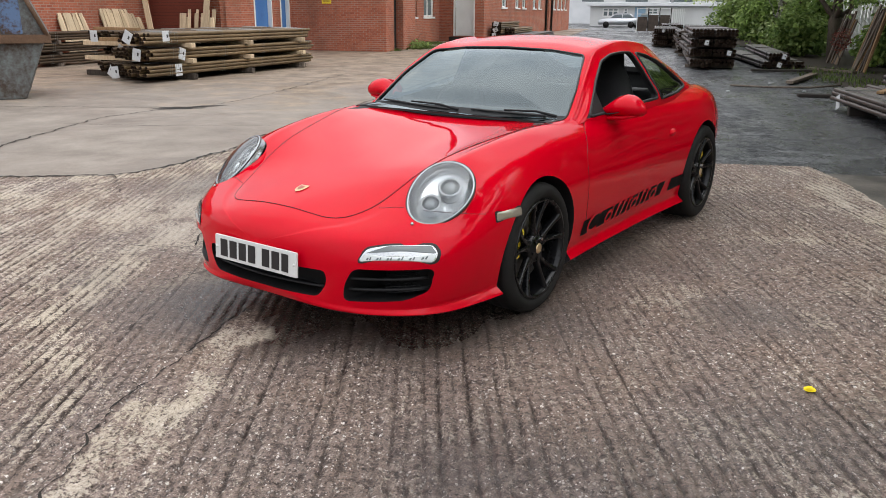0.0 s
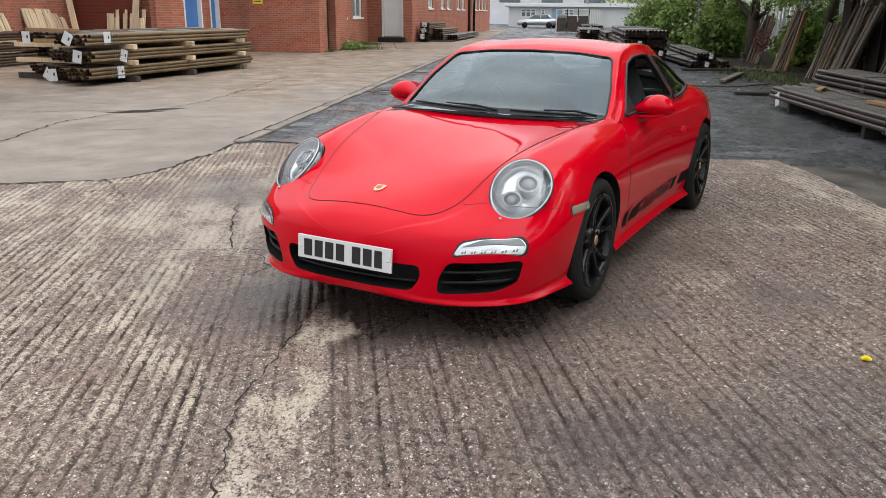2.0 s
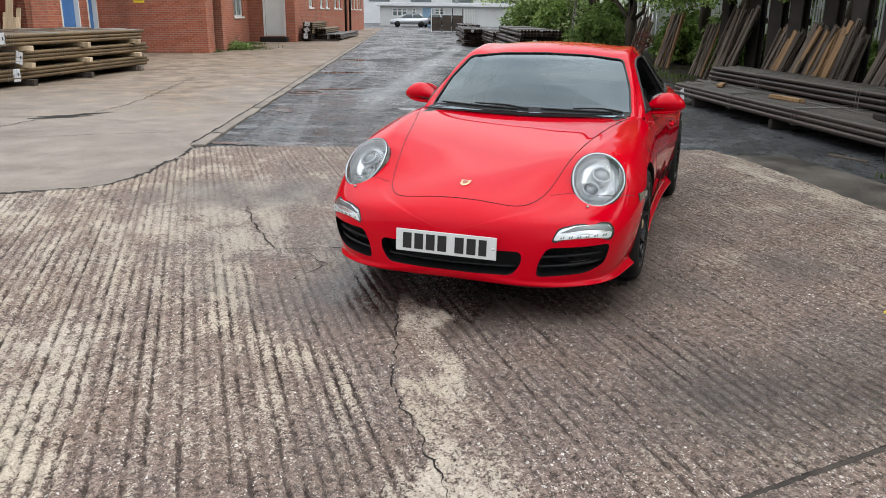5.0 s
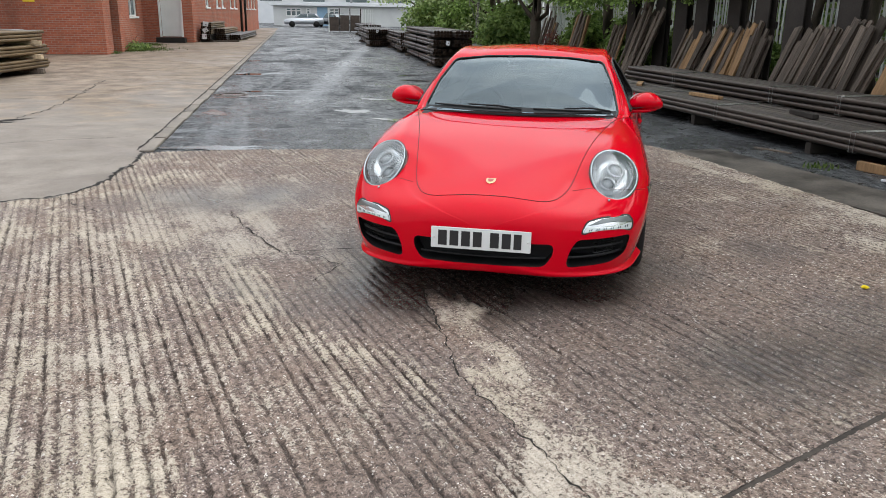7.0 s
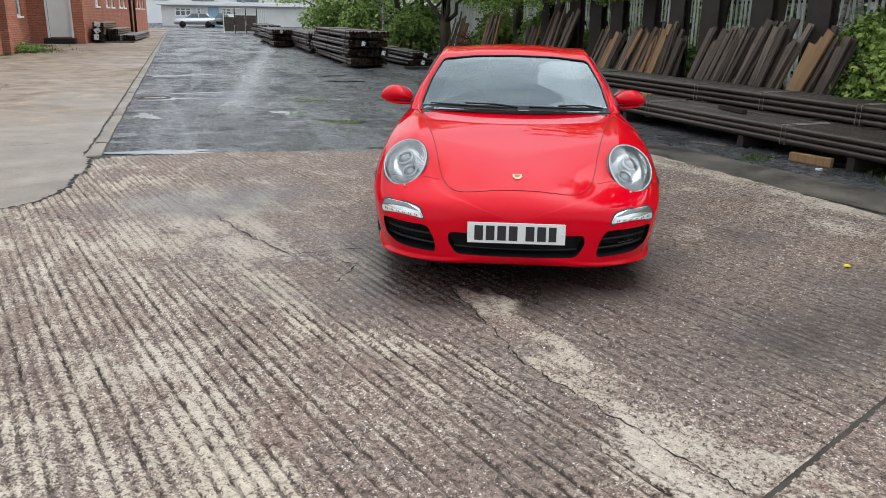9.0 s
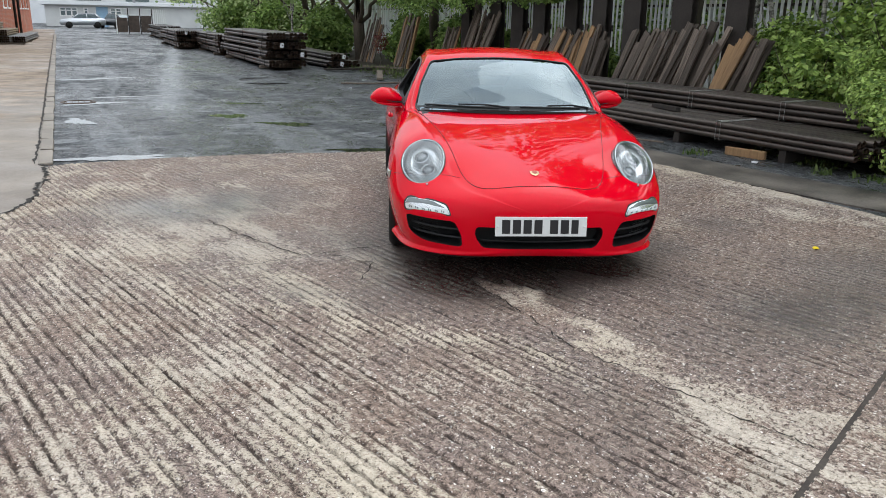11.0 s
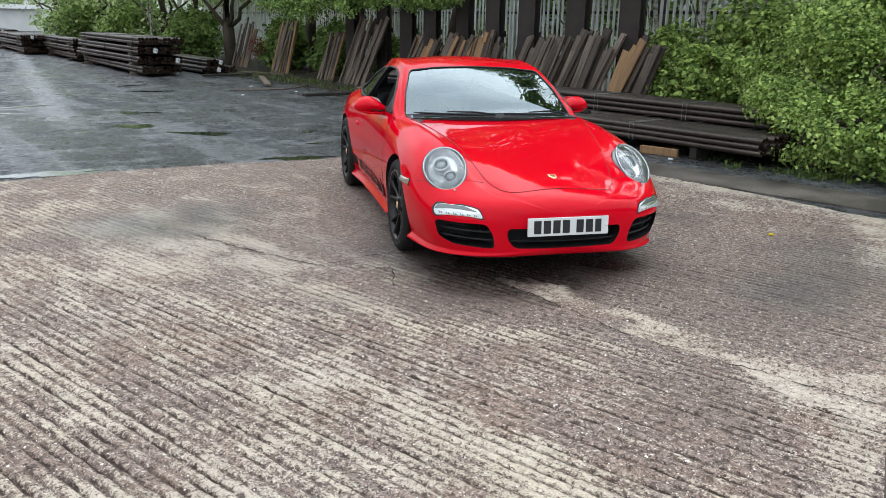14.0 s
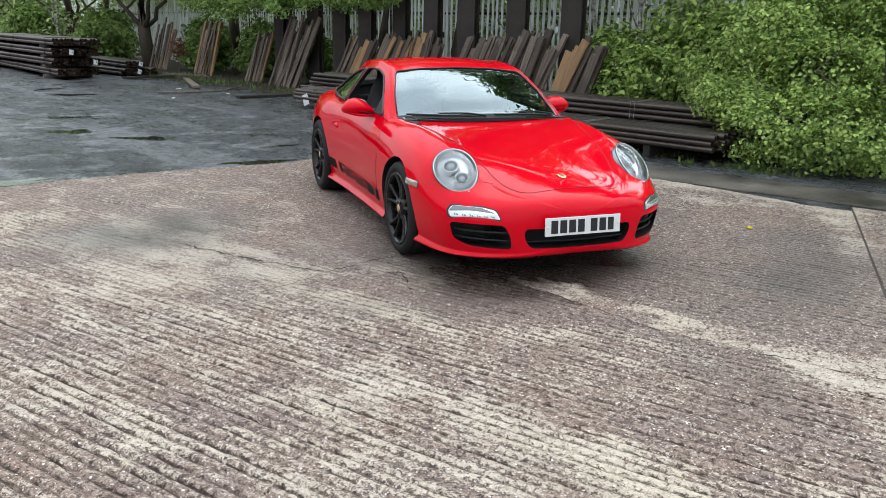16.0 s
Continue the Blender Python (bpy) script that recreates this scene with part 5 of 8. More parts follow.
loop_patch("badge_field", [(0.55 * x, -0.655 + 0.55 * z) for x, z in SHIELD], from_top, 0.010, plain("badge_red", (0.35, 0.06, 0.03), 0.3), bonnet, "dark red enamel", 2)

# doors with open windows
DOOR_F = [(0.27, 0.64), (0.45, 0.605), (0.63, 0.60), (0.80, 0.66), (0.865, 0.745)]
DOOR_R = [(0.27, 1.60), (0.43, 1.75), (0.59, 1.885), (0.79, 1.96), (0.865, 1.95)]
for sx in (-1, 1):
    zs = [lerp(0.27, 0.865, k / 24) for k in range(25)]
    door_rows = [(spline(DOOR_F, z), spline(DOOR_R, z), z) for z in zs]
    v, f = row_patch(door_rows, lambda y, z, o: from_side(y, z, o, sx), 0.0018, 30)
    door = mesh_part("door", v, f if sx > 0 else [q[::-1] for q in f], M["red_paint"], car, smooth=True)
    outline = [from_side(a, z, 0.0, sx) for a, b, z in door_rows[::-1]] + [from_side(lerp(door_rows[0][0], door_rows[0][1], k / 12), 0.27, 0.0, sx) for k in range(1, 12)] + [from_side(b, z, 0.0, sx) for a, b, z in door_rows]
    seam("shut_line", outline, door, 0.0018, M["shut_gap_shade"])
    oval = [(1.845 + 0.055 * math.cos(a), 0.69 + 0.022 * math.sin(a) + 0.006 * math.cos(a)) for a in (2 * math.pi * k / 20 for k in range(20))]
    loop_patch("door_handle", oval, lambda y, z, o: from_side(y, z, o, sx), 0.004, M["red_paint"], door, "red pull handle", 5, 0.018)
    # lower stripe: a black band broken by red script-like strokes
    side = lambda y, z, o: from_side(y, z, o, sx)
    base_z = lambda y: lerp(0.274, 0.298, (y - 0.575) / 1.4)

    def band_piece(y0, y1, lean0, lean1, h, owner, label):
        quad = [(y0, base_z(y0)), (y1, base_z(y1)), (y1 + lean1, base_z(y1) + h), (y0 + lean0, base_z(y0) + h)]
        return loop_patch("stripe", quad, side, 0.0035, M["vinyl"], owner, label, 3)

    def stroke(pts, w):
        """A red brush line across the band."""
        n = len(pts)
        up, dn = [], []
        for k, (y, z) in enumerate(pts):
            q0, q1 = pts[max(k - 1, 0)], pts[min(k + 1, n - 1)]
            d = Vector((q1[0] - q0[0], q1[1] - q0[1])).normalized() * (w / 2)
            up.append((y - d.y, z + d.x))
            dn.append((y + d.y, z - d.x))
        vs = [side(y, z, 0.007) for y, z in up] + [side(y, z, 0.007) for y, z in dn]
        mesh_part("stripe_gap", vs, [(k, k + 1, n + k + 1, n + k) for k in range(n - 1)], M["red_paint"], band, "red stroke through the stripe")

    band = None
    for k in range(10):
        y0, y1 = 0.575 + 0.1165 * k, 0.575 + 0.1165 * (k + 1)
        b_ = band_piece(y0, y1 + 0.002, 0.012 + 0.0038 * k, 0.0158 + 0.0038 * k, 0.085, band or door, "black vinyl stripe" if k else "black vinyl stripe with red script-like cut-outs")
        band = band or b_
    ring = lambda y, z, ry, rz, a0, a1, n=12: [(y + ry * math.cos(lerp(a0, a1, k / n)) + 0.5 * rz * math.sin(lerp(a0, a1, k / n)), z + rz * math.sin(lerp(a0, a1, k / n))) for k in range(n + 1)]
    mid_z = lambda y: base_z(y) + 0.042
    stroke(ring(0.74, mid_z(0.74) + 0.008, 0.085, 0.050, 0.9, 5.4, 16), 0.022)
    for y in (0.93, 1.30, 1.60):
        stroke(ring(y, mid_z(y) - 0.006, 0.038, 0.030, 0.4, 6.0, 14), 0.016)
        stroke([(y + 0.035, base_z(y) - 0.002), (y + 0.062, base_z(y) + 0.09)], 0.018)
    for y in (1.045, 1.125, 1.205, 1.415, 1.495):
        stroke([(y - 0.018, base_z(y) - 0.004), (y + 0.012, base_z(y) + 0.055), (y + 0.028, base_z(y) + 0.092)], 0.019)
        stroke([(y + 0.012, base_z(y) + 0.058), (y + 0.040, base_z(y) + 0.082), (y + 0.064, base_z(y) + 0.076)], 0.014)
    bar = [(1.86, 0.298), (2.09, 0.303), (2.105, 0.380), (1.885, 0.378)]
    loop_patch("stripe", [(p.x, p.y) for p in rounded(bar, 0.008, 3)], side, 0.0035, M["vinyl"], car, "black vinyl stripe end", 3)
    # window seals round the door and quarter openings
    for pane in (DOOR_GLASS, QUARTER_GLASS):
        ring = [from_side(p.x, p.y, 0.001, sx) for p in rounded(pane, 0.035)]
        seam("window_seal", ring + ring[:1], car, 0.009)
    quarter = loop_patch("quarter_window", [(p.x, p.y) for p in rounded(QUARTER_GLASS, 0.035)], lambda y, z, o: from_side(y, z, o, sx), -0.006, M["tinted"], car, "tinted fixed side glass", 6)
    quarter.visible_shadow = False
    # front side marker
    mark = [(-0.322, 0.552), (-0.135, 0.548), (-0.140, 0.586), (-0.315, 0.588)]
    loop_patch("side_marker_seat", [(p.x, p.y) for p in rounded([(-0.328, 0.546), (-0.129, 0.542), (-0.134, 0.592), (-0.321, 0.594)], 0.01, 3)], lambda y, z, o: from_side(y, z, o, sx), 0.001, M["seal"], car, "", 3)
    loop_patch("side_marker", [(p.x, p.y) for p in rounded(mark, 0.01, 3)], lambda y, z, o: from_side(y, z, o, sx), 0.004, M["amber"], car, "clear side marker lamp", 4, 0.006)
    # seam between bumper and wing
    seam("shut_line", [from_side(lerp(-0.37, -0.56, k / 8), lerp(0.592, 0.618, k / 8), 0.0, sx) for k in range(9)], car, 0.0015, M["shut_gap_shade"])
    seam("shut_line", [from_top(sx * lerp(0.44, 0.545, k / 8), lerp(-0.625, -0.585, k / 8), 0.0) for k in range(9)], car, 0.0015, M["shut_gap_shade"])

# windscreen with its dark border, wipers
screen_loop = [(p.x, p.y) for p in rounded(SCREEN, 0.03)]
screen = loop_patch("windscreen", screen_loop, from_front, -0.005, M["clear"], car, "clear curved windscreen reflecting the sky", 16)
screen.visible_shadow = False
seam("screen_seal", [from_front(x, z, 0.0) for x, z in screen_loop] + [from_front(*screen_loop[0], 0.0)], screen, 0.006)
frit = [(lerp(-0.668, 0.668, k / 40)) for k in range(41)]
v, f = grid_mesh(lambda x, t: from_front(x, lerp(0.866, 0.902 - 0.010 * (x / 0.67) ** 2, t), 0.001), frit, [0, 0.5, 1])
mesh_part("screen_border", v, f, M["lining"], screen, "black lower border of the windscreen", True)
lip_y = [lerp(-0.925, -0.36, (k / 24) ** 1.8) for k in range(25)]
for sx in (-1, 1):
    bm = bmesh.new()
    tube(bm, [(sx * 0.855 * even(T_WID, y), y + 0.030, even(T_BOT, y) - 0.001) for y in lip_y], 0.015, 8)
    part("front_lip", bm, M["black_plastic"], car, "black front lip", True)
cw = [lerp(-0.67, 0.67, k / 30) for k in range(31)]
v, f = grid_mesh(lambda x, t: from_top(x, lerp(0.545, 0.60, t) + 0.05 * (x / 0.67) ** 2, 0.004), cw, [0, 0.33, 0.66, 1])
mesh_part("cowl", v, f, M["lining"], car, "black plastic scuttle panel", True)
for x0, x1, z1 in ((0.02, -0.60, 0.897), (0.62, 0.10, 0.892)):
    wiper = thing("wiper")
    wiper.parent = car
    base = from_front(x0, 0.882, 0.012)
    arm = [base, from_front(lerp(x0, x1, 0.25), 0.897, 0.016), from_front(lerp(x0, x1, 0.6), z1 + 0.003, 0.014)]
    bm = bmesh.new()
    tube(bm, arm, 0.008, 8, r2=0.005)
    part("wiper_arm", bm, M["black_plastic"], wiper, smooth=True)
    bm = bmesh.new()
    tube(bm, [from_front(lerp(x0, x1, 0.12 + 0.88 * k / 12), lerp(0.884, z1, k / 12), 0.009) for k in range(13)], 0.0065, 6)
    part("wiper_blade", bm, M["seal"], wiper, smooth=True)

# headlamps
for sx in (-1, 1):
    lamp = thing("headlight")
    lamp.parent = car
    lamp["label"] = "oval clear headlamp with two round projectors"
    bm = bmesh.new()
    prof = [(1.0, -0.03), (1.0, 0.004), (0.97, 0.012), (0.925, 0.010), (0.90, -0.004), (0.88, -0.02)]
    loops = [[bm.verts.new(p) for p in lamp_loop(s, n, sx, 48)] for s, n in prof]
    for a, b in zip(loops, loops[1:]):
        for i in range(48):
            bm.faces.new((a[i], a[(i + 1) % 48], b[(i + 1) % 48], b[i]))
    bmesh.ops.recalc_face_normals(bm, faces=bm.faces)
    part("bezel", bm, M["lamp_ring"], lamp, "silver rim", True)
    bm = bmesh.new()
    prof = [(0.90, -0.015), (0.86, -0.035), (0.70, -0.05), (0.45, -0.06), (0.05, -0.062)]
    loops = [[bm.verts.new(p) for p in lamp_loop(s, n, sx, 48)] for s, n in prof]
    for a, b in zip(loops, loops[1:]):
        for i in range(48):
            bm.faces.new((a[i], a[(i + 1) % 48], b[(i + 1) % 48], b[i]))
    bm.faces.new(loops[-1])
    bmesh.ops.recalc_face_normals(bm, faces=bm.faces)
    part("reflector", bm, M["lamp_grey"], lamp, "grey satin lamp bowl", True)
    for u, vv, r in ((0.062, 0.010, 0.050), (-0.052, -0.018, 0.044)):
        bm = bmesh.new()
        ringc = [(r * 1.15, -0.058), (r * 1.1, -0.02), (r * 0.95, -0.012), (r * 0.8, -0.02), (r * 0.72, -0.035)]
        loops = [[bm.verts.new(lamp_point(u + q * math.sin(a), vv + q * math.cos(a), n, sx)) for a in (2 * math.pi * k / 28 for k in range(28))] for q, n in ringc]
        for a, b in zip(loops, loops[1:]):
            for i in range(28):
                bm.faces.new((a[i], a[(i + 1) % 28], b[(i + 1) % 28], b[i]))
        bmesh.ops.recalc_face_normals(bm, faces=bm.faces)
        part("projector_ring", bm, M["lamp_ring"], lamp, "silver ring", True)
        bm = bmesh.new()
        dome = [(r * 0.74, -0.034), (r * 0.66, -0.024), (r * 0.5, -0.015), (r * 0.25, -0.010), (r * 0.02, -0.009)]
        loops = [[bm.verts.new(lamp_point(u + q * math.sin(a), vv + q * math.cos(a), n, sx)) for a in (2 * math.pi * k / 28 for k in range(28))] for q, n in dome]
        for a, b in zip(loops, loops[1:]):
            for i in range(28):
                bm.faces.new((a[i], a[(i + 1) % 28], b[(i + 1) % 28], b[i]))
        bm.faces.new(loops[-1])
        bmesh.ops.recalc_face_normals(bm, faces=bm.faces)
        part("projector_lens", bm, M["projector"], lamp, "dark glass lens", True)
    bm = bmesh.new()
    prof = [(0.93, 0.008), (0.85, 0.017), (0.7, 0.027), (0.5, 0.035), (0.25, 0.040), (0.02, 0.041)]
    loops = [[bm.verts.new(p) for p in lamp_loop(s, n, sx, 48)] for s, n in prof]
    for a, b in zip(loops, loops[1:]):
        for i in range(48):
            bm.faces.new((a[i], a[(i + 1) % 48], b[(i + 1) % 48], b[i]))
    bm.faces.new(loops[-1])
    bmesh.ops.recalc_face_normals(bm, faces=bm.faces)
    cover = part("lamp_cover", bm, M["lens"], lamp, "clear domed cover", True)
    cover.visible_shadow = False
    seam("lamp_seal", lamp_loop(1.0, 0.003, sx, 48) + lamp_loop(1.0, 0.003, sx, 48)[:1], lamp, 0.0035)
    bm = bmesh.new()
    nz = from_front(sx * 0.632, 0.572, 0.004)
    bmesh.ops.create_uvsphere(bm, u_segments=12, v_segments=8, radius=0.008, matrix=Matrix.Translation(nz))
    part("washer_jet", bm, M["lamp_ring"], car, "small washer jet", True)

    # daytime lamp strip over the side air intake
    strip = [(0.505, 0.438), (0.757, 0.430), (0.762, 0.468), (0.735, 0.500), (0.60, 0.503), (0.53, 0.490)]
    seat = [(0.498, 0.431), (0.766, 0.423), (0.771, 0.470), (0.740, 0.508), (0.60, 0.511), (0.523, 0.497)]
    loop_patch("running_lamp_seat", [(sx * p.x, p.y) for p in rounded(seat, 0.02)], from_front, 0.0015, M["seal"], car, "", 5)
    drl = loop_patch("running_lamp", [(sx * p.x, p.y) for p in rounded(strip, 0.018)], from_front, 0.003, M["lamp_silver"], car, "clear running lamp strip", 6, 0.004)
    upper = [(0.532, 0.474), (0.757, 0.467), (0.732, 0.497), (0.60, 0.500)]
    loop_patch("upper_lens", [(sx * p.x, p.y) for p in rounded(upper, 0.008, 3)], from_front, 0.0082, M["lens_grey"], drl, "grey upper lens", 3)
    lower = [(0.514, 0.443), (0.752, 0.436), (0.756, 0.462), (0.526, 0.468)]
    loop_patch("lower_lens", [(sx * p.x, p.y) for p in rounded(lower, 0.008, 3)], from_front, 0.0084, M["drl_white"], drl, "bright lower lens", 3)
    for k in range(6):
        x = 0.536 + 0.036 * k
        for dx, w, h in ((0.0, 0.007, 0.008), (0.0115, 0.005, 0.011)):
            sq = [(x + dx, 0.447), (x + dx + w, 0.4465), (x + dx + w + 0.003, 0.447 + h), (x + dx + 0.003, 0.4475 + h)]
            loop_patch("light_cell", [(sx * p.x, p.y) for p in rounded(sq, 0.002, 2)], from_front, 0.0096, M["lens_grey"], drl, "grey lamp cell", 1)
    # slats of the side intake
    for z in (0.300, 0.350):
        bm = bmesh.new()
        pts = [from_front(sx * lerp(0.44 + (0.405 - z) * 0.0, 0.745, k / 8), z, -0.03) for k in range(9)]
        tube(bm, pts, 0.007, 8)
        part("intake_slat", bm, M["black_plastic"], car, smooth=True)
    bm = bmesh.new()
    for k in range(9):
        z = 0.275 + 0.014 * k
        pts = [from_front(sx * lerp(0.60, 0.72, j / 4), z, -0.05) for j in range(5)]
        tube(bm, pts, 0.0025, 5)
    part("intake_mesh", bm, M["gloss_black"], car)
bm = bmesh.new()
tube(bm, [from_front(lerp(-0.34, 0.34, k / 12), 0.30, -0.03) for k in range(13)], 0.006, 8)
part("intake_slat", bm, M["black_plastic"], car, smooth=True)

# number plate: plain bars in place of its characters
plate = part("number_plate", cube(-0.26, 0.26, -0.006, 0.006, -0.0555, 0.0555, 0.003), M["plate_white"], car, "white number plate with dark bars")
plate.matrix_basis = pose(-0.002, -0.952, 0.400, -4, 0, 0)
x = -0.222
for k in range(7):
    wch = 0.046 if k < 6 else 0.04
    part("plate_bar", cube(x, x + wch, -0.0085, -0.0055, -0.0395, 0.0395, 0.001), M["plate_black"], plate, "dark bar")
    x += 0.061 + (0.028 if k == 3 else 0.0)
for xx in (-0.245, 0.245):
    bm = bmesh.new()
    bmesh.ops.create_uvsphere(bm, u_segments=10, v_segments=6, radius=0.006, matrix=Matrix.Translation((xx, -0.007, 0)))
    part("screw_cap", bm, M["plate_white"], plate, "white screw cap", True)
part("plate_bracket", cube(-0.2, 0.2, -0.935, -0.90, 0.35, 0.45, 0.004), M["black_plastic"], car)
for x, y0, y1, z0, z1 in ((0.40, -0.72, -0.32, 0.165, 0.21), (0.58, -0.32, 0.50, 0.125, 0.20), (0.77, 0.50, 2.04, 0.105, 0.19), (0.58, 2.04, 3.0, 0.12, 0.30)):
    part("underbody", cube(-x, x, y0 + 0.002, y1 - 0.002, z0, z1, 0.02), M["black_plastic"], car)

# door mirrors
for sx in (-1, 1):
    mirror = thing("door_mirror", pose(-0.05 if sx > 0 else 0.02, 0, 0))
    mirror.parent = car
    sections = [(0.752, 1.035, 0.886, 0.028, 0.014), (0.79, 1.04, 0.897, 0.055, 0.024), (0.835, 1.05, 0.916, 0.086, 0.044), (0.885, 1.05, 0.932, 0.106, 0.063), (0.94, 1.05, 0.934, 0.104, 0.066), (0.985, 1.045, 0.927, 0.084, 0.055), (1.018, 1.04, 0.917, 0.052, 0.034), (1.034, 1.04, 0.911, 0.010, 0.008)]
    bm = bmesh.new()
    rings = []
    for x, y, z, ry, rz in sections:
        rings.append([bm.verts.new((sx * x, y + (ry * math.cos(a) if math.cos(a) < 0 else 0.45 * ry * math.cos(a)), z + rz * math.sin(a))) for a in (2 * math.pi * k / 24 for k in range(24))])
    for a, b in zip(rings, rings[1:]):
        for i in range(24):
            bm.faces.new((a[i], a[(i + 1) % 24], b[(i + 1) % 24], b[i]))
    bm.faces.new(rings[0])
    bm.faces.new(rings[-1])
    bmesh.ops.recalc_face_normals(bm, faces=bm.faces)
    shell = part("mirror_shell", bm, M["red_paint"], mirror, smooth=True)
    sub = shell.modifiers.new("smooth", "SUBSURF")
    sub.levels = sub.render_levels = 1
    bm = bmesh.new()
    tube(bm, [(sx * 0.72, 0.99, 0.885), (sx * 0.80, 1.02, 0.892), (sx * 0.84, 1.035, 0.895)], 0.032, 12, r2=0.02)
    part("mirror_foot", bm, M["black_plastic"], mirror, "black mirror foot", True)
    bm = bmesh.new()
    tube(bm, [(sx * 0.76, 0.992, 0.870), (sx * 0.84, 0.985, 0.867), (sx * 0.92, 0.985, 0.872), (sx * 0.985, 1.0, 0.885)], 0.014, 10, r2=0.010)
    part("mirror_arm", bm, M["red_paint"], mirror, "red lower mirror arm", True)
    bm = bmesh.new()
    tube(bm, [(sx * 0.765, 0.990, 0.886), (sx * 0.84, 0.968, 0.889), (sx * 0.905, 0.957, 0.902)], 0.007, 8, r2=0.002)
    part("mirror_slot", bm, M["seal"], mirror, "dark slot above the arm", True)
    bm = bmesh.new()
    loopm = [(sx * (0.895 + 0.095 * math.cos(a)), 1.100, 0.930 + 0.058 * math.sin(a)) for a in (2 * math.pi * k / 24 for k in range(24))]
    extrude_loop(bm, loopm, (0, 0.006, 0))
    bmesh.ops.recalc_face_normals(bm, faces=bm.faces)
    part("mirror_glass", bm, M["chrome"], mirror, "mirror glass")
    # small dark corner plate between mirror and pillar
    bm = bmesh.new()
    tri = [from_side(*q, 0.003, sx) - mirror.matrix_basis.translation for q in ((0.775, 0.877), (0.965, 0.885), (0.965, 1.005))]
    bm.faces.new([bm.verts.new(p) for p in tri])
    part("corner_plate", bm, M["black_plastic"], mirror, "black corner plate")


# wheels
def revolve(bm, prof, n=56, axis_sign=1):
    """A ring about the x axis from (distance out, radius) rows."""
    loops = [[bm.verts.new((axis_sign * x, r * math.cos(a), r * math.sin(a))) for a in (2 * math.pi * k / n for k in range(n))] for x, r in prof]
    for a, b in zip(loops, loops[1:]):
        for i in range(n):
            bm.faces.new((a[i], a[(i + 1) % n], b[(i + 1) % n], b[i]))
    bmesh.ops.recalc_face_normals(bm, faces=bm.faces)


def make_wheel(sx, y, r, width, xo, steer):
    wheel = thing("wheel", pose(sx * xo, y, r, 0, 0, steer))
    wheel.parent = car
    w, rr = width, 0.248
    bm = bmesh.new()
    revolve(bm, [(-w * 0.93, rr), (-w, rr + 0.025), (-w + 0.004, r - 0.03), (-w + 0.022, r - 0.006), (-w * 0.75, r), (-w * 0.72, r - 0.006), (-w * 0.69, r), (-w * 0.5, r), (-w * 0.47, r - 0.006), (-w * 0.44, r), (-w * 0.27, r), (-w * 0.24, r - 0.006), (-w * 0.21, r), (-0.022, r - 0.006), (-0.006, r - 0.022), (0.0, r - 0.04), (-0.001, rr + 0.02), (-0.014, rr), (-0.03, rr - 0.004)], 64, sx)
    part("tyre", bm, M["rubber"], wheel, "low-profile black tyre", True)
    bm = bmesh.new()
    revolve(bm, [(-0.012, rr + 0.002), (-0.004, rr), (-0.006, rr - 0.010), (-0.03, rr - 0.016), (-0.06, rr - 0.022), (-w * 0.9, rr - 0.026)], 56, sx)
    part("rim", bm, M["gloss_black"], wheel, "gloss black alloy rim", True)
    spokes = bmesh.new()
    prof = [(0.045, 0.024, -0.026), (0.085, 0.016, -0.034), (0.13, 0.011, -0.032), (0.18, 0.0105, -0.024), (0.22, 0.012, -0.012), (rr - 0.006, 0.017, -0.006)]
    for k in range(5):
        for side in (-1, 1):
            base = 2 * math.pi * k / 5 + 0.3
            rows = []
            for rad, half, depth in prof:
                a = base + side * (0.10 + 0.16 * (rad / rr))
                t, n = Vector((0, math.cos(a), math.sin(a))), Vector((0, -math.sin(a), math.cos(a)))
                c = t * rad
                rows.append([spokes.verts.new(c + n * q * half + Vector((sx * d, 0, 0))) for q, d in ((-1, depth - 0.03), (-1, depth - 0.005), (-0.6, depth), (0.6, depth), (1, depth - 0.005), (1, depth - 0.03))])
            for a, b in zip(rows, rows[1:]):
                for i in range(5):
                    spokes.faces.new((a[i], a[i + 1], b[i + 1], b[i]))
    bmesh.ops.recalc_face_normals(spokes, faces=spokes.faces)
    part("spokes", spokes, M["gloss_black"], wheel, "five twin gloss black spokes", True)
    bm = bmesh.new()
    revolve(bm, [(-0.07, 0.075), (-0.035, 0.072), (-0.026, 0.06), (-0.022, 0.034), (-0.018, 0.03), (-0.018, 0.002)], 32, sx)
    part("hub", bm, M["gloss_black"], wheel, smooth=True)
    bm = bmesh.new()
    revolve(bm, [(-0.019, 0.027), (-0.014, 0.024), (-0.012, 0.012), (-0.012, 0.001)], 24, sx)
    part("hub_cap", bm, M["gold"], wheel, "gilt centre badge", True)
    for k in range(5):
        a = 2 * math.pi * (k + 0.5) / 5 + 0.3
        bm = bmesh.new()
        cy, cz = 0.052 * math.cos(a), 0.052 * math.sin(a)
        tube(bm, [(sx * -0.035, cy, cz), (sx * -0.016, cy, cz)], 0.009, 6)
        part("wheel_bolt", bm, M["chrome"] if k == 0 else M["gloss_black"], wheel)
    bm = bmesh.new()
    revolve(bm, [(-0.085, 0.06), (-0.085, 0.165), (-0.115, 0.165), (-0.115, 0.06)], 48, sx)
    part("brake_disc", bm, M["disc"], wheel, "grey steel brake disc", True)
    bm = bmesh.new()
    ring = []
    for k in range(9):
        a = lerp(-0.55, 0.55, k / 8) + (0.15 if y > 1 else math.pi - 0.35)
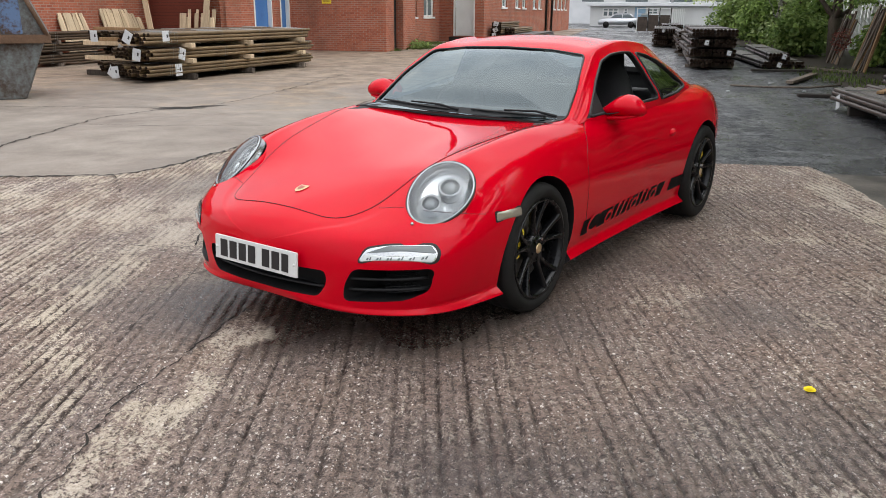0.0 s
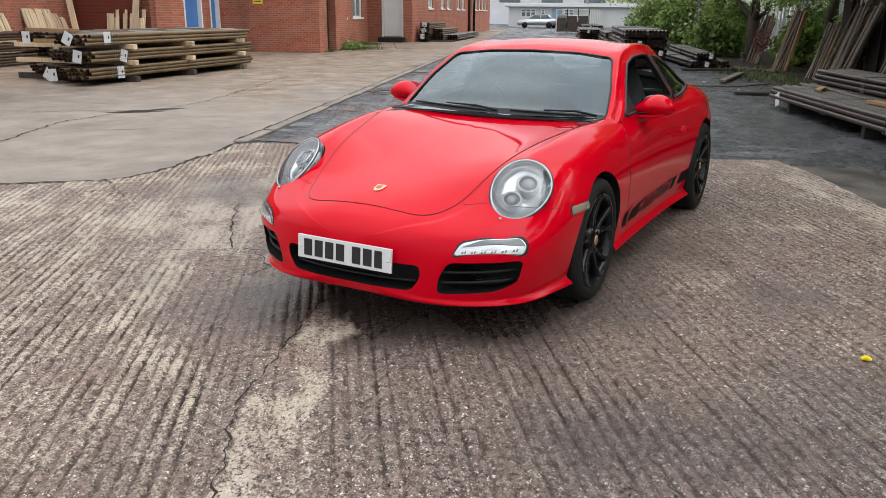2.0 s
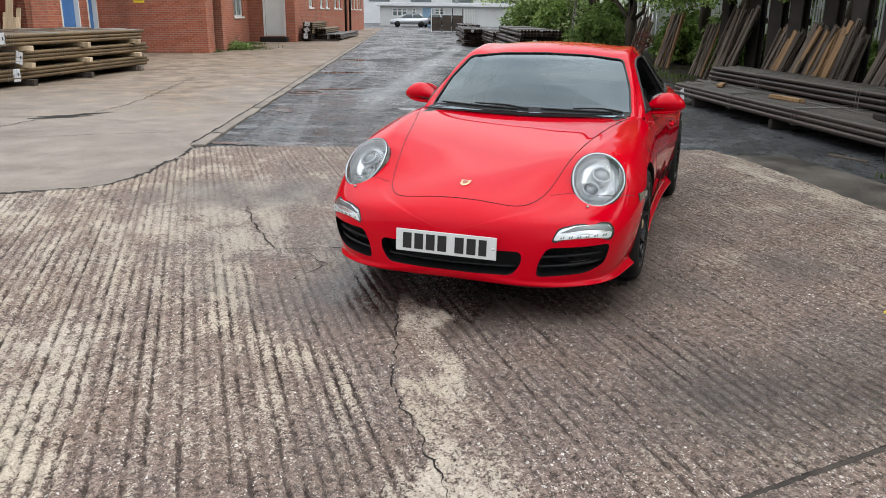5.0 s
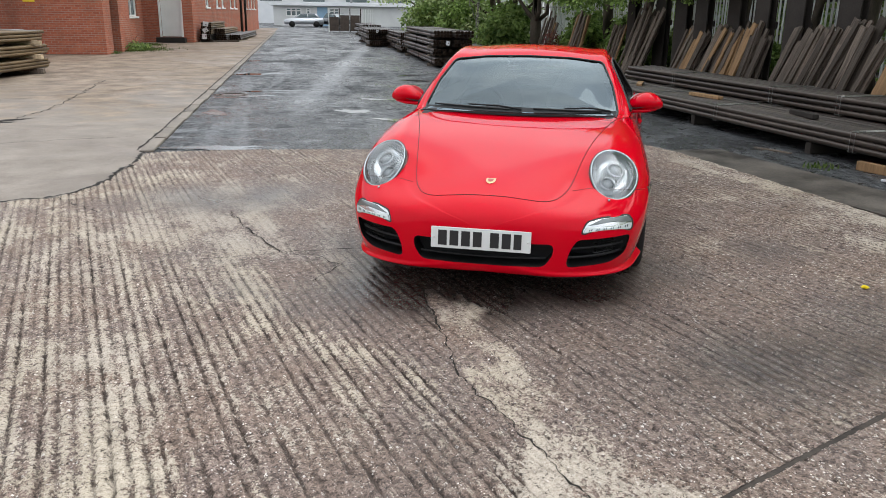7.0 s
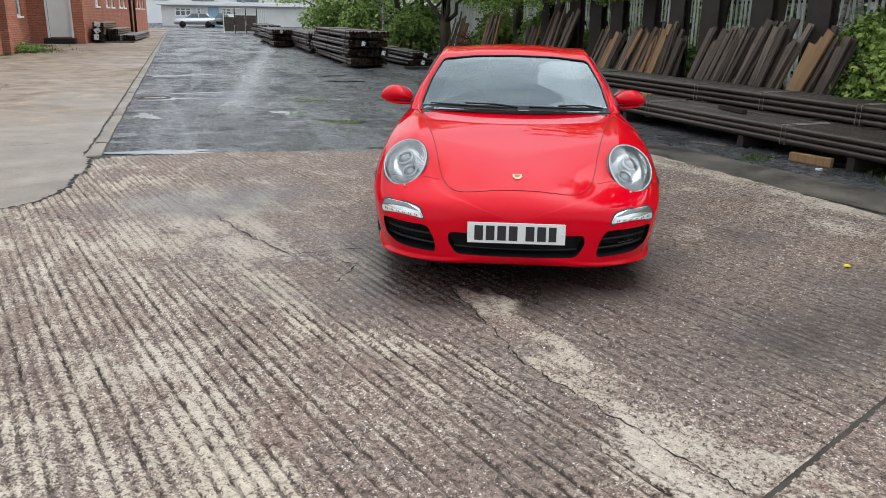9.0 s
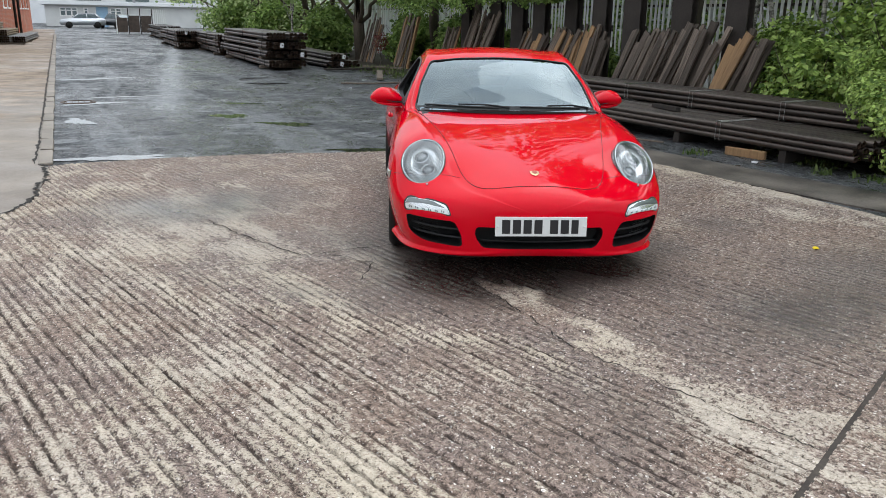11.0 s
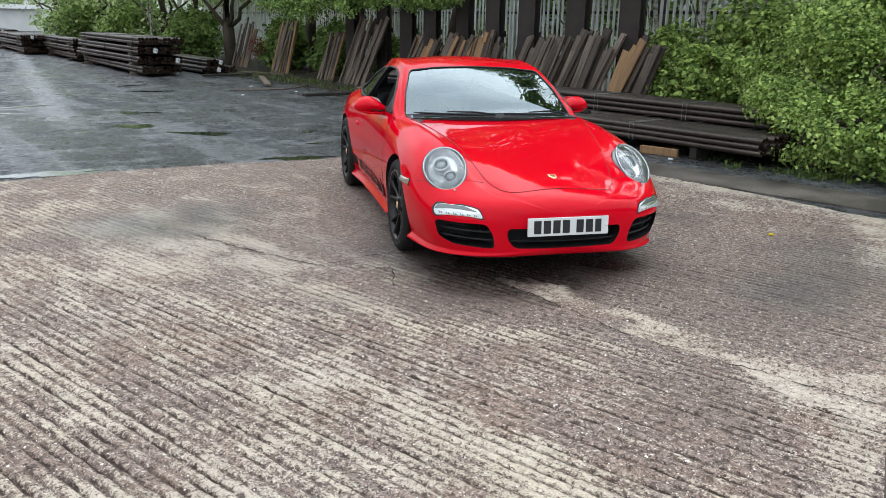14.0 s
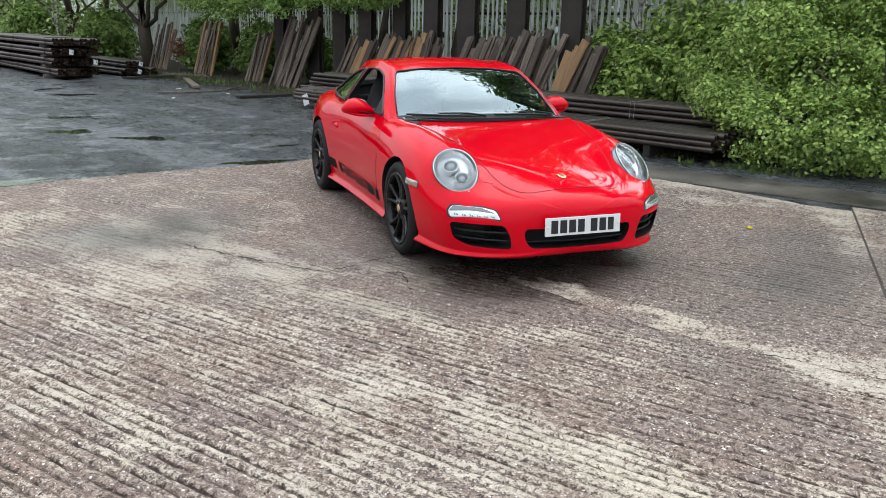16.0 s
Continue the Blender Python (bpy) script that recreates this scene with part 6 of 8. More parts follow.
        ring.append([bm.verts.new((sx * d, q * math.cos(a), q * math.sin(a))) for d, q in ((-0.06, 0.115), (-0.06, 0.19), (-0.13, 0.19), (-0.13, 0.115))])
    for a, b in zip(ring, ring[1:]):
        for i in range(4):
            bm.faces.new((a[i], a[(i + 1) % 4], b[(i + 1) % 4], b[i]))
    bm.faces.new(ring[0])
    bm.faces.new(ring[-1])
    bmesh.ops.recalc_face_normals(bm, faces=bm.faces)
    part("brake_caliper", bm, M["caliper"], wheel, "yellow brake caliper")


for sx in (-1, 1):
    make_wheel(sx, 0.10, 0.324, 0.235, 0.862, 0)
    make_wheel(sx, 2.455, 0.336, 0.295, 0.905, 0)

# cabin: seats, dash, steering wheel, mirror
for x in (-0.36, 0.36):
    seat = thing("seat", pose(x, 1.62, 0.45))
    seat.parent = car
    seat["label"] = "black leather bucket seat"
    part("seat_cushion", cube(-0.25, 0.25, -0.42, 0.08, 0.0, 0.16, 0.06), M["leather"], seat, smooth=True)
    bm = bmesh.new()
    rings = []
    for z, hw, y, th in ((0.05, 0.24, 0.06, 0.10), (0.2, 0.265, 0.10, 0.11), (0.42, 0.255, 0.17, 0.10), (0.55, 0.19, 0.215, 0.085), (0.64, 0.13, 0.245, 0.075), (0.72, 0.115, 0.262, 0.06), (0.755, 0.06, 0.268, 0.03)):
        rings.append([bm.verts.new((hw * math.copysign(abs(math.cos(a)) ** 0.7, math.cos(a)), y + th * math.sin(a), z)) for a in (2 * math.pi * k / 20 for k in range(20))])
    for a, b in zip(rings, rings[1:]):
        for i in range(20):
            bm.faces.new((a[i], a[(i + 1) % 20], b[(i + 1) % 20], b[i]))
    bm.faces.new(rings[0])
    bm.faces.new(rings[-1])
    bmesh.ops.recalc_face_normals(bm, faces=bm.faces)
    part("seat_back", bm, M["leather"], seat, smooth=True)
bm = bmesh.new()
rings = []
for y, z in ((0.68, 0.80), (0.70, 0.845), (0.80, 0.862), (0.95, 0.868), (1.05, 0.845), (1.08, 0.78), (1.05, 0.62), (0.75, 0.55)):
    rings.append([bm.verts.new((x, y + 0.02 * (x / 0.7) ** 2, z + 0.012 * math.cos(3 * x))) for x in (lerp(-0.70, 0.70, k / 12) for k in range(13))])
for a, b in zip(rings, rings[1:]):
    for i in range(12):
        bm.faces.new((a[i], a[i + 1], b[i + 1], b[i]))
bmesh.ops.recalc_face_normals(bm, faces=bm.faces)
part("dashboard", bm, M["leather"], car, "black dashboard", True)
steer = thing("steering_wheel", pose(-0.36, 1.17, 0.83, 65, 0, 0))
steer.parent = car
bm = bmesh.new()
tube(bm, [(0.18 * math.cos(a), 0.18 * math.sin(a), 0) for a in (2 * math.pi * k / 36 for k in range(37))], 0.016, 8, False)
part("wheel_grip", bm, M["leather"], steer, smooth=True)
bm = bmesh.new()
for a in (0.1, math.pi - 0.1, -math.pi / 2):
    tube(bm, [(0.04 * math.cos(a), 0.04 * math.sin(a), -0.01), (0.175 * math.cos(a), 0.175 * math.sin(a), 0)], 0.014, 6)
bmesh.ops.create_uvsphere(bm, u_segments=14, v_segments=8, radius=0.06, matrix=Matrix.Diagonal((1, 1, 0.5, 1)))
part("wheel_boss", bm, M["black_plastic"], steer, smooth=True)
bm = bmesh.new()
bmesh.ops.create_uvsphere(bm, u_segments=20, v_segments=10, radius=0.1, matrix=Matrix.Translation((0, 1.27, 1.165)) @ Matrix.Diagonal((1.15, 0.22, 0.33, 1)))
part("rear_view_mirror", bm, M["black_plastic"], car, "black interior mirror", True)
part("rear_seat", cube(-0.62, 0.62, 2.15, 2.35, 0.42, 0.92, 0.06), M["leather"], car, "black rear seat back", True)


# ---- steel, timber and clutter ----
M["rail_steel"] = surface("dark_wet_steel", (0.016, 0.013, 0.012), (0.105, 0.084, 0.070), (0.28, 0.55), 0.5, 3, 60, 0.2, (1, 0.15, 1), 0.7, spec=0.4)
M["tan_steel"] = surface("rusty_tan_pipe", (0.04, 0.026, 0.014), (0.25, 0.172, 0.092), (0.4, 0.65), 0.15, 2.5, 50, 0.15, (1, 0.2, 1), 0.5)
M["dark_rust"] = surface("dark_rusty_pipe", (0.022, 0.015, 0.010), (0.12, 0.078, 0.045), (0.45, 0.7), 0.15, 2.5, 50, 0.2, (1, 0.2, 1), 0.6)
M["rust_end"] = surface("rusty_pipe_end", (0.012, 0.008, 0.006), (0.060, 0.034, 0.020), (0.7, 0.9), 0.1, 8, 60, 0.3)
M["strap"] = plain("steel_strap", (0.30, 0.30, 0.29), 0.35, 0.8)
M["tag_white"] = surface("white_tag", (0.50, 0.52, 0.54), (0.66, 0.67, 0.68), (0.4, 0.6), 0, 8, 60, 0.0)
M["fresh_wood"] = surface("pale_timber", (0.40, 0.29, 0.18), (0.68, 0.55, 0.38), (0.6, 0.8), 0, 4, 60, 0.2, (6, 6, 0.5), 0.4)
M["grey_wood"] = surface("weathered_timber", (0.030, 0.024, 0.020), (0.20, 0.162, 0.130), (0.65, 0.85), 0, 4, 60, 0.5, (9, 9, 0.5), 1.1, stops=(0.34, 0.66))
M["orange_wood"] = surface("orange_timber", (0.13, 0.075, 0.036), (0.38, 0.24, 0.125), (0.6, 0.8), 0, 4, 60, 0.3, (8, 8, 0.6), 0.4)
M["stanchion"] = surface("dark_stanchion", (0.014, 0.012, 0.011), (0.055, 0.047, 0.041), (0.55, 0.8), 0.1, 2, 40, 0.3)
M["chalk"] = surface("chalk", (0.20, 0.20, 0.20), (0.48, 0.48, 0.46), (0.8, 0.9), 0, 30, 120, 0.0)
M["galvanised"] = surface("galvanised_pale", (0.60, 0.62, 0.61), (0.80, 0.82, 0.80), (0.45, 0.65), 0.0, 2, 40, 0.1, vary=0.2)
M["skip_paint"] = surface("worn_blue_skip", (0.060, 0.042, 0.032), (0.15, 0.165, 0.165), (0.5, 0.75), 0.1, 1.6, 14, 0.4, stops=(0.40, 0.58))
M["skip_rust"] = surface("skip_rust", (0.07, 0.04, 0.025), (0.18, 0.11, 0.07), (0.6, 0.85), 0.1, 3, 40, 0.3)


def pipe_mesh(r, length, n, mat, wall=0.3):
    """One open-ended pipe along y, with a hollow end."""
    bm = bmesh.new()
    prof = [(length - 0.05, r * (1 - wall)), (length, r * (1 - wall)), (length, r), (0, r), (0, r * (1 - wall)), (0.05, r * (1 - wall))]
    loops = [[bm.verts.new((q * math.cos(a), y, q * math.sin(a))) for a in (2 * math.pi * k / n for k in range(n))] for y, q in prof]
    for a, b in zip(loops, loops[1:]):
        for i in range(n):
            bm.faces.new((a[i], a[(i + 1) % n], b[(i + 1) % n], b[i]))
    bm.faces.new(loops[0][::-1])
    bm.faces.new(loops[-1])
    bmesh.ops.recalc_face_normals(bm, faces=bm.faces)
    for f in bm.faces:
        f.smooth = len(f.verts) == 4
        f.material_index = 1 if all(v.co.y < 0.06 for v in f.verts) or all(v.co.y > length - 0.06 for v in f.verts) else 0
    me = bpy.data.meshes.new("pipe")
    bm.to_mesh(me)
    bm.free()
    me.set_sharp_from_angle(angle=radians(50))
    me.materials.append(mat)
    me.materials.append(M["rust_end"])
    return me


def bundle(m, cols, rows, r, length, mat, seed, label, group, straps=(0.15, 0.5, 0.85), tag=None, ragged=0.12, dark_straps=False, ts=1.0):
    """A strapped bundle of pipes: each pipe a part."""
    rng = random.Random(seed)
    b = thing("pipe_bundle", m, label, "pipe bundle", group)
    me = pipe_mesh(r, length, 12, mat)
    for i in range(cols):
        for j in range(rows):
            o = new("pipe", me)
            o.parent = b
            o.matrix_basis = pose((i - (cols - 1) / 2) * 2.03 * r + rng.uniform(-0.1, 0.1) * r, rng.uniform(-ragged, ragged), r + j * 2.03 * r, rng.uniform(-0.12, 0.12), rng.uniform(0, 360), rng.uniform(-0.12, 0.12))
    w, h = cols * 2.03 * r / 2 + 0.004, rows * 2.03 * r + 0.004
    for s in straps:
        y = s * length
        bm = bmesh.new()
        for dy in (0.0, 0.07):
            tube(bm, [(-w, y + dy, 0.0), (-w, y + dy, h), (w, y + dy + 0.02, h), (w, y + dy, 0.0), (-w, y + dy, -0.004)], 0.006, 5)
        part("strap", bm, M["stanchion"] if dark_straps else M["strap"], b, "thin binding wire")
    for tx, tz, turn, ty in tag or ():
        t = part("tag", cube(-0.11 * ts, 0.11 * ts, -0.004, 0.004, -0.13 * ts, 0.13 * ts, 0.003), M["tag_white"], b, "white paper tag")
        t.matrix_basis = pose(tx, ty, tz, 0, turn, 0) if ty < 0.5 else pose(tx, ty, tz, 0, turn, 90)
        part("tag_mark", cube(0.02 * ts, 0.06 * ts, -0.006, -0.003, -0.02 * ts, 0.05 * ts), M["sign_dark"], t, "dark print")
    return b


def beam(m, x0, x1, y0, y1, z0, z1, mat, label, name="timber_bearer", group=""):
    ob = part(name, cube(x0, x1, y0, y1, z0, z1, 0.008), mat)
    ob.matrix_basis = m
    return tagged(ob, label, "timber", group)


# tan pipe pile before the works
PILE = pose(-8.45, 17.75, 0, 0, 0, -22.5)


def on(m, x, y, z=0.0, rz=0.0):
    return m @ pose(x, y, z, 0, 0, rz)


TAGS = {(0, 0): [(0.0, 0.05, 10, -0.14)], (0, 1): [(0.1, 0.02, 35, -0.14)], (0, 2): [(-0.1, 0.05, -5, -0.14)], (1, 1): [(0.0, 0.12, 35, -0.14)], (1, 3): [(0.05, 0.12, 12, -0.14), (0.33, 0.10, 15, 0.9)], (2, 0): [(-0.1, 0.1, 0, -0.14)], (2, 3): [(-0.05, 0.14, 30, -0.14), (0.33, 0.14, 0, 0.55)], (0, 3): [(0.33, 0.1, 0, 0.9)]}
for tier in range(3):
    z = 0.12 + 0.325 * tier
    for col in range(4):
        off = (0.35, 0.1, -0.15, -0.45)[col] + ((0.0, 0.15, 0.05)[tier] if col == 3 else 0.22 * math.sin(5.1 * col + 2.3 * tier))
        if tier == 2 and col == 1:
            continue
        bundle(on(PILE, 0.35 + 0.72 * col, off + 0.25 * (3 - col), z, 0.4 * (tier - 1)), 9, 3, 0.0365, 6.2, M["tan_steel"] if col == 3 else M["dark_rust"], 200 + 10 * tier + col, "strapped bundle of rusty tan steel pipes" if col == 3 else "strapped bundle of dark rusty steel pipes", "tan pipe pile", (0.1, 0.13, 0.38, 0.62, 0.93, 0.96), TAGS.get((tier, col)), ts=0.95)
    for y in (0.8, 2.9, 5.2):
        beam(PILE, -0.1, 3.0, y - 0.06, y + 0.06, z - (0.098 if tier else 0.12), z - 0.002, M["fresh_wood"] if tier else M["grey_wood"], "timber bearer under pipes", group="timber bearers")
beam(on(PILE, 0.5, 0.6, 1.02, -14), -0.06, 1.6, -0.05, 0.07, 0.0, 0.06, M["orange_wood"], "orange plank lying on the pipes", "plank")
beam(on(PILE, 1.15, 0.4, 0.78, 10), -0.35, 0.35, 0.0, 0.15, 0.0, 0.08, M["orange_wood"], "orange timber offcut on the pipes", "plank")

# dark pipes behind the skip, before the planks
BACK = BLD @ pose(-5.65, -11.4, 0)
for tier in range(3):
    bundle(on(BACK, 0.0, 0.12 * tier - 0.1, 0.08 + 0.29 * tier), 8, 3, 0.036, 4.4, M["dark_rust"], 230 + tier, "strapped bundle of dark rusty steel pipes", "dark pipes behind the skip", (0.12, 0.5, 0.9))
    for y in (0.7, 3.5):
        beam(BACK, -0.35, 0.35, y, y + 0.1, 0.29 * tier + 0.003 if tier else -0.006, 0.29 * tier + 0.078, M["grey_wood"], "timber bearer under pipes", group="timber bearers")

# small pile by the long wall
SMALL = BLD @ pose(1.35, 12.7, 0)
for k, (x, y, z, ln) in enumerate(((0.0, 0.0, 0.08, 6.0), (0.7, 0.8, 0.08, 7.5), (1.25, 2.0, 0.06, 9.0), (0.05, 0.1, 0.38, 5.5), (0.6, 1.0, 0.38, 5.5), (0.1, 0.0, 0.68, 5.0))):
    bundle(on(SMALL, x, y, z), 6, 3, 0.045, ln, M["tan_steel"] if k > 2 else M["rail_steel"], 260 + k, "strapped bundle of dark steel pipes by the wall", "pipes by the wall", (0.1, 0.9), [(0.0, 0.2, 20 * k, -0.14)] if k in (0, 3, 5) else None)
for y in (0.6, 4.6):
    beam(SMALL, -0.3, 1.6, y, y + 0.1, 0.0, 0.075, M["grey_wood"], "timber bearer under pipes", group="timber bearers")

# long black tubes beside the slab
LOWER = pose(5.02, 3.95, 0, 0, 0, -10.2)
bundle(on(LOWER, 0.0, 0.0, 0.115, 0.0), 10, 3, 0.036, 8.7, M["rail_steel"], 300, "long bundle of wet black steel tubes on timber", "black tubes by the fence", (0.21, 0.52, 0.74, 0.92), [(-0.375, 0.02, 20, 8.3)], 0.06, ts=0.8)
UPPER = pose(5.62, 3.2, 0, 0, 0, -10.2)
bundle(on(UPPER, 0.10, 0.0, 0.075), 10, 3, 0.040, 10.2, M["rail_steel"], 301, "long bundle of wet black steel tubes on timber", "black tubes by the fence", (0.2, 0.5, 0.8))
bundle(on(UPPER, 0.22, 0.1, 0.332), 9, 3, 0.038, 10.0, M["rail_steel"], 302, "long bundle of wet black steel tubes on timber", "black tubes by the fence", (0.22, 0.38, 0.52, 0.8))
for y in (0.9, 2.6, 5.2, 7.9):
    beam(UPPER, -0.35, 0.6, y + 0.5, y + 0.6, -0.03, 0.073, M["stanchion"], "dark timber bearer under the tubes", group="timber bearers")
    beam(UPPER, -0.2, 0.62, y + 0.3, y + 0.38, 0.321, 0.331, M["stanchion"], "thin dark lath between two tube bundles", "lath", "timber bearers")
    beam(LOWER, -0.33, 0.45, y - 0.05, y + 0.05, -0.03, 0.113, M["stanchion"], "dark timber bearer under the tubes", group="timber bearers")
beam(on(LOWER, -0.42, 1.35, -0.03, 100), -0.26, 0.26, -0.03, 0.03, 0.0, 0.10, M["orange_wood"], "orange timber offcut on the asphalt", "offcut")
beam(on(LOWER, 0.05, 5.6, 0.336, 96), -0.42, 0.3, -0.05, 0.05, 0.0, 0.05, M["orange_wood"], "orange plank on the black tubes", "plank")
beam(on(LOWER, 0.0, 3.1, 0.336, 80), -0.2, 0.4, -0.04, 0.04, 0.0, 0.06, M["stanchion"], "dark steel offcut on the tubes", "offcut")
beam(on(LOWER, 0.1, 7.8, 0.336, 60), -0.3, 0.3, -0.05, 0.05, 0.0, 0.04, M["orange_wood"], "orange plank on the black tubes", "plank")

# black stacks along the road
for s, (x, y, ln, tiers, cols) in enumerate(((6.75, 21.9, 8.0, 4, 2), (9.55, 36.5, 8.0, 3, 2), (8.85, 30.3, 6.0, 3, 1), (13.6, 50, 9.0, 3, 2))):
    base = pose(x, y, 0, 0, 0, -14.5)
    for t in range(tiers):
        for c in range(cols):
            bundle(on(base, 0.30 + c * 0.60, 0.14 * ((t * 7 + c * 3) % 4) - 0.25, 0.065 + 0.262 * t, 0.5 * ((t * 2 + c) % 3 - 1)), 6, 2, 0.0475, ln, M["rail_steel"], 320 + 20 * s + 4 * t + c, "stacked bundle of black steel tubes", "black stacks along the road", (0.08, 0.5, 0.92), [(0.1, 0.1, 10, -0.3)] if (t + c) % 3 == 2 else None, 0.16, True, 0.5)
        for yy in (0.8, ln - 1.0):
            beam(base, -0.06, 0.60 * cols + 0.04, yy, yy + 0.10, -0.03 if t == 0 else 0.262 * t - 0.003, 0.262 * t + 0.063, M["grey_wood"], "timber bearer in a stack", group="timber bearers")
SIDE = pose(8.75, 21.9, 0, 0, 0, -14.5)
for k, (x, z) in enumerate(((0.2, 0.02), (0.75, 0.02), (0.35, 0.23))):
    bundle(on(SIDE, x + 0.1, 0.1 * k, z, 3 - 2 * k), 6, 2, 0.045, 7.0, M["rail_steel"], 420 + k, "low bundle of black steel tubes", "black stacks along the road", (0.06, 0.5), [(0.1, 0.1, 15, -0.3)] if k != 1 else None, 0.15, True, 0.5)

# ---- fence line: dark stanchions, leaning boards, palisade ----
FENCE = pose(7.75, 7.5, 0, 0, 0, -15.5)
stanch = None
S_AT = [-0.17, 1.24, 2.40, 3.57, 4.75, 5.80, 7.0, 8.3, 9.7]
for k, s in enumerate(S_AT):
    if stanch is None:
        stanch = thing("stanchion", on(FENCE, 0.0, s, 0.0, 100), "tall dark steel stanchion with chalk marks", "stanchion", "stanchions along the fence")
        part("flange", cube(-0.20, 0.20, -0.015, 0.015, -0.05, 3.4, 0.004), M["stanchion"], stanch)
        part("flange", cube(-0.20, 0.20, 0.125, 0.155, -0.05, 3.4, 0.004), M["stanchion"], stanch)
        part("web", cube(-0.012, 0.012, 0.015, 0.125, -0.05, 3.4), M["stanchion"], stanch)
        part("shelf_plate", cube(-0.215, 0.215, -0.05, -0.0155, 1.34, 1.46, 0.004), M["stanchion"], stanch, "dark cross plate")
    else:
        copy_thing(stanch, on(FENCE, 0.10 * math.sin(k * 2.1), s, 0.0, 100 + 5 * math.sin(k * 1.3)))


def chalk_text(text, m):
    cu = bpy.data.curves.new("chalk_number", "FONT")
    cu.body, cu.size, cu.extrude, cu.align_x = text, 0.34, 0.001, "CENTER"
    ob = new("chalk_number", cu)
    me = bpy.data.meshes.new_from_object(ob.evaluated_get(bpy.context.evaluated_depsgraph_get()))
    bpy.data.objects.remove(ob)
    me.materials.append(M["chalk"])
    o = new("chalk_number", me)
    o.matrix_basis = m
    return tagged(o, "faint chalk number on a dark stanchion", "chalk mark", "chalk numbers")


chalk_text("22", on(FENCE, 0.10 * math.sin(2.1), 1.24, 0, 100 + 5 * math.sin(1.3)) @ pose(0, -0.0175, 1.56, 90, 0, 0))
chalk_text("2", on(FENCE, 0.0, -0.17, 0, 100) @ pose(-0.09, -0.0175, 1.56, 90, 0, 0))
mark = part("chalk_number", cube(0.03, 0.06, -0.019, -0.016, 1.56, 1.80), M["chalk"])
mark.matrix_basis = on(FENCE, 0.0, -0.17, 0, 100)
tagged(mark, "faint chalk stroke on a dark stanchion", "chalk mark", "chalk numbers")

board_meshes = {}
rng = random.Random(11)


def board(m, kind, length, w, label):
    """A sawn plank standing on its end; a few shared shapes."""
    key = (kind, round(length * 8) / 8, round(w * 50) / 50)
    if key not in board_meshes:
        bm = cube(-key[2] / 2, key[2] / 2, -0.018, 0.018, 0, key[1], 0.004)
        r2 = random.Random(len(board_meshes))
        for v in bm.verts:
            v.co.x += r2.uniform(-0.007, 0.007) + 0.012 * math.sin(v.co.z * 2)
            v.co.y += r2.uniform(-0.003, 0.003)
            v.co.z += (0.06 * r2.uniform(-1, 1) * v.co.x / key[2] if v.co.z > 0.5 else 0.0) + r2.uniform(-0.012, 0.012)
        me = bpy.data.meshes.new("plank")
        bm.to_mesh(me)
        bm.free()
        me.materials.append(M[kind])
        board_meshes[key] = me
    o = new("plank", board_meshes[key])
    o.matrix_basis = m
    tagged(o, label, "plank", "planks leaning along the fence")


GREY, ORANGE = "weathered grey-brown plank leaning along the fence", "fresh orange-brown plank leaning along the fence"
# clusters: start and end along the fence, lean towards the far end, share of orange boards
for s0, s1, n, lean, orange, tall in ((-0.62, 0.05, 8, 16, 0.3, 1.25), (0.45, 1.35, 13, 17, 0.0, 1.30), (1.40, 2.75, 16, 20, 0.0, 1.25), (3.30, 3.75, 6, 8, 0.0, 1.2), (3.80, 4.45, 8, 13, 0.8, 1.2), (4.7, 5.6, 9, 22, 0.35, 1.25), (5.8, 6.9, 9, 24, 0.15, 1.35), (8.3, 9.6, 10, 20, 0.0, 1.55), (10.4, 11.2, 5, 14, 0.6, 1.2), (13.5, 14.6, 7, 10, 0.2, 1.4), (17, 18.2, 6, 14, 0.1, 1.4), (23, 25, 7, 10, 0.0, 1.5), (27, 29, 7, 10, 0.0, 1.5)):
    for k in range(int(n * 2.1)):
        s = lerp(s0, s1, k / (int(n * 2.1) - 1)) + rng.uniform(-0.025, 0.025)
        kind = "orange_wood" if (rng.random() < orange if s0 > 0 else s > s1 - 0.26) else "grey_wood"
        ln = 1.12 * tall * rng.uniform(0.84, 1.10) * (0.85 if rng.random() < 0.12 else 1.0)
        back = rng.uniform(9, 14)
        x = -0.16 - ln * math.sin(radians(back)) - 0.028 * (k % 4)
        board(on(FENCE, x, s, -0.01) @ pose(0, 0, 0, 0, 0, 90 + rng.uniform(-8, 8)) @ pose(0, 0, 0, back, -lean + rng.uniform(-4.5, 4.5) + (rng.uniform(-9, 9) if rng.random() < 0.15 else 0.0), 0), kind, ln, rng.choice((0.07, 0.085, 0.10, 0.12, 0.15)), ORANGE if kind == "orange_wood" else GREY)
# planks lying at the fence foot
for x, y, yaw, ln, wide, mat in ((8.3, 18.3, 56, 3.0, 0.16, "grey_wood"), (10.2, 20.9, 110, 1.5, 0.14, "grey_wood"), (8.8, 20.7, -5, 1.5, 0.20, "stanchion"), (7.2, 14.45, -13, 1.3, 0.20, "stanchion"), (6.9, 10.4, 60, 0.8, 0.14, "orange_wood"), (7.05, 10.0, 30, 0.7, 0.14, "orange_wood"), (7.6, 13.2, 100, 1.2, 0.14, "grey_wood"), (4.9, 6.85, 100, 0.5, 0.05, "grey_wood")):
    beam(pose(x, y, -0.03 if x < 7.3 else 0.0, 0, 0, yaw), -ln / 2, ln / 2, -wide / 2, wide / 2, 0.0, 0.06 if wide > 0.1 else 0.02, M[mat], "plank lying on the ground by the fence", "plank")
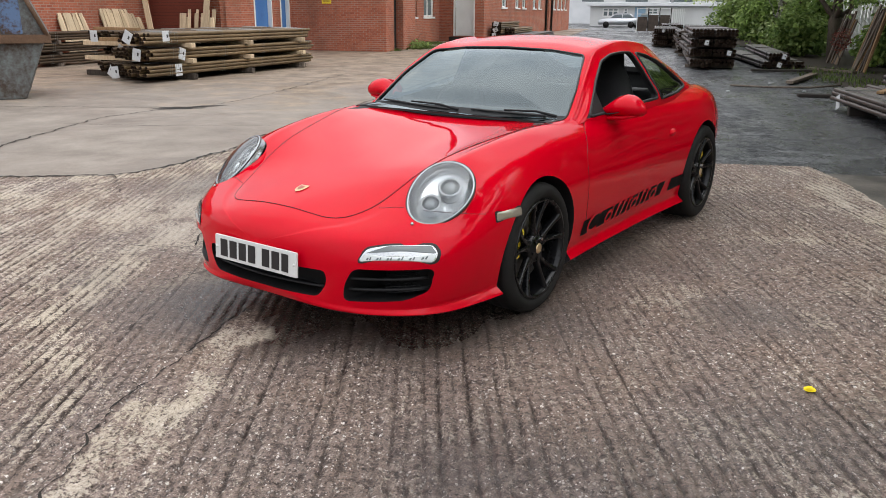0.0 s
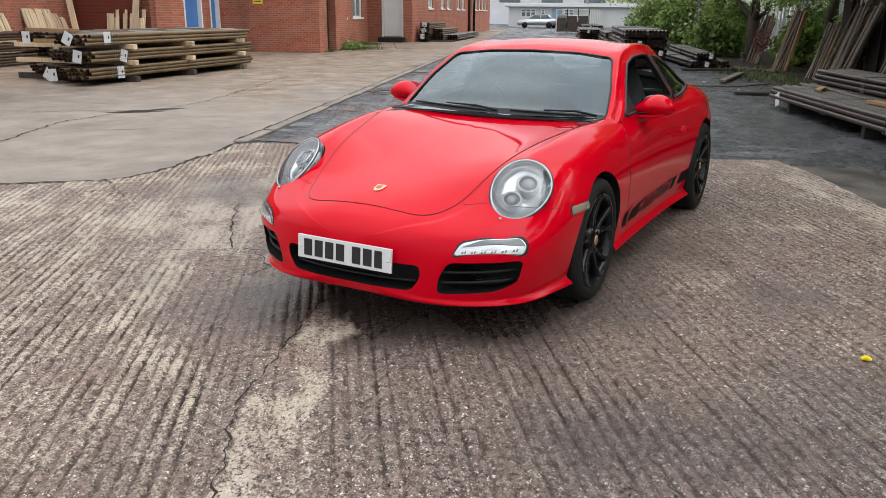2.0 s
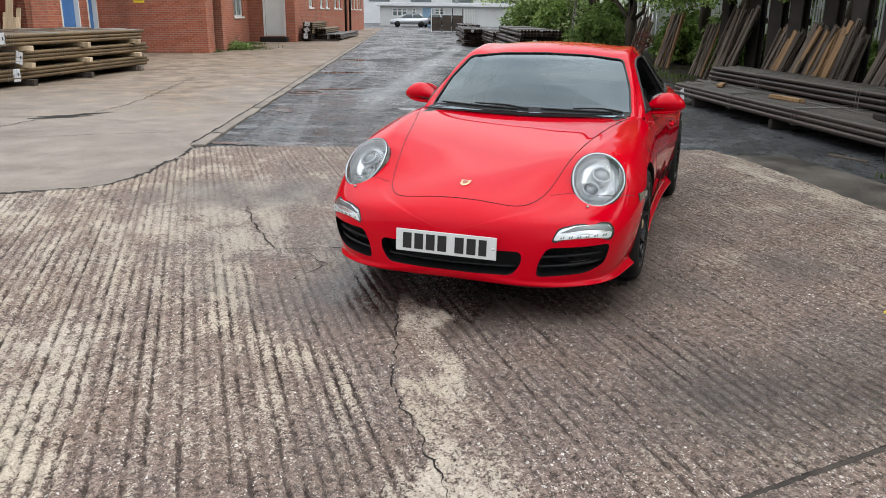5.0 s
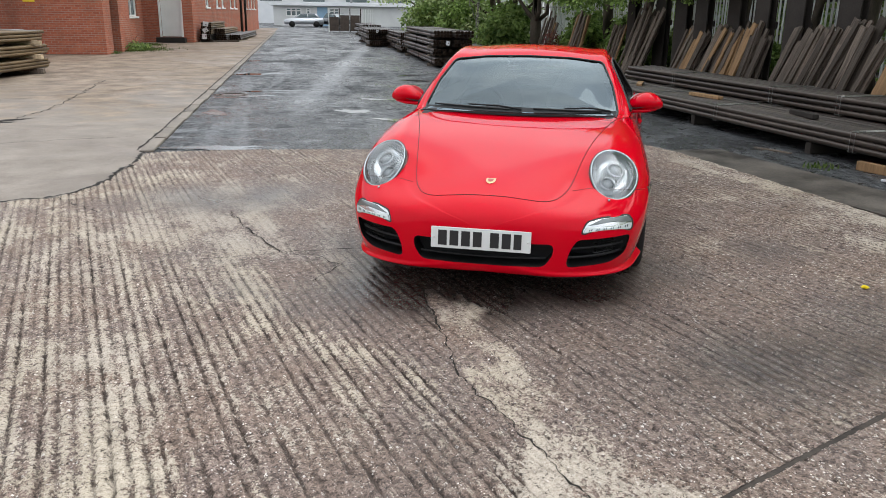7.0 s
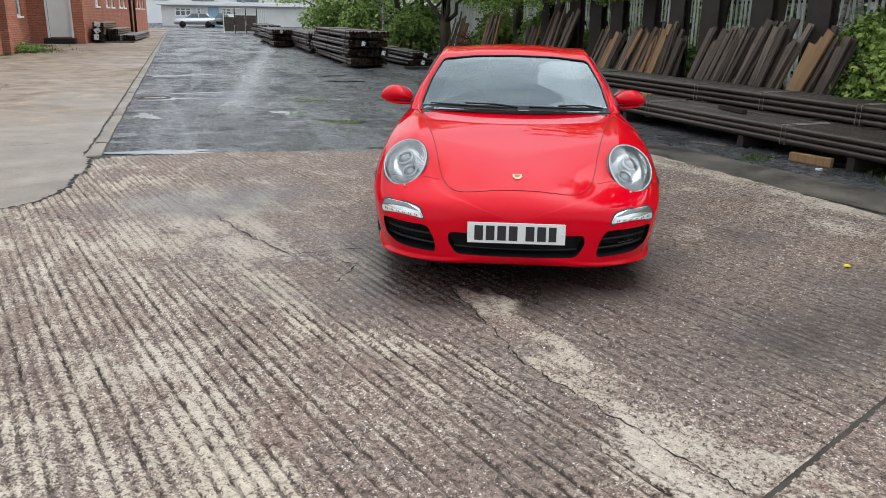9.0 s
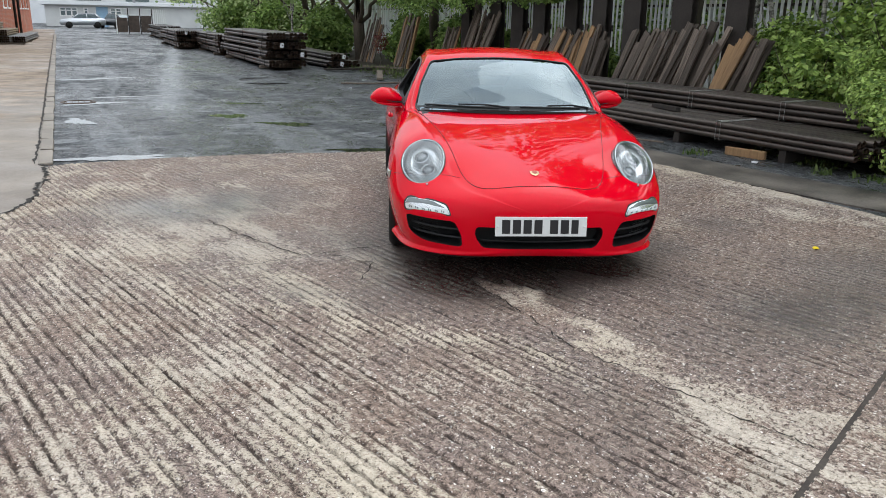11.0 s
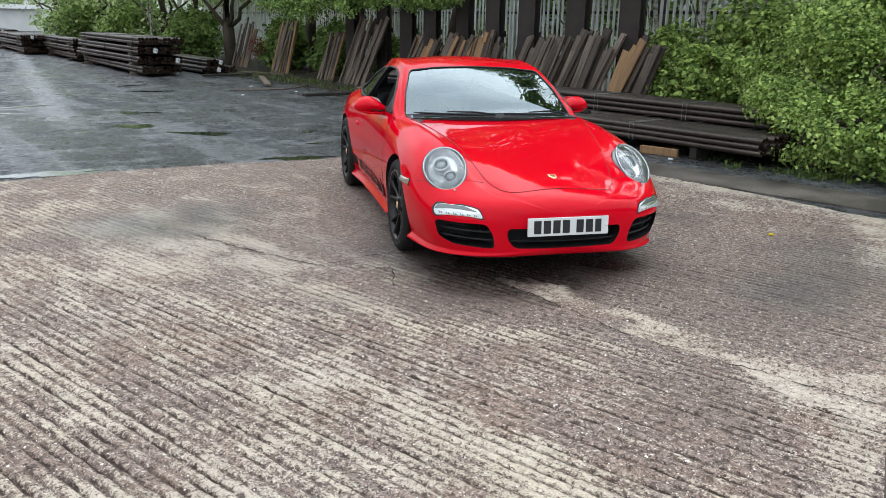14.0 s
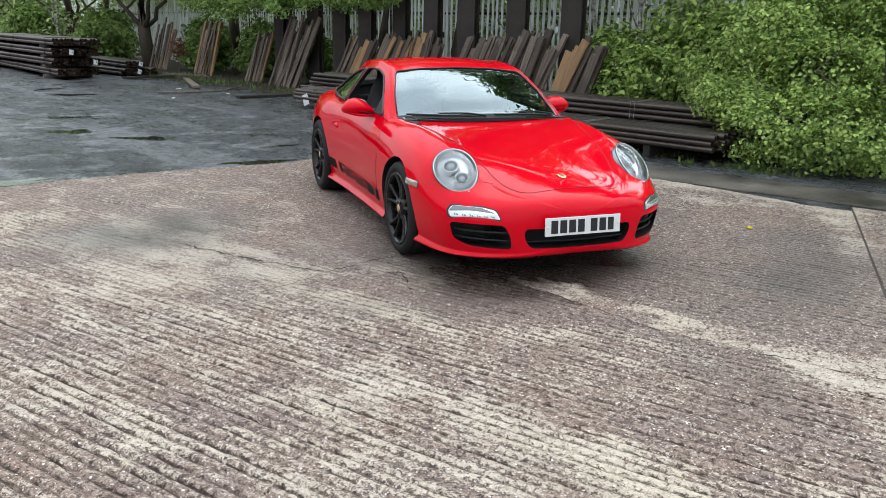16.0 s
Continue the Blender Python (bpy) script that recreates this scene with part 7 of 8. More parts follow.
bm = bmesh.new()
tube(bm, [(6.03, 16.6, 0.0), (6.75, 16.2, 0.0), (7.5, 16.15, 0.0), (8.29, 16.5, 0.02)], 0.02, 8)
tagged(part("loose_pipe", bm, M["grey_wood"], smooth=True), "bent weathered pipe lying at the fence foot", "pipe")
# planks against the works wall
for side, q0, q1, n, tall in (("road", -9.0, -7.9, 22, 1.36), ("road", -7.2, -5.2, 34, 1.44), ("yard", -5.15, -3.95, 17, 1.42)):
    for k in range(n):
        ln, q = tall * rng.uniform(0.90, 1.06) * (1 - 0.25 * max(0.0, k / n - 0.55) * (n > 30)), lerp(q0, q1, k / (n - 1))
        if side == "road":
            m = BLD @ pose(-6.70 + 0.36, q, 0, 0, 0, 90 + rng.uniform(-5, 5)) @ pose(0, 0, 0, -13 - 0.8 * (k % 3), rng.uniform(-7, 3) - 9 * k / n, 0)
        else:
            m = BLD @ pose(q, -5.5 - 0.03 * (k % 3), 0, -13, rng.uniform(-4, 4), rng.uniform(-6, 6))
        board(m, "fresh_wood", ln, rng.choice((0.08, 0.10, 0.13)), "pale sawn plank leaning on the brick wall")
for a, ln, lean in ((-4.25, 2.7, 4), (-6.0, 2.6, -14)):
    board(BLD @ pose(a, -5.6, 0, -9, lean, 0), "fresh_wood", ln, 0.2, "tall pale plank leaning by the shutter")

PAL = pose(9.6, 6.8, 0, 0, 0, -15.5)
fence = thing("palisade_fence", PAL, "pale galvanised steel palisade fence behind the stanchions", "fence", kind="structure")
bm = bmesh.new()
pale = [bm.verts.new(p) for p in ((-0.012, -0.035, 0.05), (0.0, -0.035, 0.05), (0.012, 0.0, 0.05), (0.0, 0.035, 0.05), (-0.012, 0.035, 0.05), (0.0, 0.0, 0.05))]
hi = [bm.verts.new((v.co.x, v.co.y, 2.5 if abs(v.co.y) > 0.01 else 2.62)) for v in pale]
for i in range(6):
    bm.faces.new((pale[i], pale[(i + 1) % 6], hi[(i + 1) % 6], hi[i]))
bm.faces.new(pale[::-1])
bm.faces.new(hi)
bmesh.ops.recalc_face_normals(bm, faces=bm.faces)
pale_me = bpy.data.meshes.new("pale")
bm.to_mesh(pale_me)
bm.free()
pale_me.materials.append(M["galvanised"])
for k in range(290):
    o = new("pale", pale_me)
    o.parent = fence
    o.matrix_basis = pose(0.004 * math.sin(k), -8.0 + 0.155 * k, 0, 0, 0.4 * math.sin(k * 1.7), 0)
for z in (0.55, 1.85):
    part("fence_rail", cube(0.015, 0.06, -8.1, 37.1, z, z + 0.05), M["stanchion"], fence, "dark fence rail")
for k in range(17):
    part("fence_post", cube(0.06, 0.16, -8 + 2.75 * k, -7.92 + 2.75 * k, -0.05, 2.5), M["galvanised"], fence, "steel post")
gate = thing("yard_gate", pose(15.55, 65.0, -0.03, 0, 0, -15), "rusty brown panelled gate with a pale palisade leaf", "gate")
M["gate_panel"] = surface("dark_brown_panel", (0.045, 0.035, 0.030), (0.12, 0.095, 0.08), (0.6, 0.85), 0.1, 3, 40, 0.3)
for k in range(3):
    part("panel", cube(0.87 * k + 0.04, 0.87 * k + 0.80, 0, 0.05, 0.1, 1.35 if k else 1.2), M["gate_panel"], gate, "brown panel")
for k in range(4):
    part("gate_post", cube(0.87 * k - 0.04, 0.87 * k + 0.03, -0.02, 0.06, 0.0, 1.9), M["stanchion" if k else "galvanised"], gate, "steel post")
for z in (1.40, 1.83):
    part("gate_rail", cube(0.035, 2.6, 0.0, 0.05, z, z + 0.05), M["galvanised"], gate)
for k in range(7):
    part("gate_pale", cube(2.70 + 0.14 * k, 2.77 + 0.14 * k, 0, 0.03, 0.1, 1.85 - 0.02 * (k % 2)), M["galvanised"], gate)
for z in (0.5, 1.5):
    part("gate_rail", cube(2.65, 3.7, 0.035, 0.09, z, z + 0.07), M["galvanised"], gate)

# skip
skip = thing("skip", pose(-6.97, 13.27, 0, 0, 0, 25), "worn blue-grey steel skip with rusty patches", "skip")
SK = [(-1.75, 0.0), (-0.02, 0.0), (0.36, 0.95), (0.42, 0.95), (0.42, 1.05), (0.12, 1.75), (-2.0, 1.75), (-2.2, 1.0)]
bm = bmesh.new()
extrude_loop(bm, [(x, 0.0, z) for x, z in SK], (0, 1.75, 0))
bmesh.ops.recalc_face_normals(bm, faces=bm.faces)
bmesh.ops.bevel(bm, geom=bm.edges[:], offset=0.012, segments=2, affect="EDGES")
part("skip_body", bm, M["skip_paint"], skip)
part("rim_rail", cube(-2.25, 0.47, -0.06, 0.0, 0.90, 1.04, 0.01), M["skip_rust"], skip, "rusty horizontal rail")
for x in (-1.7, -1.05, -0.35):
    part("rib", cube(x, x + 0.09, -0.055, -0.002, 1.04, 1.75, 0.008), M["skip_rust"], skip, "rusty upright rib")
M["skip_blue"] = surface("faded_blue_skip_paint", (0.075, 0.048, 0.035), (0.11, 0.17, 0.29), (0.5, 0.75), 0.1, 2.6, 16, 0.3, stops=(0.43, 0.53))
for x0, x1 in ((-2.2, -1.71), (-1.60, -1.06), (-0.95, -0.36), (-0.25, 0.06)):
    part("panel", cube(x0, x1, -0.009, -0.0015, 1.05, 1.70), M["skip_blue"], skip, "faded blue steel panel")
part("lug", cube(-0.45, -0.33, -0.12, -0.06, 0.78, 0.95, 0.01), M["skip_rust"], skip, "rusty lifting lug")
bm = bmesh.new()
tube(bm, [(0.10, -0.03, 1.76), (0.42, -0.03, 1.02)], 0.035, 8)
part("edge_bar", bm, M["skip_rust"], skip, "rusty edge bar", True)

# small litter
bm = bmesh.new()
rngd = random.Random(17)
for ringk, (rad, rise, count) in enumerate(((0.030, 0.006, 22), (0.022, 0.013, 16), (0.012, 0.018, 10))):
    for k in range(count):
        a = 2 * math.pi * (k + rngd.uniform(-0.3, 0.3)) / count
        w = 0.30 * rad
        ca, sa = math.cos(a), math.sin(a)
        bm.faces.new([bm.verts.new(v) for v in ((0, 0, rise * 0.7), (rad * ca - w * sa, rad * sa + w * ca, rise), (rad * 1.1 * ca, rad * 1.1 * sa, rise + rngd.uniform(-0.003, 0.004)), (rad * ca + w * sa, rad * sa - w * ca, rise))])
yl = part("dandelion_head", bm, plain("dandelion_yellow", (0.85, 0.70, 0.01), 0.6))
yl.matrix_basis = pose(1.46, 2.785, 0.002) @ Matrix.Diagonal((0.72, 0.72, 0.9, 1))
tagged(yl, "small yellow dandelion head on the slab", "flower")
for k, (x, y, sx) in enumerate(((4.55, 5.05, 0.10), (7.11, 15.53, 0.12), (7.2, 17.38, 0.12), (5.6, 15.5, 0.07))):
    bm = bmesh.new()
    box(bm, -sx / 2, sx / 2, -0.03, 0.03, 0, 0.025, 0.008, pose(0, 0, 0, 0, 6, 20))
    o = part("litter", bm, M["tag_white"])
    o.matrix_basis = pose(x, y, -0.03, 0, 0, 40 * k)
    tagged(o, "crumpled white scrap of litter on the asphalt", "litter", "litter")


# ---- trees, bushes, weeds ----
def make_leaf(name, dark, light):
    m, nt, b = blank(name)
    geo = nt.nodes.new("ShaderNodeNewGeometry")
    col = ramp_node(nt, geo.outputs["Random Per Island"], ((0.0, dark), (0.55, tuple(lerp(a, c, 0.5) for a, c in zip(dark, light))), (1.0, light)))
    link(nt, col, b.inputs["Base Color"])
    b.inputs["Roughness"].default_value, b.inputs["Specular IOR Level"].default_value = 0.5, 0.3
    tr = nt.nodes.new("ShaderNodeBsdfTranslucent")
    link(nt, col, tr.inputs["Color"])
    mx = nt.nodes.new("ShaderNodeMixShader")
    mx.inputs[0].default_value = 0.46
    out = nt.nodes["Material Output"]
    link(nt, b.outputs[0], mx.inputs[1])
    link(nt, tr.outputs[0], mx.inputs[2])
    link(nt, mx.outputs[0], out.inputs["Surface"])
    return m


M["leaf_bush"] = make_leaf("bush_leaf", (0.065, 0.13, 0.024), (0.62, 0.78, 0.24))
M["leaf_tree"] = make_leaf("tree_leaf", (0.07, 0.135, 0.03), (0.38, 0.52, 0.15))
M["leaf_pale"] = make_leaf("birch_leaf", (0.09, 0.16, 0.04), (0.36, 0.48, 0.15))
# paler leaf for far trees: skylight and haze put into the colour
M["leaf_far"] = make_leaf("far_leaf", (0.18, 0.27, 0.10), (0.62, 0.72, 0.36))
M["grass"] = make_leaf("grass_blade", (0.04, 0.075, 0.016), (0.15, 0.20, 0.055))
M["bark"] = surface("dark_bark", (0.035, 0.029, 0.023), (0.14, 0.115, 0.09), (0.8, 0.95), 0, 4, 40, 0.6, (1, 1, 0.25))
M["birch"] = surface("birch_bark", (0.07, 0.065, 0.06), (0.46, 0.44, 0.40), (0.6, 0.8), 0, 7, 40, 0.3, (0.6, 0.6, 2.0), stops=(0.42, 0.56))
M["red_leaf"] = make_leaf("red_leaf", (0.09, 0.028, 0.022), (0.22, 0.07, 0.055))


def leaf_cloud(name, blobs, count, size, seed, mat, parent=None, label="", gap=0.42, freq=1.6, shell=0.45):
    """Leaves in ragged clumps: blobs of (x, y, z, rx, ry, rz), each leaf a small folded blade."""
    rng = np.random.RandomState(seed)
    vol = np.array([b[3] * b[4] * b[5] for b in blobs]) ** 0.7
    pick = rng.choice(len(blobs), count * 3, p=vol / vol.sum())
    B = np.array(blobs)[pick]
    d = rng.randn(count * 3, 3)
    d /= np.linalg.norm(d, axis=1)[:, None]
    r = (shell + (1 - shell) * rng.rand(count * 3)) * (0.85 + 0.3 * rng.rand(count * 3))
    P = B[:, :3] + d * B[:, 3:] * r[:, None]
    # clumps with gaps between them
    q = P * freq
    f = (fbm(q[:, 0] + 0.7 * q[:, 2], q[:, 1] - 0.6 * q[:, 2] + 3, seed + 1, 3) + fbm(q[:, 2] + 7, q[:, 0] * 0.8 + q[:, 1] * 0.6, seed + 2, 3)) / 2
    keep = np.where((f > gap) & (P[:, 2] > 0.03))[0][:count]
    P, d = P[keep], d[keep]
    n = len(P)
    up = d * 0.7 + np.array([0, 0, 0.7]) + rng.randn(n, 3) * 0.55
    up /= np.linalg.norm(up, axis=1)[:, None]
    t = np.cross(up, rng.randn(n, 3))
    t /= np.linalg.norm(t, axis=1)[:, None]
    s = np.cross(up, t)
    L = size * (0.6 + 0.8 * rng.rand(n))[:, None]
    W = L * (0.30 + 0.12 * rng.rand(n))[:, None]
    lift = up * L * 0.10
    V = np.stack([P - t * L * 0.5, P + s * W * 0.92 + lift - t * L * 0.24, P + s * W * 0.80 + lift + t * L * 0.20, P + t * L * 0.5 - up * L * 0.08, P - s * W * 0.80 + lift + t * L * 0.20, P - s * W * 0.92 + lift - t * L * 0.24], 1).reshape(-1, 3)
    a = np.arange(n) * 6
    F = [f for f in np.concatenate([np.stack([a, a + 1, a + 2, a + 3], -1), np.stack([a, a + 3, a + 4, a + 5], -1)]).tolist()]
    me = bpy.data.meshes.new(name)
    me.from_pydata(V.tolist(), [], F)
    me.materials.append(mat)
    ob = new(name, me)
    if parent is not None:
        ob.parent = parent
    if label:
        ob["label"] = label
    return ob


def limb(bm, a, b, r0, r1, seed, n=6, wander=0.12):
    rng = random.Random(seed)
    a, b = Vector(a), Vector(b)
    pts = [a.lerp(b, k / n) + Vector((rng.uniform(-1, 1), rng.uniform(-1, 1), 0)) * wander * (b - a).length * 0.25 * (0 < k < n) for k in range(n + 1)]
    tube(bm, pts, r0, 8, True, r1)
    return pts


def tree(x, y, h, r, seed, leaf, bark, label, blobs, count, size, gap=0.42, lean=(0.0, 0.0), name="tree"):
    """A tapered trunk with limbs and a ragged crown; blobs are relative to the foot."""
    t = thing(name, pose(x, y, -0.03), label, "tree", "trees along the fence")
    bm = bmesh.new()
    top = (lean[0] * h, lean[1] * h, h)
    pts = limb(bm, (0, 0, -0.1), top, r, r * 0.3, seed, 8, 0.06)
    part("trunk", bm, bark, t, smooth=True)
    rng = random.Random(seed)
    bm = bmesh.new()
    for k, b in enumerate(blobs):
        base = pts[min(len(pts) - 2, max(1, int(len(pts) * min(0.85, 0.6 * b[2] / h))))]
        limb(bm, base, (b[0] * 0.9, b[1] * 0.9, b[2]), r * 0.38, r * 0.08, seed + k, 6, 0.3)
    part("branchwork", bm, bark, t, smooth=True)
    leaf_cloud("crown", blobs, count, size, seed, leaf, t, "leafy crown with gaps", gap)
    return t


# the big bush by the end of the tubes
bush = thing("bush", pose(5.3, 2.9, -0.03), "large bright green leafy bush growing over the tubes", "bush")
bm = bmesh.new()
rng = random.Random(5)
for k in range(26):
    a = rng.uniform(0, 6.28)
    limb(bm, (rng.uniform(-0.3, 0.9), rng.uniform(-1.0, 0.8), 0), (1.3 * math.cos(a) + 0.6, 1.6 * math.sin(a) - 0.4, rng.uniform(0.7, 2.4)), 0.018, 0.004, 50 + k, 7, 0.3)
part("stem", bm, M["bark"], bush, "thin brown stems")
BUSH = [(-0.25, 0.45, 0.45, 0.65, 0.75, 0.50), (-0.3, -0.3, 0.5, 0.7, 0.8, 0.55), (0.1, -1.2, 0.55, 0.9, 0.9, 0.6), (0.5, -2.4, 0.8, 1.0, 1.0, 0.9), (0.55, 0.1, 1.15, 0.9, 1.0, 0.6), (0.7, -1.0, 1.4, 1.1, 1.1, 0.75), (1.1, 0.6, 1.6, 0.95, 0.9, 0.6), (1.3, -0.5, 2.1, 1.1, 1.2, 0.7), (1.0, -2.0, 1.9, 1.2, 1.2, 0.9), (1.7, 0.9, 1.2, 0.8, 0.9, 0.7), (1.9, 0.6, 2.2, 0.9, 0.9, 0.6), (0.45, 1.15, 0.75, 0.6, 0.6, 0.35), (1.3, 1.5, 1.0, 0.7, 0.7, 0.55), (0.9, -3.6, 1.2, 1.3, 1.2, 1.2), (1.6, -1.6, 3.0, 1.3, 1.6, 0.8), (1.8, 0.2, 3.1, 1.2, 1.2, 0.7), (1.2, -3.4, 2.8, 1.4, 1.4, 1.0)]
leaf_cloud("leaves", BUSH, 150000, 0.050, 21, M["leaf_bush"], bush, "bright green leaves", 0.475, 2.3, 0.5)

# undergrowth between stanchions and fence, and the tree belt behind
for k, (x, y, hgt, rad) in enumerate(((7.9, 6.3, 1.15, 0.8), (8.5, 5.0, 1.5, 1.2), (8.0, 4.2, 1.4, 1.2), (8.7, 3.2, 2.4, 1.4), (10.2, 12.2, 0.7, 0.6), (11.0, 15.8, 0.9, 0.8), (12.0, 19.5, 1.1, 0.9), (12.9, 23.0, 1.2, 1.1), (13.0, 29.0, 1.4, 1.4), (15, 37, 1.8, 1.8), (18, 48, 2.2, 2.4))):
    shrub = thing("shrub", pose(x, y, -0.03), "leafy green shrub among the stanchions", "bush", "shrubs along the fence")
    bm = bmesh.new()
    for q in range(6):
        limb(bm, (0, 0, 0), (rad * math.cos(q), rad * math.sin(q), hgt * 1.1), 0.015, 0.004, 70 + q + k, 5, 0.3)
    part("stem", bm, M["bark"], shrub)
    leaf_cloud("leaves", [(0, 0, hgt * 0.5, rad, rad, hgt * 0.5), (rad * 0.5, rad * 0.6, hgt, rad * 0.7, rad * 0.8, hgt * 0.5), (-rad * 0.4, -rad * 0.5, hgt * 0.8, rad * 0.6, rad * 0.7, hgt * 0.4)], (9000 if k < 4 else 2600 + 300 * k), 0.09 + 0.009 * k, 80 + k, M["leaf_bush"] if k < 4 else M["leaf_tree"] if k % 2 else M["leaf_pale"], shrub, "", 0.38)

CROWN = [(0.0, 0.0, 3.4, 1.8, 2.0, 1.0), (-1.2, 1.0, 2.9, 1.3, 1.5, 0.7), (0.8, -1.4, 3.0, 1.3, 1.5, 0.8), (-0.8, -1.6, 3.6, 1.5, 1.5, 0.9), (0.3, 1.8, 4.2, 1.6, 1.8, 1.0), (0.0, 0.2, 5.2, 1.8, 1.9, 1.1), (0.4, -0.8, 6.6, 1.7, 1.8, 1.1), (-0.3, 0.9, 7.8, 1.5, 1.6, 1.1), (0.2, -0.2, 9.0, 1.1, 1.2, 0.9)]
for k, (x, y, h, r, sc) in enumerate(((11.0, 8.5, 6, 0.13, 1.0), (10.6, 11.5, 6, 0.15, 0.9), (11.8, 14.6, 7, 0.17, 1.1), (11.2, 17.8, 6, 0.16, 1.0), (12.4, 21.2, 7, 0.18, 1.2), (12.7, 26.0, 8, 0.24, 1.3), (14.2, 30.5, 8, 0.2, 1.4), (15.6, 35.5, 8, 0.2, 1.5), (17, 41, 9, 0.22, 1.6), (18.5, 47, 9, 0.22, 1.7), (20.5, 54, 9, 0.25, 1.8), (23, 62, 10, 0.25, 2.0), (27, 72, 10, 0.25, 2.2), (15.5, 11, 9, 0.2, 1.6), (17, 19, 9, 0.2, 1.8), (19, 28, 9, 0.2, 2.0))):
    rr = random.Random(k)
    blobs = [(bx * sc + rr.uniform(-0.4, 0.4), by * sc + rr.uniform(-0.4, 0.4), bz * (0.75 + 0.25 * sc) + rr.uniform(-0.35, 0.2), cx * sc, cy * sc, cz * sc) for bx, by, bz, cx, cy, cz in CROWN]
    if k < 5:
        blobs = [(bx, by, bz + 1.3 if bz < 4.0 else bz, cx, cy, cz) for bx, by, bz, cx, cy, cz in blobs]
    if k > 6:
        blobs += [(0, 0, 1.6, 1.2 * sc, 1.3 * sc, 1.1), (-0.8, -0.8, 1.0, 1.0 * sc, 1.1 * sc, 0.8)]
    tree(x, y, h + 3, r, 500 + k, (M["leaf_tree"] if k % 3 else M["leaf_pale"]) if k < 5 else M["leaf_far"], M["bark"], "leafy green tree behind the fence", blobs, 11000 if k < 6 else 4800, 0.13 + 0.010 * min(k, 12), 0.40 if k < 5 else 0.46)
for k, (x, y) in enumerate(((8.7, 7.35), (8.85, 7.8), (8.75, 6.5), (8.9, 5.6), (9.3, 9.4), (13.6, 33.0), (14.4, 34.5))):
    blobs = [(0.2, 0.1, 3.2, 0.8, 0.9, 0.8), (-0.5, 0.4, 2.6, 0.6, 0.7, 0.4), (0.3, -0.6, 3.9, 0.9, 0.9, 0.8)]
    tree(x, y, 5.5, 0.055, 700 + k, M["leaf_pale"], M["birch"], "slender birch with pale peeling bark", blobs, 2200, 0.07, 0.42, (0.02 * (k % 2), 0.01))
# tall trees whose crowns lean out over the tubes
for k, (x, y, reach, low) in enumerate(((8.9, 4.2, -4.6, 6.8), (9.2, 9.0, -2.6, 4.8), (8.6, 0.5, -1.4, 5.5))):
    rr = random.Random(60 + k)
    blobs = [(rr.uniform(reach, 0.6), rr.uniform(-1.9, 1.9), rr.uniform(low, 11.0), 1.3, 1.4, 0.8) for _ in range(12)]
    tree(x, y, 11, 0.16, 640 + k, M["leaf_tree"], M["bark"], "tall leafy tree leaning over the tubes", blobs, 12000, 0.135, 0.44, (-0.10, 0.0))
# branches that reach over the road above the stanchions
over = thing("overhanging_branch", pose(9.4, 11.0, 0), "leafy branches hanging over the fence", "branch")
bm = bmesh.new()
for q, (ax, ay, az) in enumerate(((-0.8, 2.6, 2.3), (-0.6, 5.2, 2.4), (-0.3, 8.0, 2.4))):
    limb(bm, (1.4, ay + 0.6, 2.2), (ax, ay, az), 0.03, 0.008, 900 + q, 6, 0.3)
part("branchwork", bm, M["bark"], over)
leaf_cloud("leaves", [(-0.2, 2.8, 2.25, 0.9, 1.1, 0.42), (0.1, 5.4, 2.3, 1.0, 1.3, 0.5), (0.6, 8.2, 2.3, 1.1, 1.4, 0.6), (-1.0, 1.3, 2.2, 0.5, 0.7, 0.35), (-0.7, 4.0, 2.0, 0.5, 0.8, 0.4), (-0.3, 6.6, 1.9, 0.6, 1.0, 0.5)], 9500, 0.08, 31, M["leaf_tree"], over, "", 0.42)

red = thing("red_shrub", pose(11.0, 22.2, -0.03), "small shrub with dull red leaves", "bush")
leaf_cloud("leaves", [(0, 0, 0.8, 0.3, 0.3, 0.35)], 320, 0.06, 33, M["red_leaf"], red, "dull red leaves", 0.3)
bm = bmesh.new()
limb(bm, (0, 0, 0), (0, 0, 0.8), 0.02, 0.006, 3)
part("stem", bm, M["bark"], red)


def weeds(patches, count, seed, h, label, name="grass"):
    """Blades of grass and weeds in patches of (x, y, rx, ry)."""
    rng = np.random.RandomState(seed)
    per = np.array([p[2] * p[3] for p in patches])
    pk = rng.choice(len(patches), count, p=per / per.sum())
    B = np.array(patches)[pk]
    P = B[:, :2] + rng.randn(count, 2) * 0.5 * B[:, 2:]
    P = np.concatenate([P, np.full((count, 1), -0.03)], 1)
    ang = rng.rand(count) * 6.283
    d = np.stack([np.cos(ang), np.sin(ang), np.zeros(count)], -1)
    H = h * (0.4 + rng.rand(count))[:, None]
    bend = d * H * (0.2 + 0.5 * rng.rand(count))[:, None]
    side = np.stack([-np.sin(ang), np.cos(ang), np.zeros(count)], -1) * (0.006 + 0.01 * rng.rand(count))[:, None]
    up = np.array([0, 0, 1.0])
    V = np.stack([P - side, P + side, P + bend * 0.4 + up * H * 0.6 + side * 0.8, P + bend + up * H * 0.9, P + bend * 0.4 + up * H * 0.6 - side * 0.8], 1).reshape(-1, 3)
    a = np.arange(count) * 5
    F = np.concatenate([np.stack([a, a + 1, a + 2], -1), np.stack([a, a + 2, a + 4], -1), np.stack([a + 4, a + 2, a + 3], -1)])
    me = bpy.data.meshes.new(name)
    me.from_pydata(V.tolist(), [], F.tolist())
    me.materials.append(M["grass"])
    tagged(new(name, me), label, "grass", kind="stuff")


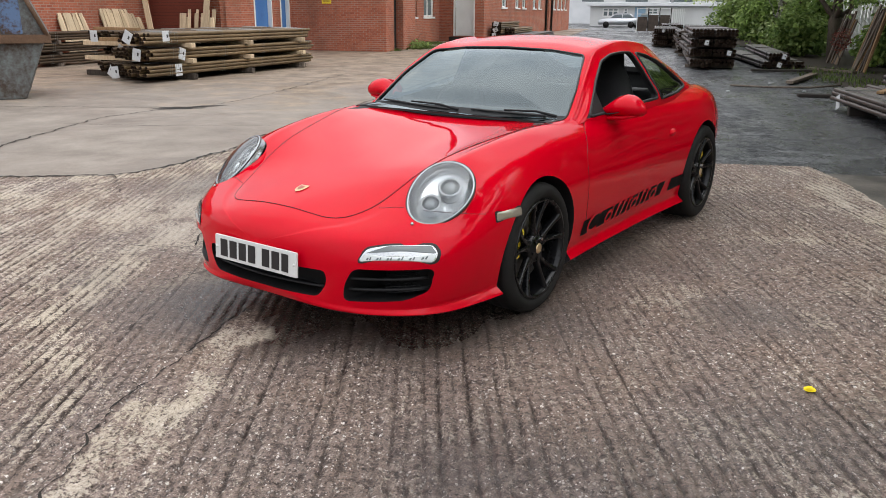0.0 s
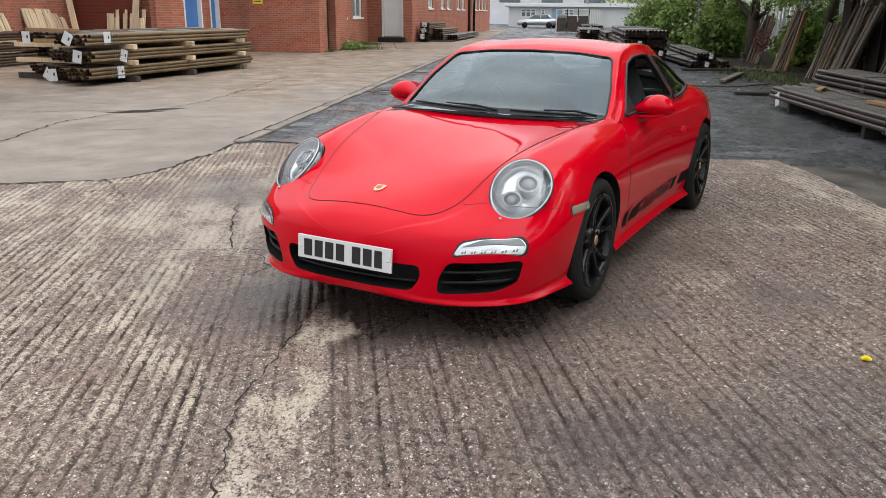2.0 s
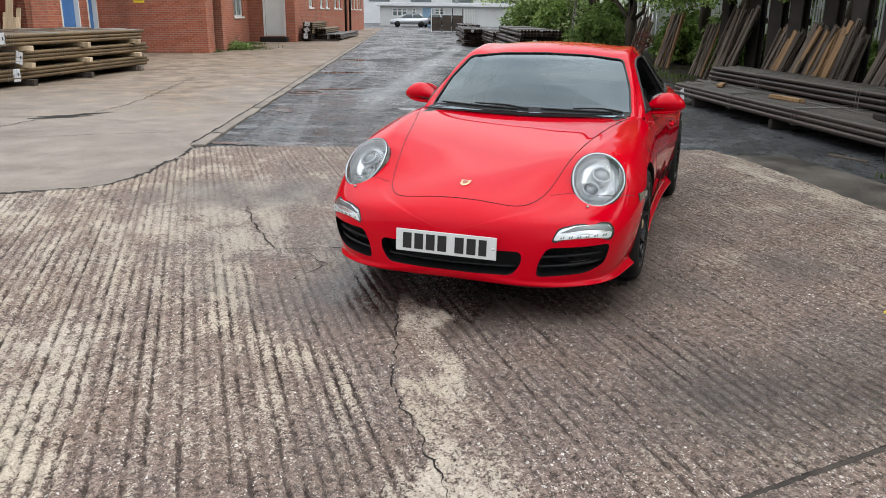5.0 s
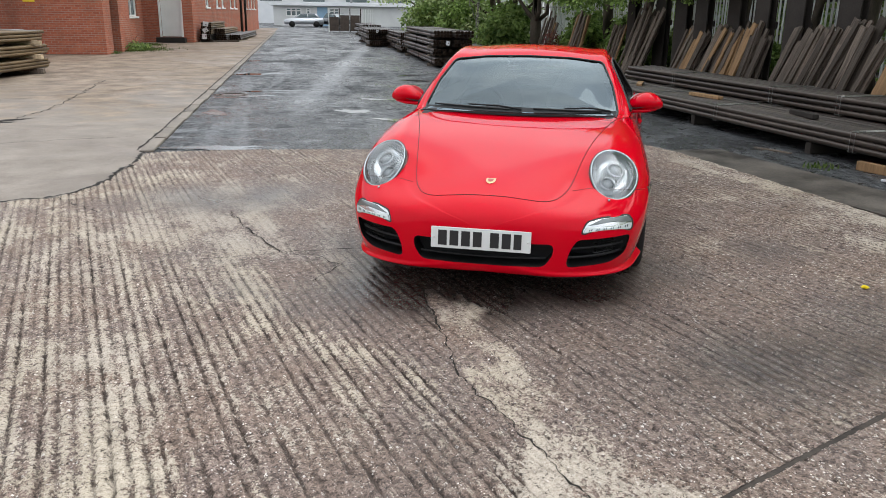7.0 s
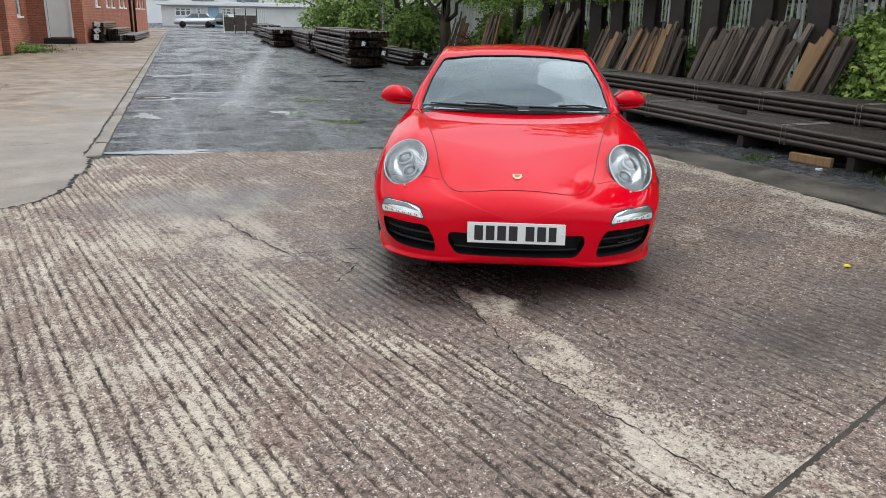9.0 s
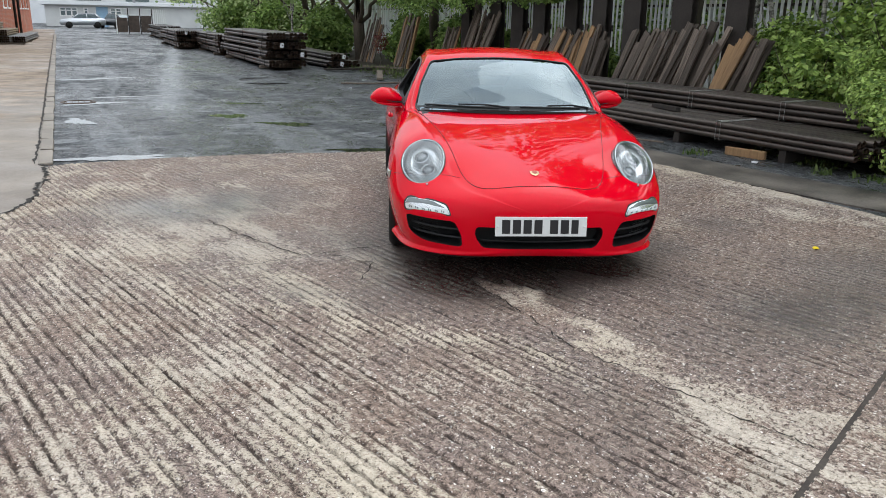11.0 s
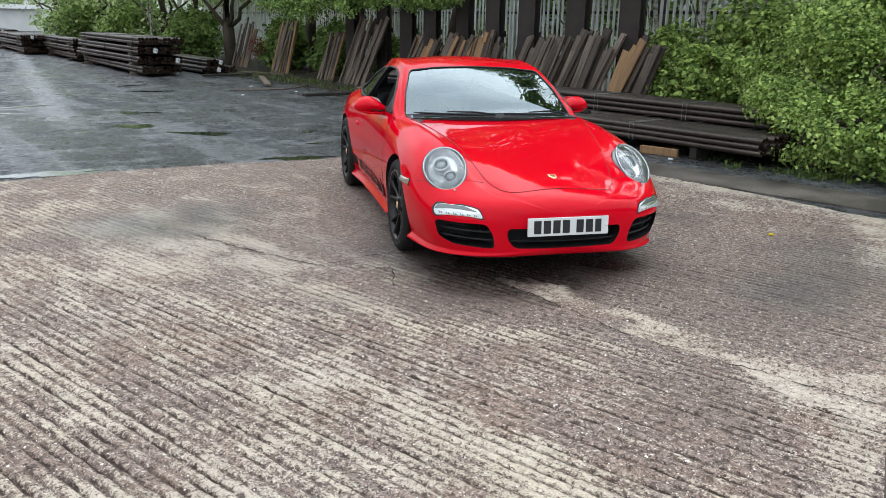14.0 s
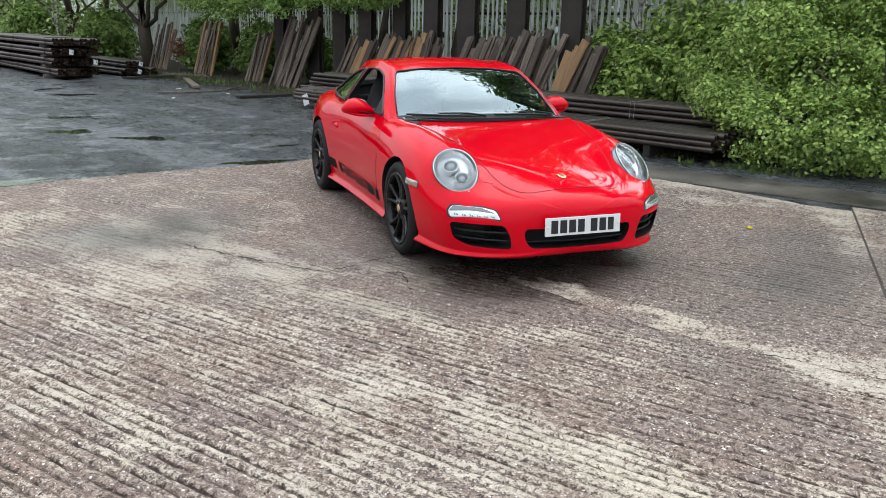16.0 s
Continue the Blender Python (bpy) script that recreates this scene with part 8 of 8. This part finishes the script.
weeds([(-2.6, 34.2, 0.9, 2.0), (-1.6, 36.5, 0.9, 1.8), (-0.6, 38.6, 0.8, 1.2), (-1.9, 31.2, 0.3, 0.6), (-1.3, 34.0, 1.3, 1.6)], 12000, 3, 0.10, "green grass and weeds at the foot of the brick wall")
weeds([(8.6, 14.8, 0.5, 1.6), (9.2, 18.3, 0.7, 1.6), (10.2, 21.0, 0.9, 1.2), (7.6, 7.9, 0.25, 0.4), (7.9, 10.3, 0.3, 0.8), (8.6, 12.0, 0.4, 1.0)], 1300, 4, 0.11, "rough grass and weeds along the fence foot")
weeds([(4.55, 5.85, 0.18, 0.14), (4.62, 4.25, 0.14, 0.12), (5.15, 4.6, 0.2, 0.25), (5.3, 5.4, 0.15, 0.2), (4.7, 3.4, 0.25, 0.5)], 550, 5, 0.06, "small weeds growing beside the black tubes")
# dark earth under the fence line
sheet("fence_soil", [(6.3, 6.0), (7.0, 10.0), (8.4, 16.5), (9.8, 22.0), (18, 52), (40, 50), (40, -6), (6.0, -6), (5.2, 1.5)], -0.018, M["soil"], "dark bare earth along the fence", "soil")
# plants by the bay corner
tuft = thing("corner_plant", BLD @ pose(-0.25, 3.6, 0), "straggly weeds and dead stalks in the wall corner", "weeds")
bm = bmesh.new()
for q in range(14):
    limb(bm, (0, 0, 0), (0.5 * math.cos(q * 1.9) + 0.3, -0.4 * abs(math.sin(q)), 0.3 + 0.05 * (q % 8)), 0.012, 0.004, 950 + q, 4, 0.3)
part("stem", bm, M["grey_wood"], tuft, "dry brown stalks")
leaf_cloud("leaves", [(0.4, -0.6, 0.15, 0.7, 0.6, 0.2)], 500, 0.09, 34, M["leaf_pale"], tuft, "", 0.3)

# thick growth behind the palisade
growth = thing("hedge", pose(0, 0, -0.03), "dense dark hedge behind the palisade fence", "hedge")
blobs, rr = [], random.Random(18)
for k in range(22):
    s = lerp(-9, 15, k / 21)
    foot = PAL @ Vector((1.9 + rr.uniform(-0.3, 0.6), s, 0))
    blobs.append((foot.x, foot.y, rr.uniform(0.8, 1.6), 1.0, 1.2, 1.2))
    blobs.append((foot.x + rr.uniform(0, 0.8), foot.y, rr.uniform(2.4, 3.6), 1.1, 1.3, 1.0))
leaf_cloud("leaves", blobs, 15000, 0.14, 43, M["leaf_tree"], growth, "dark green leaves", 0.33, 1.2, 0.3)
for k in range(20):
    foot = PAL @ Vector((2.0, lerp(-8, 15, k / 19), 0))
    bm = bmesh.new()
    limb(bm, foot, foot + Vector((rr.uniform(-0.5, 0.5), rr.uniform(-0.5, 0.5), 3.0)), 0.05, 0.015, 960 + k, 6, 0.2)
    part("stem", bm, M["bark"], growth)

# pale shed beyond the fence
M["shed_sheet"] = surface("pale_shed_cladding", (0.34, 0.37, 0.38), (0.52, 0.55, 0.55), (0.5, 0.7), 0.1, 0.8, 20, 0.1)
shed = thing("shed", PAL @ pose(8.0, 10, 0), "pale grey clad shed behind the fence and trees", "shed")
part("wall", cube(0, 10, 0, 44, -0.05, 2.9), M["shed_sheet"], shed)
part("roof", cube(-0.3, 10.3, -0.3, 44.3, 2.9, 3.1, 0.03), M["slate"], shed, "grey roof edge")
for k in range(44):
    part("cladding_rib", cube(-0.05, 0.0, 0.4 + k, 0.48 + k, 0.0, 2.88), M["shed_sheet"], shed)

# tree line closing the view around and behind
hedge = thing("tree_belt", pose(0, 0, -0.03), "distant belt of trees round the yard", "trees", kind="stuff")
blobs = []
rr = random.Random(8)
for k in range(46):
    a = radians(lerp(62, 178, k / 45))
    blobs.append((46 * math.sin(a) + rr.uniform(-4, 4), 46 * math.cos(a) + rr.uniform(-4, 4), rr.uniform(2.5, 4.5), 4.5, 4.5, 3.8))
leaf_cloud("leaves", blobs, 9000, 0.8, 41, M["leaf_tree"], hedge, "", 0.3, 0.3, 0.2)


# ---- parked cars at the far end ----
def far_car(m, colour, label):
    c = thing("parked_car", m, label, "car", "cars parked at the house")
    paint = plain("car_paint", colour, 0.3, 0.4, 1.0)
    bm = bmesh.new()
    extrude_loop(bm, [(x, -0.85, z) for x, z in ((-2.1, 0.3), (2.1, 0.3), (2.15, 0.65), (1.9, 0.85), (1.1, 0.95), (-1.9, 1.0), (-2.12, 0.8))], (0, 1.7, 0))
    bmesh.ops.recalc_face_normals(bm, faces=bm.faces)
    bmesh.ops.bevel(bm, geom=bm.edges[:], offset=0.06, segments=2, affect="EDGES")
    part("body", bm, paint, c, smooth=True)
    bm = bmesh.new()
    extrude_loop(bm, [(x, -0.70, z) for x, z in ((-1.75, 0.98), (1.05, 0.95), (0.4, 1.40), (-1.2, 1.44))], (0, 1.40, 0))
    bmesh.ops.recalc_face_normals(bm, faces=bm.faces)
    bmesh.ops.bevel(bm, geom=bm.edges[:], offset=0.04, segments=2, affect="EDGES")
    part("cabin", bm, paint, c, smooth=True)
    for y in (-0.712, 0.702):
        for quad in (((-1.45, 1.02), (-0.42, 1.02), (-0.42, 1.36), (-1.12, 1.38)), ((-0.34, 1.02), (0.86, 1.0), (0.36, 1.34), (-0.34, 1.36))):
            bm = bmesh.new()
            extrude_loop(bm, [(x, y, z) for x, z in quad], (0, 0.01, 0))
            bmesh.ops.recalc_face_normals(bm, faces=bm.faces)
            part("side_window", bm, M["pane"], c, "dark side glass")
    for quad in (((1.02, 1.0), (0.46, 1.375)), ((-1.70, 1.02), (-1.26, 1.40))):
        (xa, za), (xb, zb) = quad
        w = 0.02 if xa > 0 else -0.02
        bm = bmesh.new()
        bm.faces.new([bm.verts.new(v) for v in ((xa + w, -0.6, za), (xa + w, 0.6, za), (xb + w, 0.54, zb), (xb + w, -0.54, zb))])
        part("screen", bm, M["pane"], c, "dark sloping glass")
    part("roof", cube(-1.15, 0.35, -0.68, 0.68, 1.425, 1.47, 0.02), paint, c)
    for x in (-1.3, 1.3):
        for y in (-0.86, 0.70):
            bm = bmesh.new()
            tube(bm, [(x, y, 0.32), (x, y + 0.16, 0.32)], 0.32, 20)
            part("wheel", bm, M["rubber"], c, smooth=True)


far_car(pose(18.75, 86.5, -0.03, 0, 0, 168), (0.45, 0.47, 0.50), "silver car parked before the low house")
far_car(pose(21.85, 86.0, -0.03, 0, 0, 105), (0.03, 0.035, 0.04), "dark car parked before the low house")
